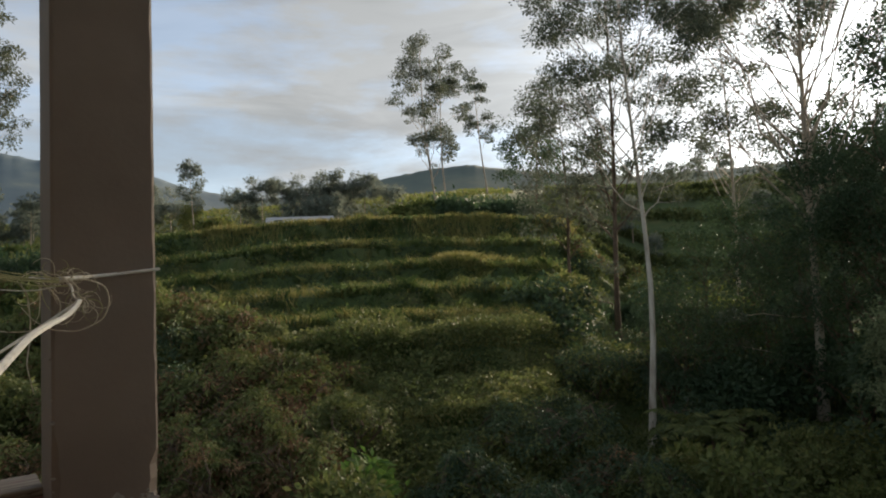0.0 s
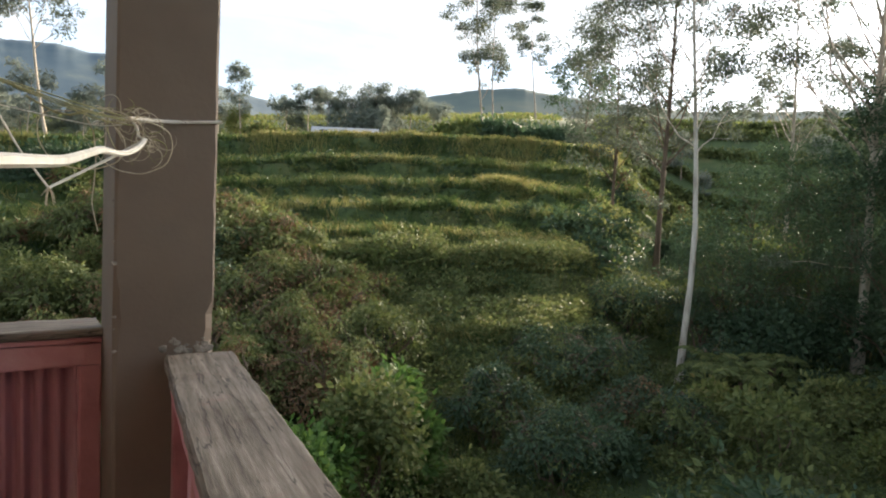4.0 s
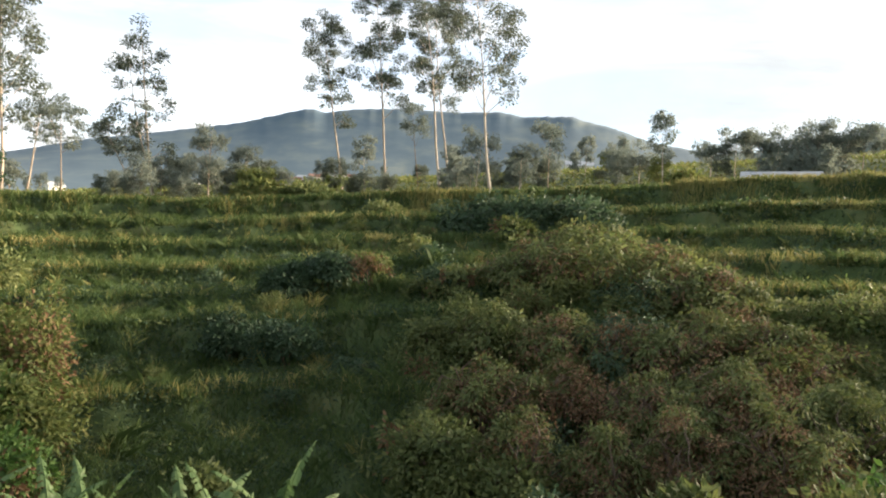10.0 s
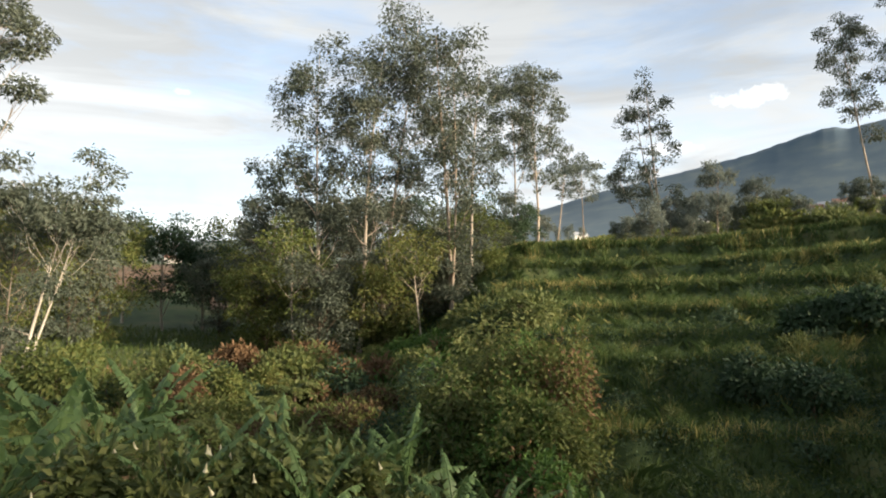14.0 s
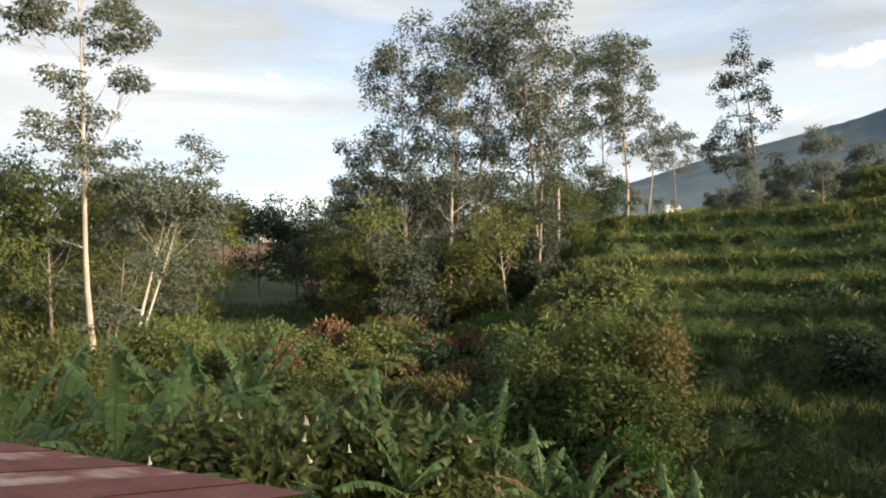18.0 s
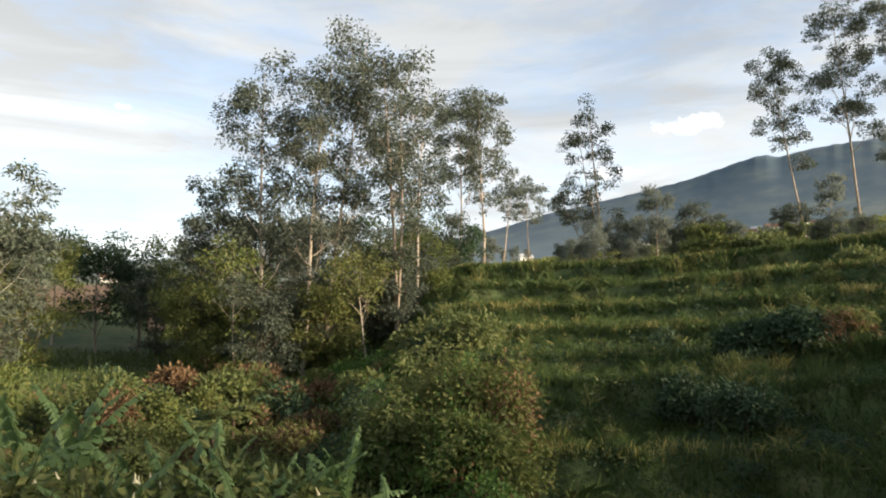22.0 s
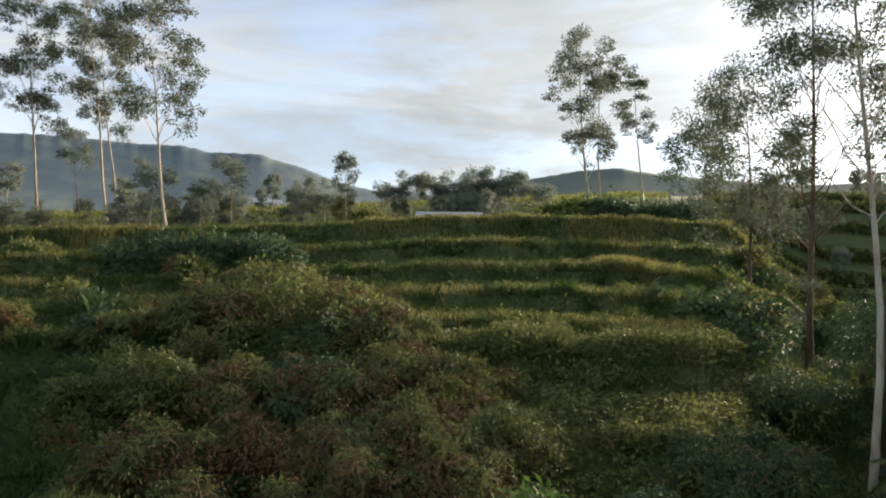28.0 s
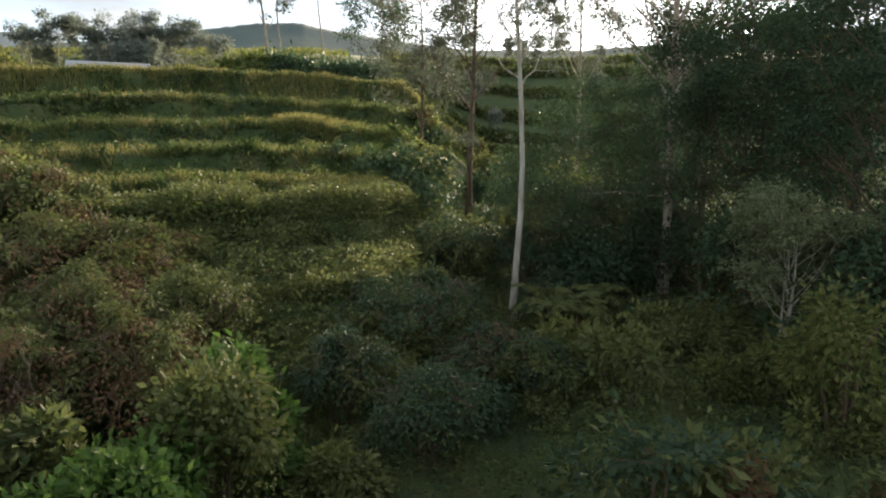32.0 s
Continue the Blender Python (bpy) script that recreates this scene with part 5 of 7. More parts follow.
tall_tree((-7.9, 125.3, 10.54), 15.9, 2.2, 16, "tall eucalyptus with pale trunk and airy crown on the terraced slope", lean=(-1.7, -0.1), mat=M_EUC_HAZE, bare=0.5, n_limb=8, n_leaf=40, leaf=0.4, puff=0.8, r0=0.12, bark=M_BARK_DK)
tall_tree((-15.7, 110.5, 7.51), 10.2, 1.4, 17, "tall eucalyptus with pale trunk and airy crown on the terraced slope", lean=(-0.1, -0.0), mat=M_EUC_HAZE, bare=0.15, n_limb=10, n_leaf=50, leaf=0.4, puff=0.7, r0=0.1)
tall_tree((1.8, 96.5, 7.73), 9.0, 2.2, 18, "tall eucalyptus with pale trunk and airy crown on the terraced slope", lean=(0.5, -0.0), mat=M_EUC_HAZE, bare=0.2, n_limb=9, n_leaf=50, leaf=0.4, puff=0.8, r0=0.12)
tall_tree((8.2, 101.2, 8.36), 8.0, 1.4, 19, "tall eucalyptus with pale trunk and airy crown on the terraced slope", lean=(0.0, -0.0), mat=M_EUC_HAZE, bare=0.3, n_limb=6, n_leaf=50, leaf=0.4, puff=0.8, r0=0.1)
tall_tree((12.2, 100.8, 8.56), 10.0, 2.4, 20, "tall eucalyptus with pale trunk and airy crown on the terraced slope", lean=(0.2, -0.0), mat=M_EUC_HAZE, bare=0.5, n_limb=7, n_leaf=50, leaf=0.4, puff=0.9, r0=0.12)
tall_tree((-51.1, 114.4, 6.24), 29.3, 4.6, 21, "tall eucalyptus with pale trunk and airy crown on the terraced slope", lean=(-3.0, -1.4), bare=0.2, n_limb=20, n_leaf=50, leaf=0.45, puff=1.0, forks=2, r0=0.28, profile=0.9)
tall_tree((-54.1, 114.8, 6.24), 12.5, 3.2, 22, "tall eucalyptus with pale trunk and airy crown on the terraced slope", lean=(-4.7, -2.4), bare=0.35, n_limb=11, n_leaf=60, leaf=0.45, puff=1.1, r0=0.2)
tall_tree((-40.7, 111.1, 6.14), 11.9, 2.2, 23, "tall eucalyptus with pale trunk and airy crown on the terraced slope", lean=(-0.1, -0.0), mat=M_EUC_HAZE, bare=0.2, n_limb=12, n_leaf=55, leaf=0.42, puff=0.9, r0=0.15)
tall_tree((-47.5, 118.1, 6.92), 5.8, 2.0, 24, "tall eucalyptus with pale trunk and airy crown on the terraced slope", lean=(-0.2, -0.1), mat=M_EUC_HAZE, bare=0.1, n_limb=9, n_leaf=60, leaf=0.42, puff=0.9, r0=0.12)
tall_tree((-37.0, 118.1, 7.45), 8.5, 2.2, 25, "tall eucalyptus with pale trunk and airy crown on the terraced slope", lean=(-0.2, -0.1), mat=M_EUC_HAZE, bare=0.2, n_limb=9, n_leaf=55, leaf=0.42, puff=0.9, r0=0.12)
tall_tree((-59.7, 102.5, 3.79), 15.1, 2.6, 26, "tall eucalyptus with pale trunk and airy crown on the terraced slope", lean=(-0.2, -0.1), mat=M_EUC_HAZE, bare=0.5, n_limb=9, n_leaf=50, leaf=0.42, puff=0.9, r0=0.15)
tall_tree((-62.3, 92.8, 1.86), 31.9, 4.4, 27, "tall eucalyptus with pale trunk and airy crown on the terraced slope", lean=(-0.3, -0.2), bare=0.3, n_limb=18, n_leaf=80, leaf=0.45, puff=1.25, r0=0.25)
tall_tree((-65.3, 90.7, 1.00), 32.6, 3.6, 28, "tall eucalyptus with pale trunk and airy crown on the terraced slope", lean=(-0.5, -0.4), bare=0.32, n_limb=15, n_leaf=110, leaf=0.38, puff=1.2, r0=0.22)
tall_tree((-79.0, 124.2, 6.39), 20.4, 4.0, 29, "tall eucalyptus with pale trunk and airy crown on the terraced slope", lean=(2.4, 1.5), bare=0.4, n_limb=10, n_leaf=105, leaf=0.38, puff=1.1, r0=0.2)
tall_tree((-61.7, 43.0, -7.14), 19.4, 3.6, 31, "tall eucalyptus of the grove, pale trunk and full grey-green crown", lean=(0.6, 0.8), bare=0.18, n_limb=19, n_leaf=105, leaf=0.34, puff=1.1, group="grove of eucalyptus", low=16)
tall_tree((-55.7, 44.6, -6.71), 30.3, 3.8, 32, "tall eucalyptus of the grove, pale trunk and full grey-green crown", lean=(0.2, 0.3), bare=0.25, n_limb=24, n_leaf=105, leaf=0.34, puff=1.15, r0=0.26, group="grove of eucalyptus", low=16)
tall_tree((-51.6, 46.4, -6.59), 30.5, 4.2, 33, "tall eucalyptus of the grove, pale trunk and full grey-green crown", lean=(1.6, 1.8), bare=0.29, n_limb=24, n_leaf=105, leaf=0.34, puff=1.2, r0=0.26, group="grove of eucalyptus", low=16)
tall_tree((-51.6, 49.4, -6.41), 33.6, 4.4, 34, "tall eucalyptus of the grove, pale trunk and full grey-green crown", lean=(2.4, 2.5), bare=0.32, n_limb=24, n_leaf=110, leaf=0.34, puff=1.2, r0=0.26, group="grove of eucalyptus", low=16)
tall_tree((-45.1, 52.9, -4.29), 29.2, 3.8, 35, "tall eucalyptus of the grove, pale trunk and full grey-green crown", lean=(-1.0, -0.9), bare=0.32, n_limb=22, n_leaf=75, leaf=0.36, puff=1.15, r0=0.25, forks=2, group="grove of eucalyptus", low=16)
tall_tree((-49.0, 60.1, -3.63), 27.9, 3.4, 36, "tall eucalyptus of the grove, pale trunk and full grey-green crown", lean=(1.0, 0.8), bare=0.32, n_limb=19, n_leaf=65, leaf=0.36, puff=1.1, group="grove of eucalyptus", low=16)
tall_tree((-53.7, 40.5, -7.01), 12.4, 3.0, 37, "tall eucalyptus of the grove, pale trunk and full grey-green crown", lean=(-0.3, -0.4), bare=0.3, n_limb=9, n_leaf=50, leaf=0.34, puff=0.95, r0=0.12, group="grove of eucalyptus", low=4, mat=M_OLIVE)
tall_tree((-44.6, 48.0, -5.70), 9.9, 3.0, 38, "tall eucalyptus of the grove, pale trunk and full grey-green crown", lean=(-0.7, -0.7), bare=0.3, n_limb=9, n_leaf=45, leaf=0.34, puff=0.9, r0=0.1, group="grove of eucalyptus", low=4, mat=M_OLIVE)
tall_tree((-50.6, 14.3, -6.51), 27.3, 3.8, 41, "tall eucalyptus of the grove, pale trunk and full grey-green crown", lean=(-0.3, -1.1), bare=0.38, n_limb=17, n_leaf=150, leaf=0.3, puff=1.0, r0=0.24, low=3, flat=0.55, limbs=0.9, group="grove of eucalyptus")
tall_tree((-50.0, 16.5, -6.55), 12.8, 4.0, 42, "tall eucalyptus of the grove, pale trunk and full grey-green crown", lean=(0.8, 2.4), bare=0.5, n_limb=16, n_leaf=110, leaf=0.3, puff=1.05, r0=0.16, low=5, flat=0.6, forks=2, bark=M_WHITE_BARK, group="grove of eucalyptus")
tall_tree((-57.0, 13.1, -6.41), 12.5, 3.6, 43, "tall eucalyptus of the grove, pale trunk and full grey-green crown", lean=(-0.1, -0.5), bare=0.2, n_limb=12, n_leaf=70, leaf=0.34, puff=1.1, r0=0.15, mat=M_OLIVE, group="grove of eucalyptus")
tall_tree((-54.2, 16.4, -6.33), 10.8, 3.4, 44, "tall eucalyptus of the grove, pale trunk and full grey-green crown", lean=(0.3, 0.9), bare=0.2, n_limb=12, n_leaf=40, leaf=0.3, puff=1.1, r0=0.12, mat=M_OLIVE, group="grove of eucalyptus")
tall_tree((-85.7, 43.1, -6.31), 12.4, 4.0, 45, "dark dense tree in the valley", lean=(-0.1, -0.3), bare=0.12, n_limb=14, n_leaf=80, leaf=0.45, puff=1.4, r0=0.2, mat=M_DARK, group="trees in the valley")
tall_tree((-83.5, 47.4, -6.46), 12.0, 4.0, 46, "dark dense tree in the valley", lean=(0.1, 0.1), bare=0.12, n_limb=14, n_leaf=80, leaf=0.45, puff=1.4, r0=0.2, mat=M_DARK, group="trees in the valley")
tall_tree((-92.2, 40.8, -5.56), 12.5, 3.6, 47, "slim tree with a flat crown in the valley", lean=(-0.0, -0.1), bare=0.6, n_limb=9, n_leaf=60, leaf=0.45, puff=1.2, r0=0.2, group="trees in the valley")
tall_tree((-84.2, 33.8, -6.24), 10.0, 4.0, 48, "dark dense tree in the valley", lean=(-0.0, -0.1), bare=0.15, n_limb=12, n_leaf=105, leaf=0.38, puff=1.4, r0=0.2, mat=M_OLIVE, group="trees in the valley")
tall_tree((-85.5, 53.8, -5.92), 8.3, 4.0, 49, "dark dense tree in the valley", lean=(0.2, 0.3), bare=0.15, n_limb=12, n_leaf=105, leaf=0.38, puff=1.3, r0=0.2, mat=M_OLIVE, group="trees in the valley")
tall_tree((65.3, 91.4, 11.97), 31.2, 5.1, 51, "tall eucalyptus with pale trunk and airy crown on the terraced slope", lean=(-1.6, 1.1), bare=0.22, n_limb=19, n_leaf=120, leaf=0.36, puff=1.15, r0=0.25)
tall_tree((66.8, 90.3, 12.09), 27.8, 3.2, 52, "tall eucalyptus with pale trunk and airy crown on the terraced slope", lean=(-0.4, 0.3), bare=0.35, n_limb=11, n_leaf=75, leaf=0.42, puff=0.95, r0=0.2)
tall_tree((92.6, 111.5, 20.84), 26.8, 3.0, 53, "tall eucalyptus with pale trunk and airy crown on the terraced slope", lean=(-1.2, 1.0), bare=0.35, n_limb=12, n_leaf=75, leaf=0.42, puff=0.9, r0=0.2)
tall_tree((29.4, 103.3, 10.19), 12.5, 1.5, 54, "tall eucalyptus with pale trunk and airy crown on the terraced slope", lean=(-0.4, 0.1), mat=M_EUC_HAZE, bare=0.4, n_limb=12, n_leaf=40, leaf=0.36, puff=0.6, profile=0.9, r0=0.14)
tall_tree((42.2, 120.3, 14.41), 4.6, 2.2, 60, "wind-bent tree in the belt above the terraces", lean=(0.1, -0.0), bare=0.4, n_limb=10, n_leaf=40, leaf=0.42, puff=0.85, r0=0.14, mat=M_EUC_HAZE, group="belt of trees")
tall_tree((45.8, 118.9, 14.69), 6.8, 2.4, 61, "wind-bent tree in the belt above the terraces", lean=(0.1, -0.0), bare=0.4, n_limb=10, n_leaf=40, leaf=0.42, puff=0.85, r0=0.14, mat=M_EUC_HAZE, group="belt of trees")
tall_tree((49.1, 117.6, 14.76), 5.1, 2.6, 62, "wind-bent tree in the belt above the terraces", lean=(0.1, -0.1), bare=0.4, n_limb=10, n_leaf=40, leaf=0.42, puff=0.85, r0=0.14, mat=M_EUC_HAZE, group="belt of trees")
tall_tree((51.7, 116.5, 15.05), 4.4, 3.4, 63, "wind-bent tree in the belt above the terraces", lean=(0.1, -0.1), bare=0.15, n_limb=10, n_leaf=40, leaf=0.42, puff=0.85, r0=0.14, mat=M_EUC_HAZE, group="belt of trees")
tall_tree((54.5, 115.2, 15.19), 5.4, 3.6, 64, "wind-bent tree in the belt above the terraces", lean=(0.1, -0.1), bare=0.15, n_limb=10, n_leaf=40, leaf=0.42, puff=0.85, r0=0.14, mat=M_EUC_HAZE, group="belt of trees")
tall_tree((57.0, 114.0, 15.18), 7.3, 2.6, 65, "wind-bent tree in the belt above the terraces", lean=(0.1, -0.1), bare=0.4, n_limb=10, n_leaf=40, leaf=0.42, puff=0.85, r0=0.14, mat=M_EUC_HAZE, group="belt of trees")
tall_tree((59.1, 112.9, 15.23), 5.0, 3.2, 66, "wind-bent tree in the belt above the terraces", lean=(0.1, -0.1), bare=0.15, n_limb=10, n_leaf=40, leaf=0.42, puff=0.85, r0=0.14, mat=M_EUC_HAZE, group="belt of trees")
tall_tree((62.5, 111.0, 15.51), 6.7, 2.4, 67, "wind-bent tree in the belt above the terraces", lean=(0.1, -0.1), bare=0.4, n_limb=10, n_leaf=40, leaf=0.42, puff=0.85, r0=0.14, mat=M_EUC_HAZE, group="belt of trees")
tall_tree((27.6, 124.4, 13.51), 3.9, 2.2, 68, "wind-bent tree in the belt above the terraces", lean=(0.1, -0.0), bare=0.4, n_limb=10, n_leaf=40, leaf=0.42, puff=0.85, r0=0.14, mat=M_EUC_HAZE, group="belt of trees")
tall_tree((31.0, 123.6, 13.78), 3.8, 2.4, 69, "wind-bent tree in the belt above the terraces", lean=(0.1, -0.0), bare=0.4, n_limb=10, n_leaf=40, leaf=0.42, puff=0.85, r0=0.14, mat=M_EUC_HAZE, group="belt of trees")
tall_tree((60.0, 112.4, 15.24), 3.5, 3.2, 70, "wind-bent tree in the belt above the terraces", lean=(0.2, -0.1), bare=0.15, n_limb=10, n_leaf=40, leaf=0.42, puff=0.85, r0=0.14, mat=M_EUC_HAZE, group="belt of trees")
tall_tree((66.2, 108.8, 15.51), 3.2, 2.6, 71, "wind-bent tree in the belt above the terraces", lean=(0.2, -0.1), bare=0.4, n_limb=10, n_leaf=40, leaf=0.42, puff=0.85, r0=0.14, mat=M_EUC_HAZE, group="belt of trees")
tall_tree((28.3, 21.3, -7.08), 27.3, 4.6, 81, "tall eucalyptus with white trunk and spreading crown", lean=(0.1, -0.2), bark=M_WHITE_BARK, bare=0.42, n_limb=26, n_leaf=190, leaf=0.18, puff=0.85, r0=0.19, low=0)
tall_tree((42.7, 35.4, -3.15), 29.8, 6.0, 82, "tall eucalyptus with white trunk and spreading crown", lean=(0.7, -0.8), bare=0.25, n_limb=28, n_leaf=170, leaf=0.2, puff=0.95, r0=0.26, bark=M_BARK_DK, low=5)
tall_tree((43.2, 40.7, 1.22), 15.4, 4.0, 83, "tall eucalyptus with white trunk and spreading crown", lean=(-0.1, 0.2), bare=0.2, n_limb=18, n_leaf=130, leaf=0.26, puff=1.15, r0=0.18, bark=M_BARK_DK)
tall_tree((37.8, 17.6, -6.34), 27.3, 8.5, 84, "tall eucalyptus with white trunk and spreading crown", lean=(0.2, -0.6), bare=0.36, n_limb=42, n_leaf=230, leaf=0.19, puff=0.9, r0=0.3, low=6)
tall_tree((66.1, 39.3, -1.96), 31.6, 6.0, 85, "tall eucalyptus with white trunk and spreading crown", lean=(0.0, -0.0), bare=0.25, n_limb=22, n_leaf=130, leaf=0.3, puff=1.3, r0=0.25, low=3)
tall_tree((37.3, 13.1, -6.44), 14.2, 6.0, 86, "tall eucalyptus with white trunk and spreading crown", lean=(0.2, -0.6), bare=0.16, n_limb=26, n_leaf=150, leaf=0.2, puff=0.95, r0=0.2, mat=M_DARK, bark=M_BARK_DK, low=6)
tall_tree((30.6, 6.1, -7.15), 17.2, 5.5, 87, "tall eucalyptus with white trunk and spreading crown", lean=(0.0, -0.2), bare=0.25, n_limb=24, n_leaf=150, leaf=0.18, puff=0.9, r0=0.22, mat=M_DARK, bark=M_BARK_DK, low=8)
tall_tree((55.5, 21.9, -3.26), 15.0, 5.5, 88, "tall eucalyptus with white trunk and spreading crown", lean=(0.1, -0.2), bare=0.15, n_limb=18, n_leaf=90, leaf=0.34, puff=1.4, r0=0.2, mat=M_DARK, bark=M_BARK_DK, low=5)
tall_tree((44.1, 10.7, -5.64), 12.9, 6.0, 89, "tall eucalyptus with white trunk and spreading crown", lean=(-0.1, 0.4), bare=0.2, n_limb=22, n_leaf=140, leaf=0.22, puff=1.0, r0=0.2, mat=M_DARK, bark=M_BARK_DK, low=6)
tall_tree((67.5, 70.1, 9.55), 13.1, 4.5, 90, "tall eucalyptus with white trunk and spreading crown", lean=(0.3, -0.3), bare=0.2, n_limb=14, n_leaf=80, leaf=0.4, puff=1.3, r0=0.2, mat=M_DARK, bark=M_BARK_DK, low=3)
tall_tree((27.7, 8.7, -7.20), 6.0, 2.3, 91, "young tree with several thin pale stems and feathery crown", lean=(0.1, -0.2), bare=0.36, n_limb=20, n_leaf=150, leaf=0.15, puff=0.6, r0=0.1, mat=M_FEATHER, forks=2, bark=M_WHITE_BARK, group="young trees")
tall_tree((-72.8, 47.9, -7.01), 11.5, 4.4, 300, "leafy understorey tree in the grove", lean=(-0.0, -0.0), bare=0.06, n_limb=16, n_leaf=85, leaf=0.34, puff=1.15, r0=0.14, mat=M_OLIVE, bark=M_BARK_DK, profile=0.4, low=12, group="understorey of the grove")
tall_tree((-67.8, 48.2, -7.02), 14.7, 4.4, 301, "leafy understorey tree in the grove", lean=(0.0, 0.0), bare=0.06, n_limb=16, n_leaf=85, leaf=0.34, puff=1.15, r0=0.14, mat=M_EUC, bark=M_BARK_DK, profile=0.4, low=12, group="understorey of the grove")
tall_tree((-70.9, 54.2, -6.81), 13.6, 4.4, 302, "leafy understorey tree in the grove", lean=(0.0, 0.0), bare=0.06, n_limb=16, n_leaf=85, leaf=0.34, puff=1.15, r0=0.14, mat=M_DARK, bark=M_BARK_DK, profile=0.4, low=12, group="understorey of the grove")
tall_tree((-62.9, 51.5, -6.68), 15.6, 4.4, 303, "leafy understorey tree in the grove", lean=(0.0, 0.0), bare=0.06, n_limb=16, n_leaf=85, leaf=0.34, puff=1.15, r0=0.14, mat=M_EUC, bark=M_BARK_DK, profile=0.4, low=12, group="understorey of the grove")
tall_tree((-65.9, 57.4, -6.48), 15.2, 4.4, 304, "leafy understorey tree in the grove", lean=(0.1, 0.1), bare=0.06, n_limb=16, n_leaf=85, leaf=0.34, puff=1.15, r0=0.14, mat=M_OLIVE, bark=M_BARK_DK, profile=0.4, low=12, group="understorey of the grove")
tall_tree((-59.6, 55.5, -6.39), 15.6, 4.4, 305, "leafy understorey tree in the grove", lean=(0.1, 0.1), bare=0.06, n_limb=16, n_leaf=85, leaf=0.34, puff=1.15, r0=0.14, mat=M_EUC, bark=M_BARK_DK, profile=0.4, low=12, group="understorey of the grove")
tall_tree((-60.4, 60.4, -6.13), 15.3, 4.4, 306, "leafy understorey tree in the grove", lean=(0.1, 0.1), bare=0.06, n_limb=16, n_leaf=85, leaf=0.34, puff=1.15, r0=0.14, mat=M_DARK, bark=M_BARK_DK, profile=0.4, low=12, group="understorey of the grove")
tall_tree((-56.9, 61.2, -4.98), 13.0, 4.4, 307, "leafy understorey tree in the grove", lean=(0.1, 0.1), bare=0.06, n_limb=16, n_leaf=85, leaf=0.34, puff=1.15, r0=0.14, mat=M_EUC, bark=M_BARK_DK, profile=0.4, low=12, group="understorey of the grove")
tall_tree((-59.7, 69.4, -3.41), 11.6, 4.4, 308, "leafy understorey tree in the grove", lean=(0.1, 0.1), bare=0.06, n_limb=16, n_leaf=85, leaf=0.34, puff=1.15, r0=0.14, mat=M_OLIVE, bark=M_BARK_DK, profile=0.4, low=12, group="understorey of the grove")
tall_tree((-59.2, 75.1, -1.78), 9.5, 4.4, 309, "leafy understorey tree in the grove", lean=(0.2, 0.1), bare=0.06, n_limb=16, n_leaf=85, leaf=0.34, puff=1.15, r0=0.14, mat=M_EUC, bark=M_BARK_DK, profile=0.4, low=12, group="understorey of the grove")
tall_tree((-58.7, 80.6, -0.31), 7.4, 4, 310, "leafy understorey tree in the grove", lean=(0.2, 0.1), bare=0.06, n_limb=16, n_leaf=85, leaf=0.34, puff=1.15, r0=0.14, mat=M_DARK, bark=M_BARK_DK, profile=0.4, low=12, group="understorey of the grove")
tall_tree((-65.1, 13.5, -6.27), 12.4, 4.6, 311, "leafy understorey tree in the grove", lean=(-0.0, -0.2), bare=0.06, n_limb=16, n_leaf=85, leaf=0.34, puff=1.15, r0=0.14, mat=M_EUC, bark=M_BARK_DK, profile=0.4, low=12, group="understorey of the grove")
tall_tree((-70.5, 17.3, -6.11), 12.0, 4.4, 312, "leafy understorey tree in the grove", lean=(-0.0, -0.2), bare=0.06, n_limb=16, n_leaf=85, leaf=0.34, puff=1.15, r0=0.14, mat=M_OLIVE, bark=M_BARK_DK, profile=0.4, low=12, group="understorey of the grove")
tall_tree((-64.0, 18.6, -6.15), 10.8, 4.4, 313, "leafy understorey tree in the grove", lean=(-0.0, -0.1), bare=0.06, n_limb=16, n_leaf=85, leaf=0.34, puff=1.15, r0=0.14, mat=M_EUC, bark=M_BARK_DK, profile=0.4, low=12, group="understorey of the grove")
tall_tree((-70.9, 23.7, -6.09), 12.3, 4.4, 314, "leafy understorey tree in the grove", lean=(-0.0, -0.1), bare=0.06, n_limb=16, n_leaf=85, leaf=0.34, puff=1.15, r0=0.14, mat=M_OLIVE, bark=M_BARK_DK, profile=0.4, low=12, group="understorey of the grove")
tall_tree((-66.1, 25.2, -6.44), 10.8, 4.2, 315, "leafy understorey tree in the grove", lean=(-0.0, -0.1), bare=0.06, n_limb=16, n_leaf=85, leaf=0.34, puff=1.15, r0=0.14, mat=M_EUC, bark=M_BARK_DK, profile=0.4, low=12, group="understorey of the grove")
tall_tree((-74.6, 31.2, -6.42), 10.0, 4.2, 316, "leafy understorey tree in the grove", lean=(-0.0, -0.1), bare=0.06, n_limb=16, n_leaf=85, leaf=0.34, puff=1.15, r0=0.14, mat=M_OLIVE, bark=M_BARK_DK, profile=0.4, low=12, group="understorey of the grove")
tall_tree((-61.6, 10.0, -6.18), 11.7, 4.8, 317, "leafy understorey tree in the grove", lean=(-0.0, -0.2), bare=0.06, n_limb=16, n_leaf=85, leaf=0.34, puff=1.15, r0=0.14, mat=M_OLIVE, bark=M_BARK_DK, profile=0.4, low=12, group="understorey of the grove")
tall_tree((-59.9, 7.2, -6.39), 12.1, 5, 318, "leafy understorey tree in the grove", lean=(-0.0, -0.2), bare=0.06, n_limb=16, n_leaf=85, leaf=0.34, puff=1.15, r0=0.14, mat=M_DARK, bark=M_BARK_DK, profile=0.4, low=12, group="understorey of the grove")
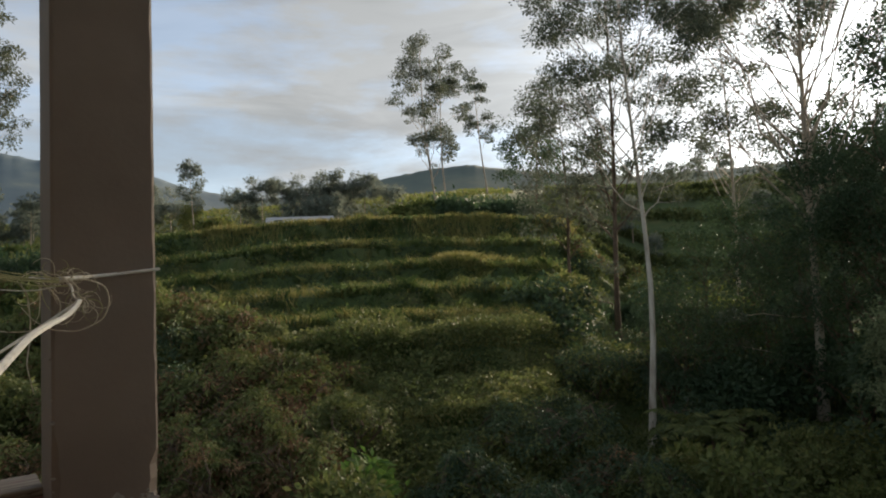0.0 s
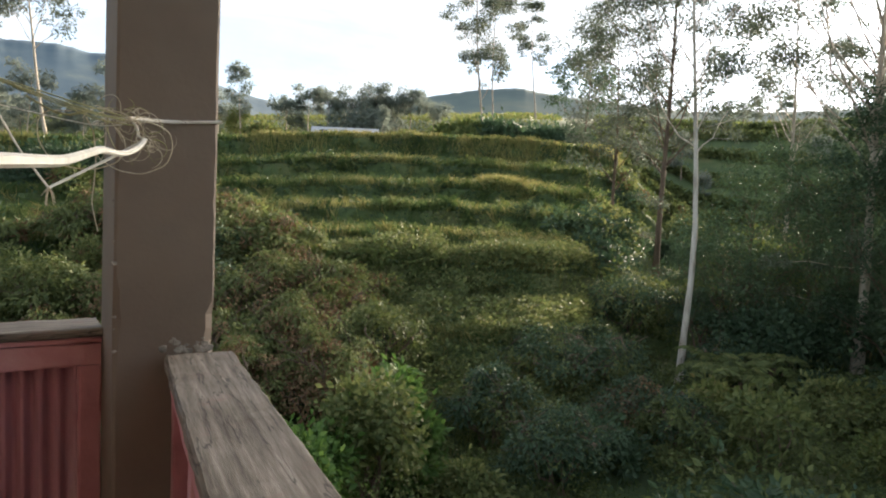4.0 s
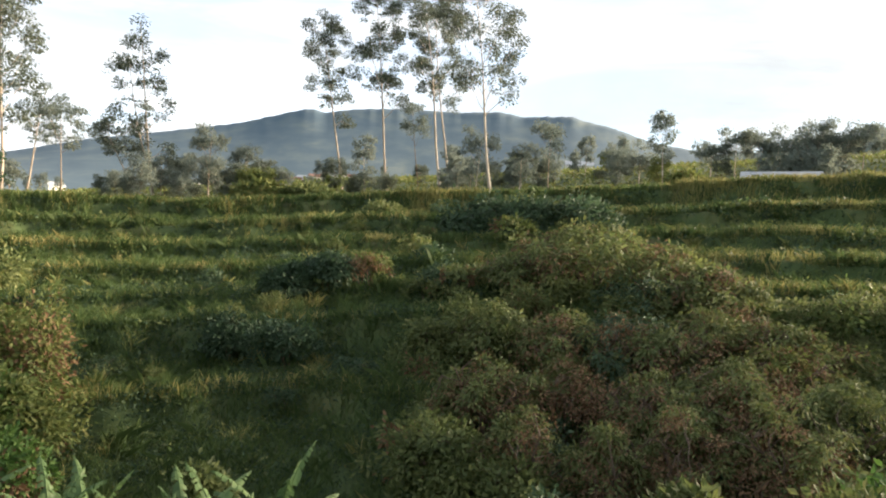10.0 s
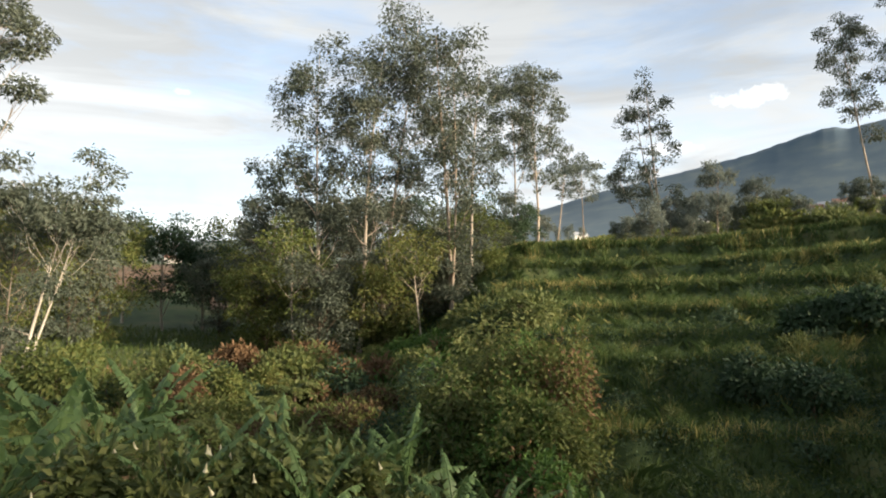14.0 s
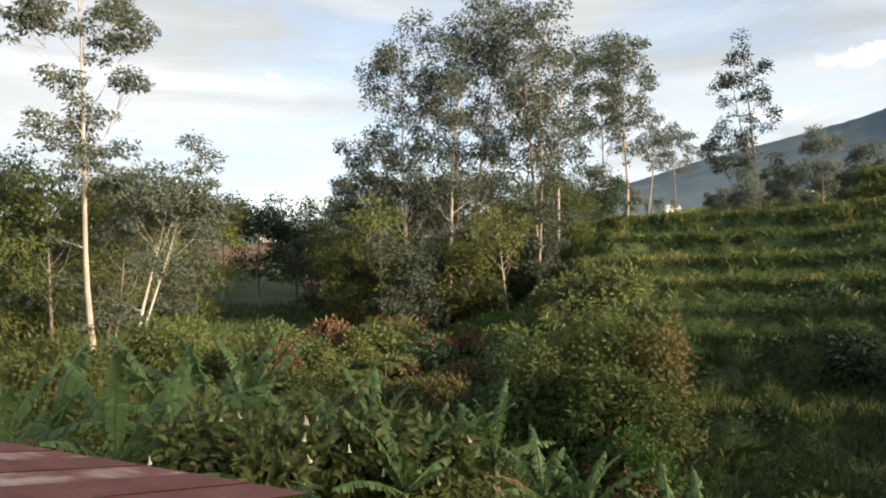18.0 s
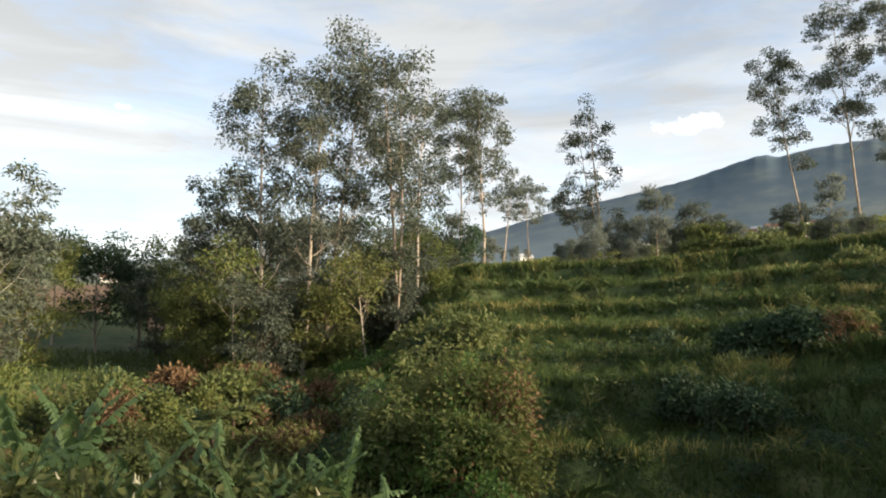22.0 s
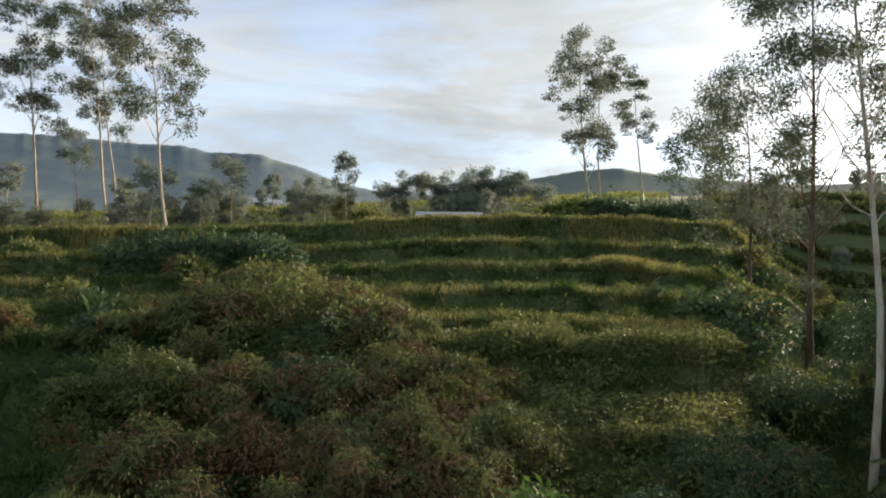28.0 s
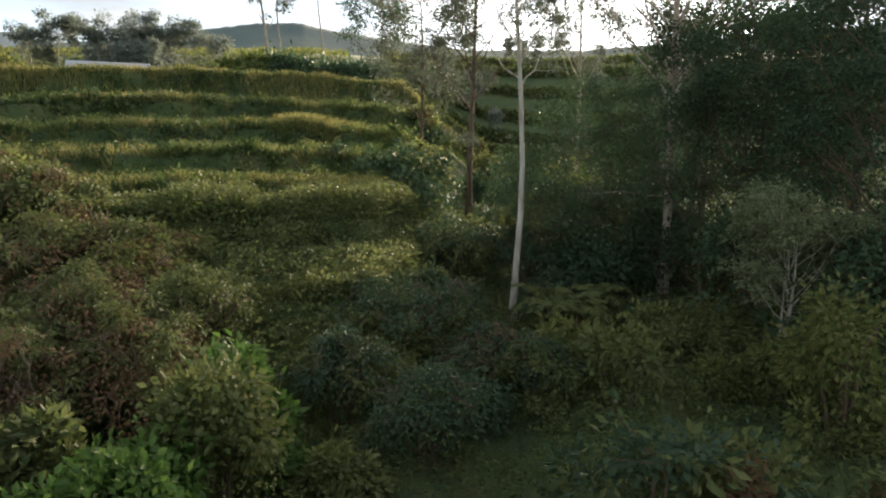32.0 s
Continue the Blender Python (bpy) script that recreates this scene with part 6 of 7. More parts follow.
tall_tree((-78.2, 46.7, -6.76), 7.8, 4, 319, "leafy understorey tree in the grove", lean=(-0.0, -0.0), bare=0.06, n_limb=16, n_leaf=85, leaf=0.34, puff=1.15, r0=0.14, mat=M_EUC, bark=M_BARK_DK, profile=0.4, low=12, group="understorey of the grove")
tall_tree((-58.5, 40.5, -7.00), 8.1, 3.4, 320, "leafy understorey tree in the grove", lean=(-0.0, -0.0), bare=0.06, n_limb=16, n_leaf=85, leaf=0.34, puff=1.15, r0=0.14, mat=M_OLIVE, bark=M_BARK_DK, profile=0.4, low=12, group="understorey of the grove")
tall_tree((-52.4, 42.2, -6.84), 6.8, 3.2, 321, "leafy understorey tree in the grove", lean=(0.0, 0.0), bare=0.06, n_limb=16, n_leaf=85, leaf=0.34, puff=1.15, r0=0.14, mat=M_EUC, bark=M_BARK_DK, profile=0.4, low=12, group="understorey of the grove")
tall_tree((-50.1, 48.1, -6.44), 6.4, 3.2, 322, "leafy understorey tree in the grove", lean=(0.0, 0.0), bare=0.06, n_limb=16, n_leaf=85, leaf=0.34, puff=1.15, r0=0.14, mat=M_OLIVE, bark=M_BARK_DK, profile=0.4, low=12, group="understorey of the grove")
tall_tree((-48.9, 54.9, -4.66), 5.6, 3.2, 323, "leafy understorey tree in the grove", lean=(0.1, 0.0), bare=0.06, n_limb=16, n_leaf=85, leaf=0.34, puff=1.15, r0=0.14, mat=M_EUC, bark=M_BARK_DK, profile=0.4, low=12, group="understorey of the grove")
tall_tree((-51.4, 63.4, -3.37), 5.6, 3.4, 324, "leafy understorey tree in the grove", lean=(0.1, 0.1), bare=0.06, n_limb=16, n_leaf=85, leaf=0.34, puff=1.15, r0=0.14, mat=M_OLIVE, bark=M_BARK_DK, profile=0.4, low=12, group="understorey of the grove")
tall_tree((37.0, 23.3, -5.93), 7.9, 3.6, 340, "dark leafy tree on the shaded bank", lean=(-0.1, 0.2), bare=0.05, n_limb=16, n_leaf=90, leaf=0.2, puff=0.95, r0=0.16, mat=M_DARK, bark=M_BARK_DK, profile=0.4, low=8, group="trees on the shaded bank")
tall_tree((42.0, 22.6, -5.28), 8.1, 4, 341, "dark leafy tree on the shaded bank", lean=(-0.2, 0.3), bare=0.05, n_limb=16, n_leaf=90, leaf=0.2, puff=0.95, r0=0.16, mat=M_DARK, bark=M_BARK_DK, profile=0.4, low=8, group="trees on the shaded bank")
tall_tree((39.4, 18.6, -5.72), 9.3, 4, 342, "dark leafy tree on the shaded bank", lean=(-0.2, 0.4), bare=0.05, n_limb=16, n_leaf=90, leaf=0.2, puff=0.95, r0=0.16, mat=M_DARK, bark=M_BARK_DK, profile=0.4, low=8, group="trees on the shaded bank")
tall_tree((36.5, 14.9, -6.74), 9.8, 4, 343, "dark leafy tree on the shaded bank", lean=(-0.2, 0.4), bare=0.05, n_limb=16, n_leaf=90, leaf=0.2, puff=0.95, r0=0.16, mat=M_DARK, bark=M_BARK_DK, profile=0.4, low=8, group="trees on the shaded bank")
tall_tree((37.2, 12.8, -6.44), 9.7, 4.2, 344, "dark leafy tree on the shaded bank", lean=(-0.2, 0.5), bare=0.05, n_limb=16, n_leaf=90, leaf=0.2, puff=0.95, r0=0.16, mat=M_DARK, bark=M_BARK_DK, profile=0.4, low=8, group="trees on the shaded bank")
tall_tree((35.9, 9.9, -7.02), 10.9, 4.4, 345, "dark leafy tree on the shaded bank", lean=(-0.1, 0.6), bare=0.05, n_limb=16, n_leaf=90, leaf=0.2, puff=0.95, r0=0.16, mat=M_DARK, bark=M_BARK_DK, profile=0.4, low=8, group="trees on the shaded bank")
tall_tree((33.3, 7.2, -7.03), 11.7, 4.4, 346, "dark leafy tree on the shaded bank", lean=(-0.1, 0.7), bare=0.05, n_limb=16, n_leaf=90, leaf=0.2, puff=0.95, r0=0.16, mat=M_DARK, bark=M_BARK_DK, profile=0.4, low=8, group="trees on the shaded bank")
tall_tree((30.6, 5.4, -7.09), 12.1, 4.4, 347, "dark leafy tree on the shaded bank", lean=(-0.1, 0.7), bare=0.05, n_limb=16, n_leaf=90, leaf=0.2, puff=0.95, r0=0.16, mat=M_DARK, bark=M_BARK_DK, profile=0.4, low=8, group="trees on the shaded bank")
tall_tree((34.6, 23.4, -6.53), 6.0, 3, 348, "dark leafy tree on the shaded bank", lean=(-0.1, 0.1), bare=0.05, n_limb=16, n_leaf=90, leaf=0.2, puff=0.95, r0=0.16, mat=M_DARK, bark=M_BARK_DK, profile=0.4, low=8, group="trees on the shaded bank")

for i, (th, r, h_, w_, mt) in enumerate(((-78.5, 46, 21.0, 5.5, M_EUC), (-83.0, 44, 22.0, 5.5, M_EUC), (-88.0, 46, 21.0, 5.5, M_EUC), (-75.5, 60, 23.0, 5.0, M_EUC), (-80.5, 56, 24.0, 5.5, M_OLIVE), (-69.5, 62, 15.0, 5.0, M_EUC), (-93.0, 45, 20.0, 5.5, M_EUC))):
    a = radians(th)
    px, py = EYE_XY[0] - r * math.sin(a), EYE_XY[1] + r * math.cos(a)
    tall_tree((px, py, float(ground_z(px, py))), h_, w_, 350 + i, "tall leafy tree standing dark against the low sun", bare=0.22, n_limb=22, n_leaf=80, leaf=0.25, puff=1.1, r0=0.26, mat=mt, bark=M_BARK_DK, low=8, group="trees on the shaded bank")

bush((-8.2, 44.8, -1.40), 4.0, 2.3, 200, "dense dark green shrub on the terraces", M_DARK, leaf=0.18, n=4500)
bush((-10.7, 43.5, -2.67), 3.7, 2.7, 201, "dense dark green shrub on the terraces", M_DARK, leaf=0.18, n=4500)
bush((-11.4, 35.8, -3.94), 3.0, 1.6, 202, "dense dark green shrub on the terraces", M_DARK, leaf=0.15, n=4500)
bush((-8.2, 34.0, -4.39), 3.5, 2.3, 203, "dense dark green shrub on the terraces", M_DARK, leaf=0.14, n=4500)
bush((2.0, 70.1, 3.83), 8.7, 3.4, 204, "dense dark green shrub on the terraces", M_DARK, leaf=0.29, n=4500)
bush((11.0, 67.2, 4.29), 8.0, 2.4, 205, "dense dark green shrub on the terraces", M_DARK, leaf=0.28, n=4500)
bush((6.8, 67.8, 3.70), 5.6, 2.7, 206, "dense dark green shrub on the terraces", M_DARK, leaf=0.28, n=4500)
bush((-2.0, 54.5, -0.16), 3.4, 1.3, 207, "dense dark green shrub on the terraces", M_DARK, leaf=0.22, n=4500)
bush((-9.0, 82.5, 4.06), 5.7, 1.7, 208, "leafy green shrub on the slope", M_BUSH, leaf=0.30, n=4500)
bush((0.4, 36.4, -2.99), 3.4, 2.3, 209, "leafy green shrub on the slope", M_BUSH, leaf=0.15, n=4500)
bush((-1.6, 35.5, -4.04), 2.9, 2.3, 210, "leafy green shrub on the slope", M_BUSH, leaf=0.14, n=4500)
bush((15.4, 31.8, -3.28), 4.8, 1.6, 211, "leafy green shrub on the slope", M_BUSH, leaf=0.14, n=4500)
bush((7.7, 24.2, -6.51), 2.7, 3.4, 212, "leafy green shrub on the slope", M_BUSH, leaf=0.12, n=6000, mat2=M_BROWN)
for i, (th, r, w_, top_, mt, mt2) in enumerate(((32.9, 27.0, 3.3, -1.1, M_OLIVE, M_BROWN), (35.6, 28.0, 4.2, -0.5, M_OLIVE, M_BRIGHT), (39.2, 28.0, 4.0, -0.6, M_BUSH, M_OLIVE), (33.6, 24.6, 3.2, -3.0, M_OLIVE, M_BUSH), (36.8, 25.0, 3.6, -2.2, M_OLIVE, M_BRIGHT), (42.0, 27.0, 3.8, -1.6, M_BUSH, M_BRIGHT), (35.0, 22.6, 2.8, -4.2, M_BRIGHT, M_BROWN))):
    a = radians(th)
    px, py = EYE_XY[0] - r * math.sin(a), EYE_XY[1] + r * math.cos(a)
    gz = float(ground_z(px, py))
    bush((px, py, gz), w_, top_ - gz, 230 + 3 * i, "tall olive and brown thicket shrub with small leaves", mt, leaf=0.12, n=8000, mat2=mt2, lobes=18, ragged=0.75, group="thicket shrubs on the spur")
bush((-26.1, 38.7, -3.84), 5.1, 4.2, 214, "leafy green shrub on the slope", M_BUSH, leaf=0.19, n=4500)
bush((-18.6, 23.0, -6.99), 3.8, 4.1, 215, "olive green shrub with small leaves", M_OLIVE, leaf=0.11, n=8000)
bush((-40.9, 30.8, -6.86), 6.4, 3.0, 216, "leafy green shrub on the slope", M_BUSH, leaf=0.21, n=4500)
bush((-34.6, 30.8, -6.82), 5.1, 2.4, 217, "half-withered brown shrub among green ones", M_BROWN, leaf=0.19, n=4500, mat2=M_OLIVE)
bush((-34.8, 21.9, -7.01), 4.2, 3.2, 218, "olive green shrub with a few withered twigs", M_OLIVE, leaf=0.17, n=4500, mat2=M_BUSH)
bush((-40.0, 15.3, -6.71), 7.7, 4.4, 219, "olive green shrub with small leaves", M_OLIVE, leaf=0.18, n=6346)
bush((-36.1, 19.4, -6.93), 5.6, 4.0, 220, "leafy green shrub on the slope", M_BUSH, leaf=0.17, n=4703)
bush((-21.3, 23.2, -6.76), 3.8, 2.8, 221, "dense dark green shrub on the terraces", M_DARK, leaf=0.13, n=4500)
bush((-35.4, 9.1, -6.60), 5.6, 4.6, 222, "olive green shrub with small leaves", M_OLIVE, leaf=0.15, n=6547)
bush((-36.8, 26.2, -6.98), 3.7, 2.7, 223, "olive green shrub with a few withered twigs", M_OLIVE, leaf=0.18, n=4500)
bush((-47.9, 31.1, -7.09), 4.3, 3.2, 224, "half-withered brown shrub among green ones", M_BROWN, leaf=0.24, n=4500)
bush((-35.7, 34.2, -6.71), 5.1, 2.0, 225, "half-withered brown shrub among green ones", M_BROWN, leaf=0.20, n=4500)
bush((-34.1, 19.1, -6.84), 3.2, 3.2, 226, "half-withered brown shrub among green ones", M_BROWN, leaf=0.16, n=4500)
bush((-46.1, 37.3, -6.79), 4.5, 2.3, 227, "half-withered brown shrub among green ones", M_BROWN, leaf=0.24, n=4500)
bush((-32.4, 34.8, -6.22), 3.6, 1.8, 228, "half-withered brown shrub among green ones", M_BROWN, leaf=0.19, n=4500)
bush((-6.4, 18.9, -7.07), 2.0, 2.9, 229, "leafy green shrub on the slope", M_BUSH, leaf=0.12, n=6000)
bush((-0.3, 23.0, -6.91), 3.7, 2.9, 230, "leafy green shrub on the slope", M_BUSH, leaf=0.12, n=8000)
bush((1.4, 21.0, -7.02), 3.7, 2.6, 231, "leafy green shrub on the slope", M_BUSH, leaf=0.12, n=8000)
bush((3.4, 14.6, -7.01), 2.4, 3.2, 232, "bright green broad-leaved shrub below the house", M_BRIGHT, leaf=0.13, n=5000, wide=0.6)
bush((5.8, 14.3, -7.13), 3.1, 3.7, 233, "bright green broad-leaved shrub below the house", M_BRIGHT, leaf=0.13, n=5500, wide=0.6)
bush((8.6, 15.7, -7.02), 2.9, 4.2, 234, "leafy green shrub on the slope", M_BUSH, leaf=0.13, n=7000, wide=0.6)
bush((2.4, 17.8, -7.07), 2.4, 2.7, 235, "dense dark green shrub on the terraces", M_DARK, leaf=0.12, n=6000)
bush((10.0, 17.6, -7.06), 3.3, 3.4, 236, "bright green broad-leaved shrub below the house", M_BRIGHT, leaf=0.20, n=6000, wide=0.65)
bush((6.3, 15.0, -7.07), 3.0, 3.4, 237, "bright green broad-leaved shrub below the house", M_BRIGHT, leaf=0.13, n=6500, wide=0.6)
bush((5.7, 18.4, -6.94), 3.1, 2.6, 238, "leafy green shrub on the slope", M_BUSH, leaf=0.17, n=5000, wide=0.6)
bush((4.5, 14.6, -7.00), 2.2, 3.0, 239, "bright green broad-leaved shrub below the house", M_BRIGHT, leaf=0.13, n=6000)
bush((21.5, 31.6, -1.71), 7.6, 0.8, 240, "leafy green shrub on the slope", M_BUSH, leaf=0.15, n=4500)
bush((18.5, 34.6, -1.45), 6.3, 0.8, 241, "olive green shrub with small leaves", M_OLIVE, leaf=0.16, n=4500)
bush((11.7, 26.9, -5.84), 3.8, 3.4, 242, "half-withered brown shrub among green ones", M_BROWN, leaf=0.13, n=7000, mat2=M_BUSH)
bush((9.8, 27.6, -5.87), 4.6, 2.8, 243, "olive green shrub with small leaves", M_OLIVE, leaf=0.13, n=7000)
bush((11.6, 23.6, -5.71), 2.7, 1.5, 244, "half-withered brown shrub among green ones", M_BROWN, leaf=0.12, n=4000, mat2=M_OLIVE)
bush((11.1, 14.4, -7.11), 2.0, 1.6, 245, "leafy green shrub on the slope", M_BUSH, leaf=0.12, n=4000)
bush((15.9, 15.3, -7.06), 3.4, 1.9, 246, "dense dark green shrub on the terraces", M_DARK, leaf=0.13, n=7000)
bush((34.3, 20.0, -6.81), 6.4, 4.1, 247, "dense dark green shrub on the terraces", M_DARK, leaf=0.20, n=7000)
bush((39.6, 18.0, -5.61), 7.1, 4.2, 248, "dense dark green shrub on the terraces", M_DARK, leaf=0.20, n=7000)
bush((43.9, 27.5, -4.66), 7.8, 6.1, 249, "olive green shrub with small leaves", M_OLIVE, leaf=0.24, n=6000)
bush((33.4, 11.5, -7.03), 6.2, 7.3, 250, "dense dark green shrub on the terraces", M_DARK, leaf=0.18, n=7000)
bush((28.4, 6.2, -6.96), 5.1, 6.5, 251, "dense dark green shrub on the terraces", M_DARK, leaf=0.16, n=7000)
bush((50.2, 26.2, -3.97), 8.5, 5.2, 252, "dense dark green shrub on the terraces", M_DARK, leaf=0.24, n=6000)
bush((22.4, 5.7, -7.10), 3.1, 5.4, 253, "olive green shrub with small leaves", M_OLIVE, leaf=0.13, n=5000)
bush((28.5, 13.4, -7.04), 4.2, 2.1, 254, "leafy green shrub on the slope", M_BUSH, leaf=0.14, n=5000)
bush((14.2, 5.9, -7.09), 0.9, 2.5, 255, "half-withered brown shrub among green ones", M_BROWN, leaf=0.10, n=2500)
bush((53.3, 112.5, 14.53), 12.9, 4.5, 256, "clump of bushes paled for haze above the terraces", M_EUC_HAZE, leaf=0.45, n=4000)
bush((61.7, 81.7, 10.57), 12.0, 3.9, 257, "dense dark green shrub on the terraces", M_DARK, leaf=0.42, n=6000)
bush((64.2, 73.1, 9.88), 10.7, 3.7, 258, "dense dark green shrub on the terraces", M_DARK, leaf=0.42, n=6000)
bush((56.1, 83.2, 10.57), 8.3, 4.1, 259, "olive green shrub with small leaves", M_OLIVE, leaf=0.42, n=5000)
bush((-22.1, 99.1, 5.98), 8.5, 2.9, 260, "leafy green shrub on the slope", M_BUSH, leaf=0.42, n=4000)
bush((-29.6, 102.3, 5.78), 10.4, 3.6, 261, "olive green shrub with small leaves", M_OLIVE, leaf=0.42, n=4000)
bush((30.6, 96.7, 9.88), 7.1, 2.8, 262, "olive green shrub with small leaves", M_OLIVE, leaf=0.42, n=3000)
scrub_tree((8.1, 42.5, -1.74), 11.4, 5.3, 263, "rambling scrub tree with drooping green leaf clusters", M_BUSH, M_BROWN, leaf=0.2, tips=230, dead=0.25)
scrub_tree((11.6, 39.6, -1.60), 7.2, 3.7, 264, "rambling scrub tree with drooping green leaf clusters", M_BUSH, M_BROWN, leaf=0.19, tips=150, dead=0.35)
scrub_tree((4.7, 44.1, -1.28), 6.7, 3.0, 265, "rambling scrub tree with drooping green leaf clusters", M_BUSH, M_BROWN, leaf=0.2, tips=140, dead=0.2)
scrub_tree((2.0, 34.3, -3.88), 5.1, 3.1, 266, "rambling scrub tree with drooping green leaf clusters", M_BUSH, M_OLIVE, leaf=0.15, tips=150, dead=0.3)
scrub_tree((12.1, 32.0, -3.54), 6.2, 3.5, 267, "rambling scrub tree with drooping green leaf clusters", M_BUSH, M_BROWN, leaf=0.15, tips=160, dead=0.3)
scrub_tree((7.6, 32.4, -3.79), 6.8, 3.0, 268, "rambling scrub tree with drooping green leaf clusters", M_DARK, M_BROWN, leaf=0.15, tips=180, dead=0.35)
scrub_tree((1.5, 27.3, -5.67), 4.3, 3.4, 269, "half-dead scrub tree with brown twigs and green tufts", M_BUSH, M_BROWN, leaf=0.12, tips=190, dead=0.5)
scrub_tree((4.6, 27.9, -5.98), 4.4, 3.6, 270, "half-dead scrub tree with brown twigs and green tufts", M_BUSH, M_BROWN, leaf=0.12, tips=170, dead=0.8)
scrub_tree((7.0, 26.4, -5.86), 4.9, 3.3, 271, "half-dead scrub tree with brown twigs and green tufts", M_BUSH, M_BROWN, leaf=0.12, tips=190, dead=0.55)
scrub_tree((10.2, 26.3, -5.71), 4.7, 4.0, 272, "half-dead scrub tree with brown twigs and green tufts", M_BUSH, M_BROWN, leaf=0.12, tips=180, dead=0.45)
scrub_tree((14.8, 30.8, -3.33), 5.4, 2.4, 273, "rambling scrub tree with drooping green leaf clusters", M_OLIVE, M_BROWN, leaf=0.15, tips=130, dead=0.3)
scrub_tree((-5.9, 45.0, -1.10), 3.3, 2.3, 274, "small tan tree with withering leaves", M_OLIVE, M_BROWN, leaf=0.16, tips=60, dead=0.6)
scrub_tree((2.1, 22.2, -7.10), 3.3, 3.9, 275, "half-dead scrub tree with brown twigs and green tufts", M_BUSH, M_BROWN, leaf=0.1, tips=150, dead=0.5)
scrub_tree((4.7, 21.8, -7.11), 3.3, 3.7, 276, "half-dead scrub tree with brown twigs and green tufts", M_BUSH, M_BROWN, leaf=0.1, tips=150, dead=0.6)
scrub_tree((7.2, 22.1, -7.08), 3.4, 4.2, 277, "half-dead scrub tree with brown twigs and green tufts", M_BUSH, M_BROWN, leaf=0.1, tips=150, dead=0.55)
scrub_tree((10.0, 22.0, -6.65), 3.8, 4.1, 278, "half-dead scrub tree with brown twigs and green tufts", M_BUSH, M_BROWN, leaf=0.11, tips=150, dead=0.4)
scrub_tree((12.8, 23.9, -5.70), 4.3, 3.8, 279, "rambling scrub tree with drooping green leaf clusters", M_BUSH, M_OLIVE, leaf=0.12, tips=150, dead=0.4)
scrub_tree((8.6, 30.1, -4.35), 4.9, 3.4, 280, "rambling scrub tree with drooping green leaf clusters", M_BUSH, M_BROWN, leaf=0.14, tips=150, dead=0.4)
scrub_tree((4.7, 32.0, -3.77), 5.1, 2.9, 281, "rambling scrub tree with drooping green leaf clusters", M_BUSH, M_BROWN, leaf=0.14, tips=150, dead=0.4)
scrub_tree((12.9, 28.4, -3.66), 4.9, 2.0, 282, "rambling scrub tree with drooping green leaf clusters", M_OLIVE, M_BROWN, leaf=0.14, tips=140, dead=0.4)
scrub_tree((12.9, 37.1, -1.58), 6.2, 2.9, 283, "rambling scrub tree with drooping green leaf clusters", M_BUSH, M_BROWN, leaf=0.18, tips=150, dead=0.3)
scrub_tree((-0.1, 28.4, -5.88), 3.3, 1.6, 284, "rambling scrub tree with drooping green leaf clusters", M_BUSH, M_OLIVE, leaf=0.12, tips=110, dead=0.3)
scrub_tree((31.5, 27.8, -4.91), 8.5, 2.9, 285, "dense dark scrub tree in the hollow", M_DARK, M_BUSH, leaf=0.17, tips=230, dead=0.5)
scrub_tree((23.9, 22.8, -6.84), 6.1, 3.4, 286, "dense dark scrub tree in the hollow", M_DARK, M_BUSH, leaf=0.14, tips=200, dead=0.5)
scrub_tree((29.9, 19.6, -7.08), 4.5, 2.8, 287, "dense dark scrub tree in the hollow", M_DARK, M_BUSH, leaf=0.15, tips=130, dead=0.4)
scrub_tree((20.0, 21.1, -6.54), 6.0, 3.4, 288, "dense dark scrub tree in the hollow", M_DARK, M_BUSH, leaf=0.12, tips=200, dead=0.4)
scrub_tree((34.1, 24.2, -6.55), 4.9, 4.4, 289, "dense dark scrub tree in the hollow", M_DARK, M_BUSH, leaf=0.13, tips=120, dead=0.4)
scrub_tree((14.5, 18.0, -7.03), 3.8, 3.4, 290, "dense dark scrub tree in the hollow", M_DARK, M_BUSH, leaf=0.12, tips=160, dead=0.4)
scrub_tree((20.2, 16.3, -7.00), 5.1, 2.5, 291, "dense dark scrub tree in the hollow", M_DARK, M_BROWN, leaf=0.11, tips=180, dead=0.3)
scrub_tree((9.6, 24.5, -5.96), 4.5, 3.6, 292, "half-dead scrub tree with brown twigs and green tufts", M_BUSH, M_BROWN, leaf=0.12, tips=170, dead=0.8)
scrub_tree((9.4, 21.3, -7.03), 3.8, 3.2, 293, "half-dead scrub tree with brown twigs and green tufts", M_BUSH, M_BROWN, leaf=0.11, tips=150, dead=0.8)
scrub_tree((14.2, 14.2, -7.05), 4.1, 2.7, 294, "dense dark scrub tree in the hollow", M_DARK, M_BUSH, leaf=0.1, tips=150, dead=0.4)
scrub_tree((19.4, 13.9, -7.03), 2.9, 3.0, 295, "dense dark scrub tree in the hollow", M_BUSH, M_DARK, leaf=0.12, tips=110, dead=0.4)


# ---- rusty bracken and the brown field beyond the grove ----
M_RUST = leaf_mat("rusty_bracken", [(0.06, 0.045, 0.022), (0.09, 0.06, 0.03), (0.125, 0.088, 0.042), (0.085, 0.095, 0.035)], 0.3, 0.6, 0.5)
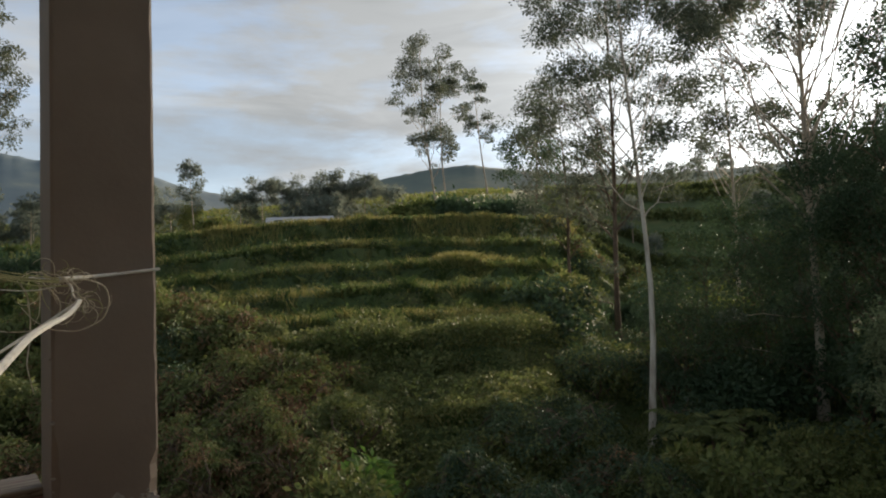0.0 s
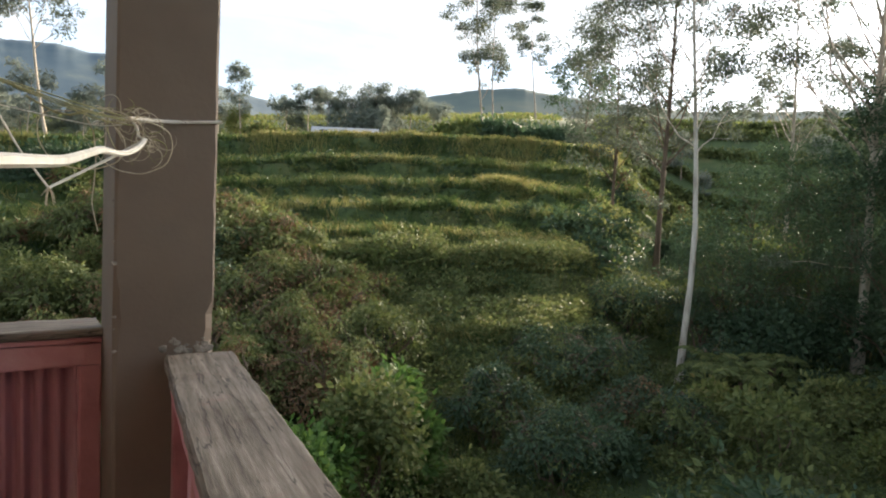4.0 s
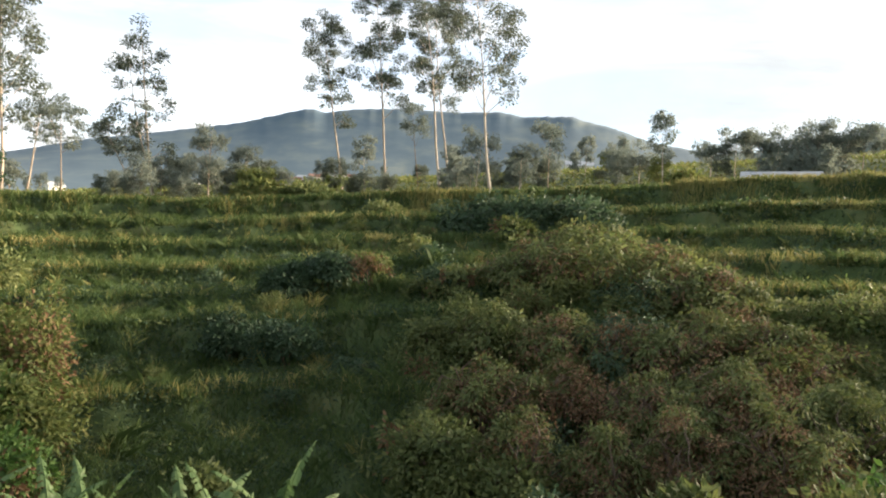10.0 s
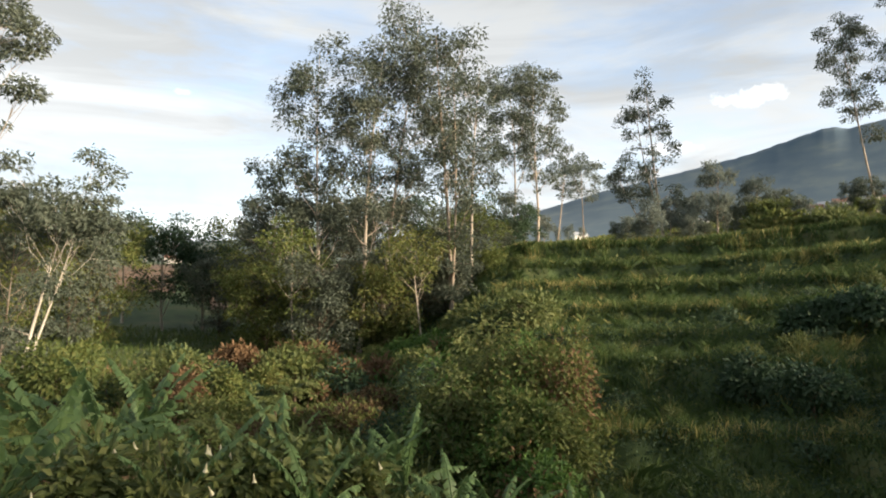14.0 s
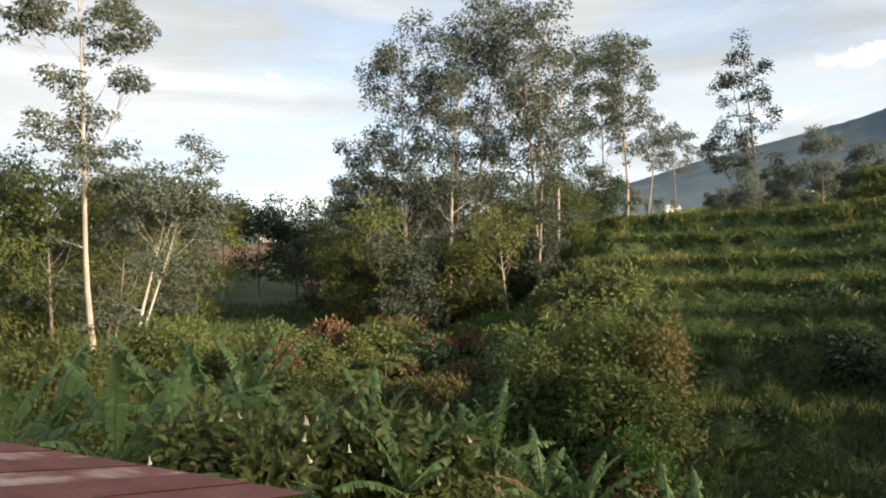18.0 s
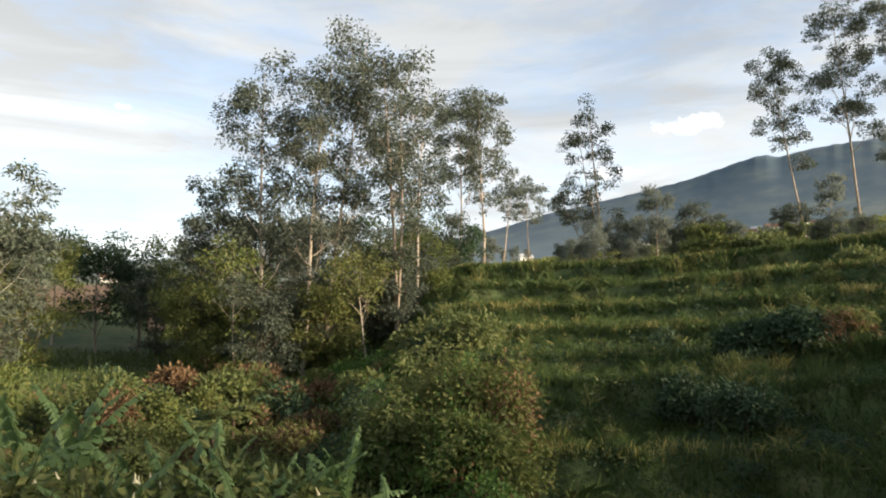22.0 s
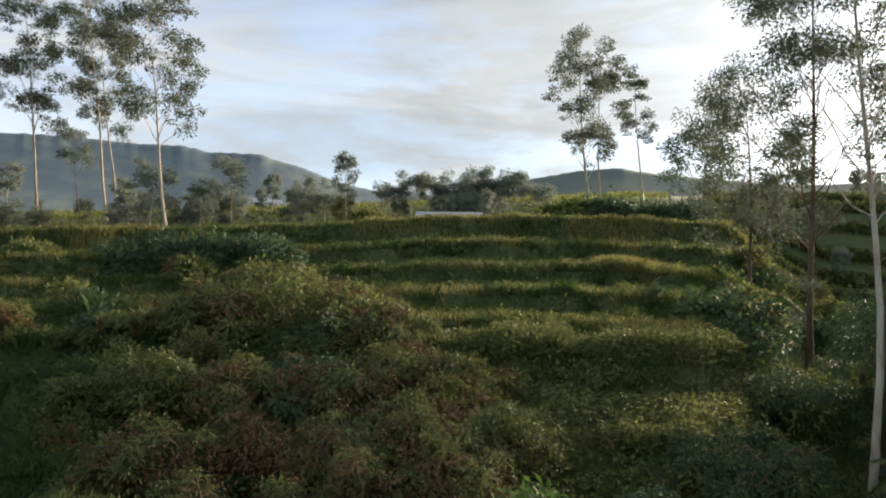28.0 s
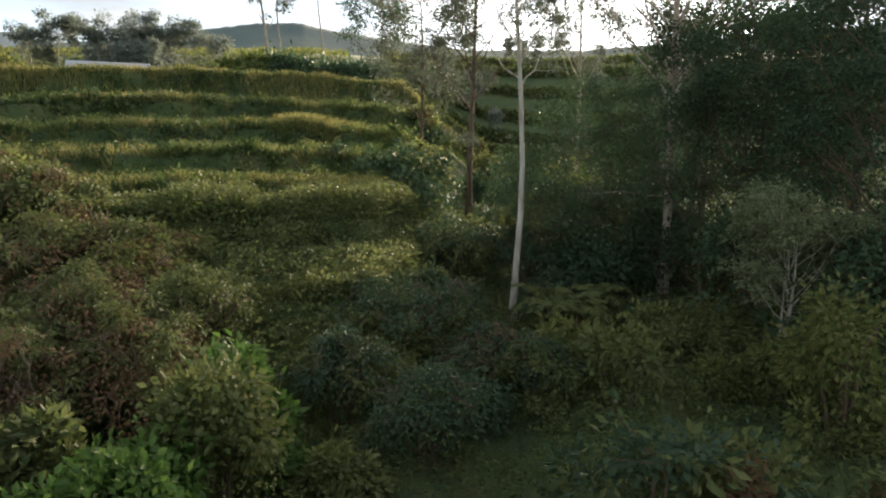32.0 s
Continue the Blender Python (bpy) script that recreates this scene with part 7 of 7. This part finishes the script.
for i, (th, r, w_, h_) in enumerate(((51.0, 34, 3.6, 1.7), (49.2, 36, 3.2, 1.5), (58.0, 33, 3.0, 1.4), (61.0, 33, 3.4, 1.6), (47.5, 40, 3.4, 1.5), (66.0, 38, 3.6, 1.8), (55.0, 44, 4.2, 1.7), (70.5, 34, 3.0, 1.8))):
    a = radians(th)
    px, py = EYE_XY[0] - r * math.sin(a), EYE_XY[1] + r * math.cos(a)
    bush((px, py, float(ground_z(px, py))), w_, h_, 600 + i, "rust-brown withered bracken on the bank below the grove", M_RUST, leaf=0.15, n=3600, name="bracken", category="bracken", group="withered bracken", mat2=M_OLIVE, lobes=14, ragged=0.8)
for i, (th, r, w_, h_) in enumerate(((44.5, 46, 4.6, 1.2), (47.5, 52, 4.8, 1.3), (42.0, 52, 5.0, 1.3), (45.0, 58, 5.4, 1.3), (50.5, 56, 4.8, 1.2), (40.0, 45, 4.2, 1.3))):
    a = radians(th)
    px, py = EYE_XY[0] - r * math.sin(a), EYE_XY[1] + r * math.cos(a)
    bush((px, py, float(ground_z(px, py))), w_, h_, 620 + i, "low bright green fern growth under the grove", M_BRIGHT, leaf=0.2, n=3600, name="fern_patch", category="fern", group="fern growth under the grove", lobes=14, ragged=0.8, stems=4)
M_FIELD = plain_mat("red_ploughed_soil", [(0.3, (0.08, 0.05, 0.032)), (0.5, (0.125, 0.078, 0.048)), (0.7, (0.16, 0.115, 0.07))], 0.25, 0.95, 0.8, 3.0, detail=9.0)
for i, (t0_, t1_, r0_, r1_) in enumerate(((54.5, 61.0, 108, 140), (63.5, 70.0, 118, 150), (48.0, 53.0, 116, 138))):
    gx, gy, gf = polar_grid(np.linspace(r0_, r1_, 22), np.linspace(t0_, t1_, 26))
    g = Geo()
    g.add(np.stack([gx, gy, ground_z(gx, gy) + 0.14 + 0.08 * np.sin(gx * 2.4 + gy * 0.8)], 1), gf)
    tagged(part("ploughed_field", g, M_FIELD, smooth=True), "bare red-brown ploughed field beyond the grove", "field", group="ploughed fields")


def fern(place, ln, seed, label, n_fronds=9, group="ferns"):
    """A fern: arching fronds from one crown, each a midrib with two rows of leaflets."""
    rng = np.random.default_rng(seed)
    t = thing("fern", label, "fern", place, 0.0, group)
    st = Geo()
    tube(st, [(0, 0, -0.3), (0.03, 0.02, 0.5), (0.0, 0.05, 1.0)], (0.12, 0.1, 0.08), 7)
    part("stem", st, M_BARK_DK, t, smooth=True)
    for i in range(n_fronds):
        gl = Geo()
        az, ang, p = i * 2.4 + rng.uniform(-0.3, 0.3), rng.uniform(0.5, 1.1), np.array((0.0, 0.05, 1.0))
        P = []
        for k in range(18):
            P.append(p.copy())
            p = p + np.array((math.cos(az) * math.cos(ang), math.sin(az) * math.cos(ang), math.sin(ang))) * ln / 18
            ang -= 0.115 * rng.uniform(0.8, 1.2)
        P = np.array(P)
        tube(gl, P, np.linspace(0.018, 0.004, 18), 4)
        side = np.array((-math.sin(az), math.cos(az), 0.0))
        s_ = np.repeat(np.linspace(0.1, 1.0, 34), 2)
        C = np.stack([np.interp(s_ * 17, np.arange(18), P[:, j]) for j in range(3)], 1)
        sg = np.tile((-1.0, 1.0), 34)[:, None]
        W = ln * 0.2 * np.sin(np.clip(s_, 0, 1) * math.pi * 0.9 + 0.25) + 0.03
        dirs = side * sg + (P[-1] - P[0]) / ln * 0.35 + np.array((0, 0, -0.35))
        leaves(gl, C, dirs, W, W * 0.3, rng, 0, np.array((0, 0, 1.0)))
        part("frond", gl, M_BUSH, t)
    return t


for i, (fx, fy, fl) in enumerate(((27.4, 18.6, 2.6), (26.2, 16.4, 2.2), (29.6, 17.2, 2.3), (-30.5, 22.5, 2.0), (-33.0, 25.5, 2.2), (-28.0, 17.5, 1.9))):
    fern((fx, fy, float(ground_z(fx, fy)) + 0.6), fl, 640 + i, "arching green fern with long drooping fronds")


def trumpet_shrub(place, h, seed):
    """A loose broad-leaved shrub with long pale flowers that hang from its twigs."""
    rng = np.random.default_rng(seed)
    t = bush(place, 2.2, h, seed, "leafy shrub with hanging pale trumpet flowers", M_BUSH, leaf=0.16, n=2600, name="trumpet_shrub", category="shrub", group="flowering shrubs below the house", wide=0.45, lobes=12)
    for k in range(9):
        a, q = rng.uniform(0, 6.28), rng.uniform(0.35, 0.55) * 2.2
        c = np.array((math.cos(a) * q, math.sin(a) * q, h * rng.uniform(0.55, 0.95)))
        d = np.array((rng.normal(0, 0.25), rng.normal(0, 0.25), -1.0))
        P = [c + d * v for v in (0.0, 0.04, 0.09, 0.13, 0.15)]
        part("flower", tube(Geo(), P, (0.008, 0.012, 0.018, 0.034, 0.046), 8), M_PETAL, t, "pale cream hanging flower" if not k else "", True)
    return t


M_PETAL = plain_mat("cream_petals", [(0.3, (0.5, 0.45, 0.27)), (0.7, (0.62, 0.57, 0.4))], 6.0, 0.6)
for i, (th, r, h_) in enumerate(((58.5, 13.5, 3.2), (56.0, 14.2, 3.0), (64.0, 13.0, 3.4), (50.5, 15.0, 3.1), (70.0, 13.6, 3.6))):
    a = radians(th)
    px, py = EYE_XY[0] - r * math.sin(a), EYE_XY[1] + r * math.cos(a)
    trumpet_shrub((px, py, float(ground_z(px, py))), h_, 660 + i)

# ---- banana plants below the house ----
for i, (bx, by, bh, bl) in enumerate(((-16.8, 5.1, 5.0, 2.86), (-13.7, 5.5, 4.2, 2.6), (-16.2, 7.3, 4.9, 2.86), (-16.8, 8.6, 5.5, 2.73), (-17.4, 9.9, 6.1, 2.6), (-15.0, 3.9, 4.6, 2.86), (-14.1, 9.7, 4.1, 2.21), (-12.9, 9.8, 3.7, 2.08), (-13.3, 11.0, 4.0, 2.08), (-11.8, 11.4, 3.6, 1.95), (-11.6, 12.4, 3.6, 1.95), (-11.5, 13.2, 3.7, 1.95), (-9.4, 12.5, 3.3, 1.82), (-8.8, 13.0, 3.3, 1.82), (-7.2, 13.5, 4.7, 1.69), (-11.8, 7.7, 3.3, 2.08), (-10.5, 9.7, 3.0, 1.95), (-6.9, 14.3, 4.0, 2.21), (-5.6, 13.9, 4.1, 2.08), (-5.3, 15.1, 4.1, 2.21), (-4.4, 14.8, 4.0, 2.08), (-3.7, 16.1, 4.2, 2.21), (-2.3, 14.8, 3.4, 1.95))):
    banana((bx, by, float(ground_z(bx, by)) - 0.05), bh, 500 + i, 7 + i % 3, bl, turn=i * 47.0)


# ---- small trees scattered over the plateau and the valley ----
rp = np.random.default_rng(77)
kinds = []
for i in range(6):
    kinds.append(tall_tree((0, 0, -60), rp.uniform(6, 9), 0.9 + 0.3 * (i % 3), 700 + i, "small slender tree among the fields above the terraces", "small_tree", bare=0.3, n_limb=8, n_leaf=22, leaf=0.48, puff=0.62, r0=0.12, mat=M_EUC_HAZE, group="small trees among the fields"))
spots = []
for t0, t1, r0_, r1_, count in ((-30, 36, 100, 280, 52), (36, 85, 100, 220, 24), (-100, -46, 95, 210, 30)):
    for i in range(count):
        spots.append((r0_ + (r1_ - r0_) * rp.uniform() ** 1.2, rp.uniform(t0, t1)))
for i, (r, th) in enumerate(spots):
    a = radians(th)
    px, py = EYE_XY[0] - r * math.sin(a), EYE_XY[1] + r * math.cos(a)
    m_ = pose(px, py, float(ground_z(px, py)) - 0.1, 0, 0, rp.uniform(0, 360))
    if i < 6:
        ob = kinds[i]
        ob.matrix_basis = m_
    else:
        ob = copy_thing(kinds[i % 6], m_)
    ob.scale = Vector((1, 1, 1)) * rp.uniform(0.5, 1.1)

# bushy trees that stand in belts along the fields
rp = np.random.default_rng(78)
belt_kinds = [tall_tree((0, 0, -60), 7.0, 2.3, 720 + i, "bushy green tree in a belt along the fields", "field_tree", bare=0.12, n_limb=13, n_leaf=45, leaf=0.4, puff=0.85, r0=0.13, mat=(M_OLIVE, M_EUC, M_EUC_HAZE, M_EUC)[i], group="trees in belts along the fields", bark=M_BARK_DK, low=5) for i in range(4)]
for i in range(42):
    th, r = (rp.uniform(5, 29), rp.uniform(97, 128)) if i < 26 else (rp.uniform(-22, 5), rp.uniform(104, 140))
    a = radians(th)
    px, py = EYE_XY[0] - r * math.sin(a), EYE_XY[1] + r * math.cos(a)
    m_ = pose(px, py, float(ground_z(px, py)) - 0.1, 0, 0, rp.uniform(0, 360))
    if i < 4:
        ob = belt_kinds[i]
        ob.matrix_basis = m_
    else:
        ob = copy_thing(belt_kinds[i % 4], m_)
    ob.scale = Vector((1, 1, rp.uniform(0.85, 1.25))) * rp.uniform(0.35, 0.85 if i < 26 else 0.65)

# ---- shrubs scattered over the slopes ----
shrub_kinds = []
for i, (mt, mt2, w_, h_) in enumerate(((M_BUSH, None, 2.6, 1.7), (M_BUSH, M_OLIVE, 3.0, 1.9), (M_DARK, None, 2.8, 1.8), (M_OLIVE, None, 2.4, 1.6), (M_BUSH, M_BROWN, 2.6, 1.7), (M_DARK, M_BUSH, 3.2, 2.2))):
    shrub_kinds.append(bush((0, 0, -50), w_, h_, 800 + i, "rounded green shrub among weeds on the slope", mt, leaf=0.11, n=1600, mat2=mt2, stems=5))
far_kinds = []
for i, (mt, mt2, w_, h_) in enumerate(((M_BUSH, None, 2.6, 1.7), (M_BUSH, M_OLIVE, 3.0, 1.9), (M_DARK, None, 2.8, 1.8), (M_OLIVE, None, 2.4, 1.6), (M_BUSH, M_BROWN, 2.6, 1.7), (M_DARK, M_BUSH, 3.2, 2.2))):
    far_kinds.append(bush((0, 0, -50), w_, h_, 850 + i, "rounded green shrub on a far terrace", mt, leaf=0.15, n=1500, mat2=mt2, stems=3))
first = [True] * 12
rp = np.random.default_rng(91)
for t0, t1, r0_, r1_, count, size in ((-45, -20, 22, 28, 16, 1.1), (-20, 4, 22, 40, 34, 1.1), (-16, 40, 46, 84, 34, 0.85), (4, 34, 28, 46, 14, 0.7), (-14, 4, 36, 56, 14, 1.2), (36, 86, 22, 60, 32, 1.25), (38, 86, 44, 82, 14, 1.6), (-45, -13, 30, 82, 30, 0.75), (-86, -48, 15, 52, 28, 1.3), (-54, -46.5, 42, 84, 16, 1.6), (-12, 10, 56, 80, 16, 1.5)):
    for _ in range(count):
        r = r0_ + (r1_ - r0_) * rp.uniform()
        a = radians(rp.uniform(t0, t1))
        px, py = EYE_XY[0] - r * math.sin(a), EYE_XY[1] + r * math.cos(a)
        k = int(rp.integers(0, 6))
        sc = size * rp.uniform(0.55, 1.25)
        m_ = pose(px, py, float(ground_z(px, py)) - 0.08, 0, 0, rp.uniform(0, 360))
        src = shrub_kinds[k]
        if r > 38:
            src, k = far_kinds[k], k + 6
        if first[k]:
            first[k] = False
            ob = src
            ob.matrix_basis = m_
        else:
            ob = copy_thing(src, m_)
        ob.scale = (sc, sc, sc * rp.uniform(0.8, 1.15))


# ---- lines and twine on the corner post ----
M_TWINE = plain_mat("raffia_twine", [(0.3, (0.42, 0.36, 0.25)), (0.6, (0.6, 0.54, 0.42)), (0.8, (0.7, 0.66, 0.56))], 20, 0.7, 0.3, 200)
M_STALK = plain_mat("green_cane", [(0.3, (0.2, 0.2, 0.08)), (0.6, (0.34, 0.33, 0.16)), (0.8, (0.45, 0.42, 0.26))], 15, 0.6, 0.3, 120)
M_CORD = plain_mat("pale_nylon_cord", [(0.3, (0.6, 0.58, 0.52)), (0.7, (0.78, 0.76, 0.7))], 30, 0.6)


def strand(pts, r0_, r1_, n=28, flat=1.0):
    """A smooth cord through a few points."""
    P = np.array(pts, float)
    k = np.concatenate([[0], np.cumsum(np.linalg.norm(np.diff(P, axis=0), axis=1))])
    s_ = np.linspace(0, k[-1], n)
    Q = np.stack([np.interp(s_, k, P[:, i]) for i in range(3)], 1)
    for _ in range(3):
        Q[1:-1] = 0.25 * Q[:-2] + 0.5 * Q[1:-1] + 0.25 * Q[2:]
    return tube(Geo(), Q, np.linspace(r0_, r1_, n), 6, 0, True)


line = thing("clothes_line", "thin pale cord strung from the post", "clothes line")
part("cord", strand(((0.555, 1.29, 1.665), (0.5, 1.26, 1.64), (0.1, 1.17, 1.695), (-0.4, 1.235, 1.9), (-1.2, 1.37, 2.235), (-1.758, 1.46, 2.47)), 0.0018, 0.0018, 60), M_CORD, line)

knot = thing("twine_knot", "frayed knot of pale raffia twine tied round the post", "twine", (0.565, 1.300, 1.685))
part("band", strand(((0.0, 0.0, 0.0), (0.06, 0.05, 0.004), (0.16, 0.137, 0.014), (0.325, 0.145, 0.030)), 0.006, 0.006, 16), M_CORD, knot, "flat white strip of twine round the post")
part("band", strand(((0.325, 0.145, 0.030), (0.330, 0.520, 0.045), (-0.062, 0.520, 0.025), (-0.060, 0.150, 0.005), (0.0, 0.0, 0.0)), 0.0045, 0.0045, 70), M_CORD, knot)
part("loop", strand(((-0.049, 0.020, -0.026), (0.002, 0.030, -0.007), (0.074, 0.050, -0.002), (0.136, 0.080, -0.026), (0.148, 0.080, -0.081), (0.126, 0.080, -0.141), (0.049, 0.080, -0.176), (-0.030, 0.070, -0.165), (-0.081, 0.060, -0.132), (-0.116, 0.030, -0.087)), 0.003, 0.0016, 50), M_TWINE, knot, "thin curled loop of cane")
part("loop", strand(((-0.070, 0.010, 0.004), (-0.012, 0.030, -0.062), (-0.002, 0.060, -0.099), (-0.029, 0.080, -0.143), (-0.094, 0.100, -0.166), (-0.166, 0.110, -0.162), (-0.218, 0.120, -0.136), (-0.250, 0.120, -0.078), (-0.251, 0.120, -0.015), (-0.226, 0.100, 0.013), (-0.161, 0.040, 0.011)), 0.0024, 0.002, 60), M_TWINE, knot)
part("stem_end", strand(((-0.116, -0.000, 0.011), (-0.167, 0.040, -0.003), (-0.208, 0.080, 0.009), (-0.247, 0.110, 0.033), (-0.280, 0.120, 0.055)), 0.004, 0.003, 40), M_STALK, knot, "stiff greenish stalk tied into the knot")
part("tail", strand(((-0.122, 0.020, -0.007), (-0.097, 0.060, -0.047), (-0.089, 0.070, -0.132), (-0.094, 0.080, -0.214), (-0.102, 0.080, -0.271), (-0.083, 0.080, -0.365)), 0.0026, 0.0018, 40), M_TWINE, knot)
part("tail", strand(((-0.070, 0.010, 0.004), (-0.064, 0.030, -0.047), (-0.067, 0.040, -0.115), (-0.082, 0.050, -0.144)), 0.002, 0.001, 20), M_TWINE, knot)
part("stem_end", strand(((0.189, 0.170, 0.070), (0.239, 0.200, 0.117), (0.278, 0.220, 0.180)), 0.004, 0.002, 12), M_STALK, knot)
part("thick_cord", strand(((0.03, -0.1, -0.075), (0.0, -0.16, -0.115), (-0.065, -0.3, -0.135), (-0.155, -0.75, -0.155), (-0.255, -1.25, -0.21), (-0.365, -1.7, -0.235), (-0.565, -2.25, -0.215), (-0.865, -3.1, -0.185), (-1.415, -4.91, -0.085)), 0.0085, 0.0085, 110), M_CORD, knot, "thick white plaited cord leading back to the house")
rk = np.random.default_rng(5)
part("link", strand(((0.0, 0.0, 0.0), (0.02, -0.03, -0.03), (0.015, -0.07, -0.06), (0.03, -0.1, -0.075)), 0.004, 0.004, 14), M_CORD, knot)
part("strap", strand(((0.03, -0.1, -0.075), (-0.08, -0.17, -0.145), (-0.235, -0.27, -0.235)), 0.005, 0.0038, 18), M_CORD, knot, "flat frayed strip of pale twine")
part("strap", strand(((-0.235, -0.27, -0.235), (-0.30, -0.25, -0.14), (-0.36, -0.23, -0.02), (-0.375, -0.2, 0.06), (-0.378, -0.2, 0.105)), 0.0032, 0.0026, 30), M_CORD, knot)
for k in range(5):
    # stiff stalks from the knot out to the knotted end of the strip
    o_ = rk.normal(0, 0.012, 3)
    part("stem_end", strand(((-0.01, -0.02, -0.01) + o_, (-0.12, -0.08, 0.0) + o_ * 1.6, (-0.25, -0.14, 0.03) + o_, (-0.372, -0.2, 0.058) + o_ * 0.3), 0.0024, 0.0016, 22), M_STALK, knot)
for q0 in ((-0.235, -0.27, -0.235), (-0.374, -0.2, 0.06)):
    for k in range(7):
        a_ = rk.uniform(0, 6.28)
        part("frayed_tip", strand((q0, np.array(q0) + np.array((math.cos(a_) * 0.012, rk.normal(0, 0.01), -0.012)), np.array(q0) + np.array((math.cos(a_) * 0.02, rk.normal(0, 0.012), math.sin(a_) * 0.02 - 0.03))), 0.0026, 0.001, 10), M_TWINE, knot)
for i in range(64):
    # short curls that leave the knot on all sides and bend back
    a, L_ = rk.uniform(0, 6.28), rk.uniform(0.015, 0.055)
    q = np.array((rk.normal(0, 0.012), rk.normal(0, 0.012), rk.normal(0, 0.012)))
    if i % 3 == 0:
        q = q + np.array((0.03, -0.1, -0.075))
    elif i % 3 == 1:
        q = q + np.array((-0.07, 0.0, -0.01)) * rk.uniform(0.3, 1.0)
    turn_, line_ = rk.choice([-1, 1]) * rk.uniform(0.5, 1.5), [q]
    for k in range(5):
        a += turn_ * rk.uniform(0.3, 1.0)
        line_.append(line_[-1] + np.array((math.cos(a), rk.normal(-0.1, 0.35), math.sin(a) - 0.15)) * L_ * 0.45)
    part("loose_end", strand(line_, rk.uniform(0.001, 0.0024), 0.0006, 16), M_TWINE if i % 4 else M_STALK, knot)

# ---- lean-to roof beside the balcony ----
M_ROOF = plain_mat("rusty_red_roofing", [(0.3, (0.06, 0.022, 0.02)), (0.5, (0.1, 0.034, 0.03)), (0.68, (0.14, 0.055, 0.045)), (0.82, (0.3, 0.25, 0.24))], 1.2, 0.55, 0.3, 40, (1, 1, 1), detail=8.0, vary=0.3)
lean_to = thing("lean_to_roof", "rusty red corrugated metal roof of a lean-to below", "roof", (-6.63, 0.64, -0.43), 25.0)
for i in range(8):
    s = part("roof_sheet", corrugated(0.0, 0.86, 0.0, 3.2, 0.076, 0.011, 6), M_ROOF, lean_to, "grey patched roof sheet" if i == 6 else "")
    s.matrix_basis = pose(1.1 - i * 0.82, 1.55 - 0.01 * (i % 2), 0.012 * (i % 2), 90 - 14, 0, 0) @ pose(0, 0, -3.2)
lw = thing("lean_to_wall", "plastered wall of the lean-to", "wall", (-6.63, 0.64, -0.43), 25.0, kind="structure")
part("wall_body", box(Geo(), -4.6, 1.7, 0.9, 1.1, -5.6, -0.35, 0.01), M_POST, lw)

# ---- shed and houses among the fields ----
M_SHED_ROOF = plain_mat("zinc_roof", [(0.3, (0.3, 0.32, 0.34)), (0.6, (0.42, 0.44, 0.46)), (0.8, (0.3, 0.22, 0.18))], 0.8, 0.5, 0.2, 10, metallic=0.2)
M_LIME = plain_mat("limewashed_wall", [(0.3, (0.55, 0.53, 0.48)), (0.7, (0.75, 0.73, 0.68))], 0.8, 0.9, 0.2, 10)
M_TILE = plain_mat("red_tile_roof", [(0.3, (0.16, 0.07, 0.05)), (0.7, (0.26, 0.13, 0.1))], 0.6, 0.8, 0.3, 8)
M_PANE = plain_mat("dark_window", [(0.3, (0.02, 0.025, 0.03)), (0.7, (0.05, 0.055, 0.06))], 1.0, 0.2)


def cottage(name, label, x, y, turn, w, d, h, rise, wall, cover, group=""):
    """A low house: walls, pitched roof with eaves, a door and windows set in its front."""
    z = float(ground_z(x, y))
    t = thing(name, label, "house", (x, y, z), turn, group)
    part("wall", box(Geo(), -w / 2, w / 2, -d / 2, d / 2, -0.6, h, 0.02), wall, t)
    g = Geo()
    e = 0.35
    for sg in (-1, 1):
        a = [(-w / 2 - e, sg * (d / 2 + e), h - 0.12), (w / 2 + e, sg * (d / 2 + e), h - 0.12), (w / 2 + e, 0, h + rise), (-w / 2 - e, 0, h + rise)]
        q = np.array(a)
        g.add(np.concatenate([q, q + np.array((0, 0, 0.1))]), [(0, 1, 2, 3), (7, 6, 5, 4), (0, 4, 5, 1), (1, 5, 6, 2), (3, 2, 6, 7), (0, 3, 7, 4)])
    part("roof", g, cover, t)
    for sx in (-1, 1):
        g = Geo()
        g.add([(sx * w / 2, -d / 2, h - 0.05), (sx * w / 2, d / 2, h - 0.05), (sx * w / 2, 0, h + rise - 0.05)], [(0, 1, 2) if sx < 0 else (0, 2, 1)])
        part("gable", g, wall, t)
    k = max(2, int(w / 2.5))
    for i in range(k):
        cx = -w / 2 + w * (i + 0.5) / k
        if i == k // 2:
            part("door", box(Geo(), cx - 0.45, cx + 0.45, -d / 2 - 0.03, -d / 2 + 0.03, 0, 2.0, 0.01), M_BARK_DK, t)
        else:
            part("window", box(Geo(), cx - 0.5, cx + 0.5, -d / 2 - 0.02, -d / 2 + 0.03, 0.9, 2.0, 0.01), M_PANE, t)
    return t


cottage("shed", "long low shed with grey metal roof behind the rim", 41.5, 92.5, -24, 9.0, 3.5, 1.6, 0.9, M_LIME, M_SHED_ROOF)
rhs = np.random.default_rng(23)
for i, (th, r) in enumerate(((21.9, 330), (23.2, 345), (14.0, 400), (13.0, 410), (12.0, 400), (11.2, 415), (10.4, 405), (9.5, 420), (15.0, 420), (-9.5, 260), (17.5, 430), (63.5, 420), (31.0, 360))):
    a = radians(th)
    cottage("house", "small white house with red roof at the mountain foot", EYE_XY[0] - r * math.sin(a), EYE_XY[1] + r * math.cos(a), th + rhs.uniform(-25, 25), rhs.uniform(7, 11), 6.0, 3.0, 1.8, M_LIME, M_TILE if i % 3 else M_SHED_ROOF, "houses at the mountain foot")
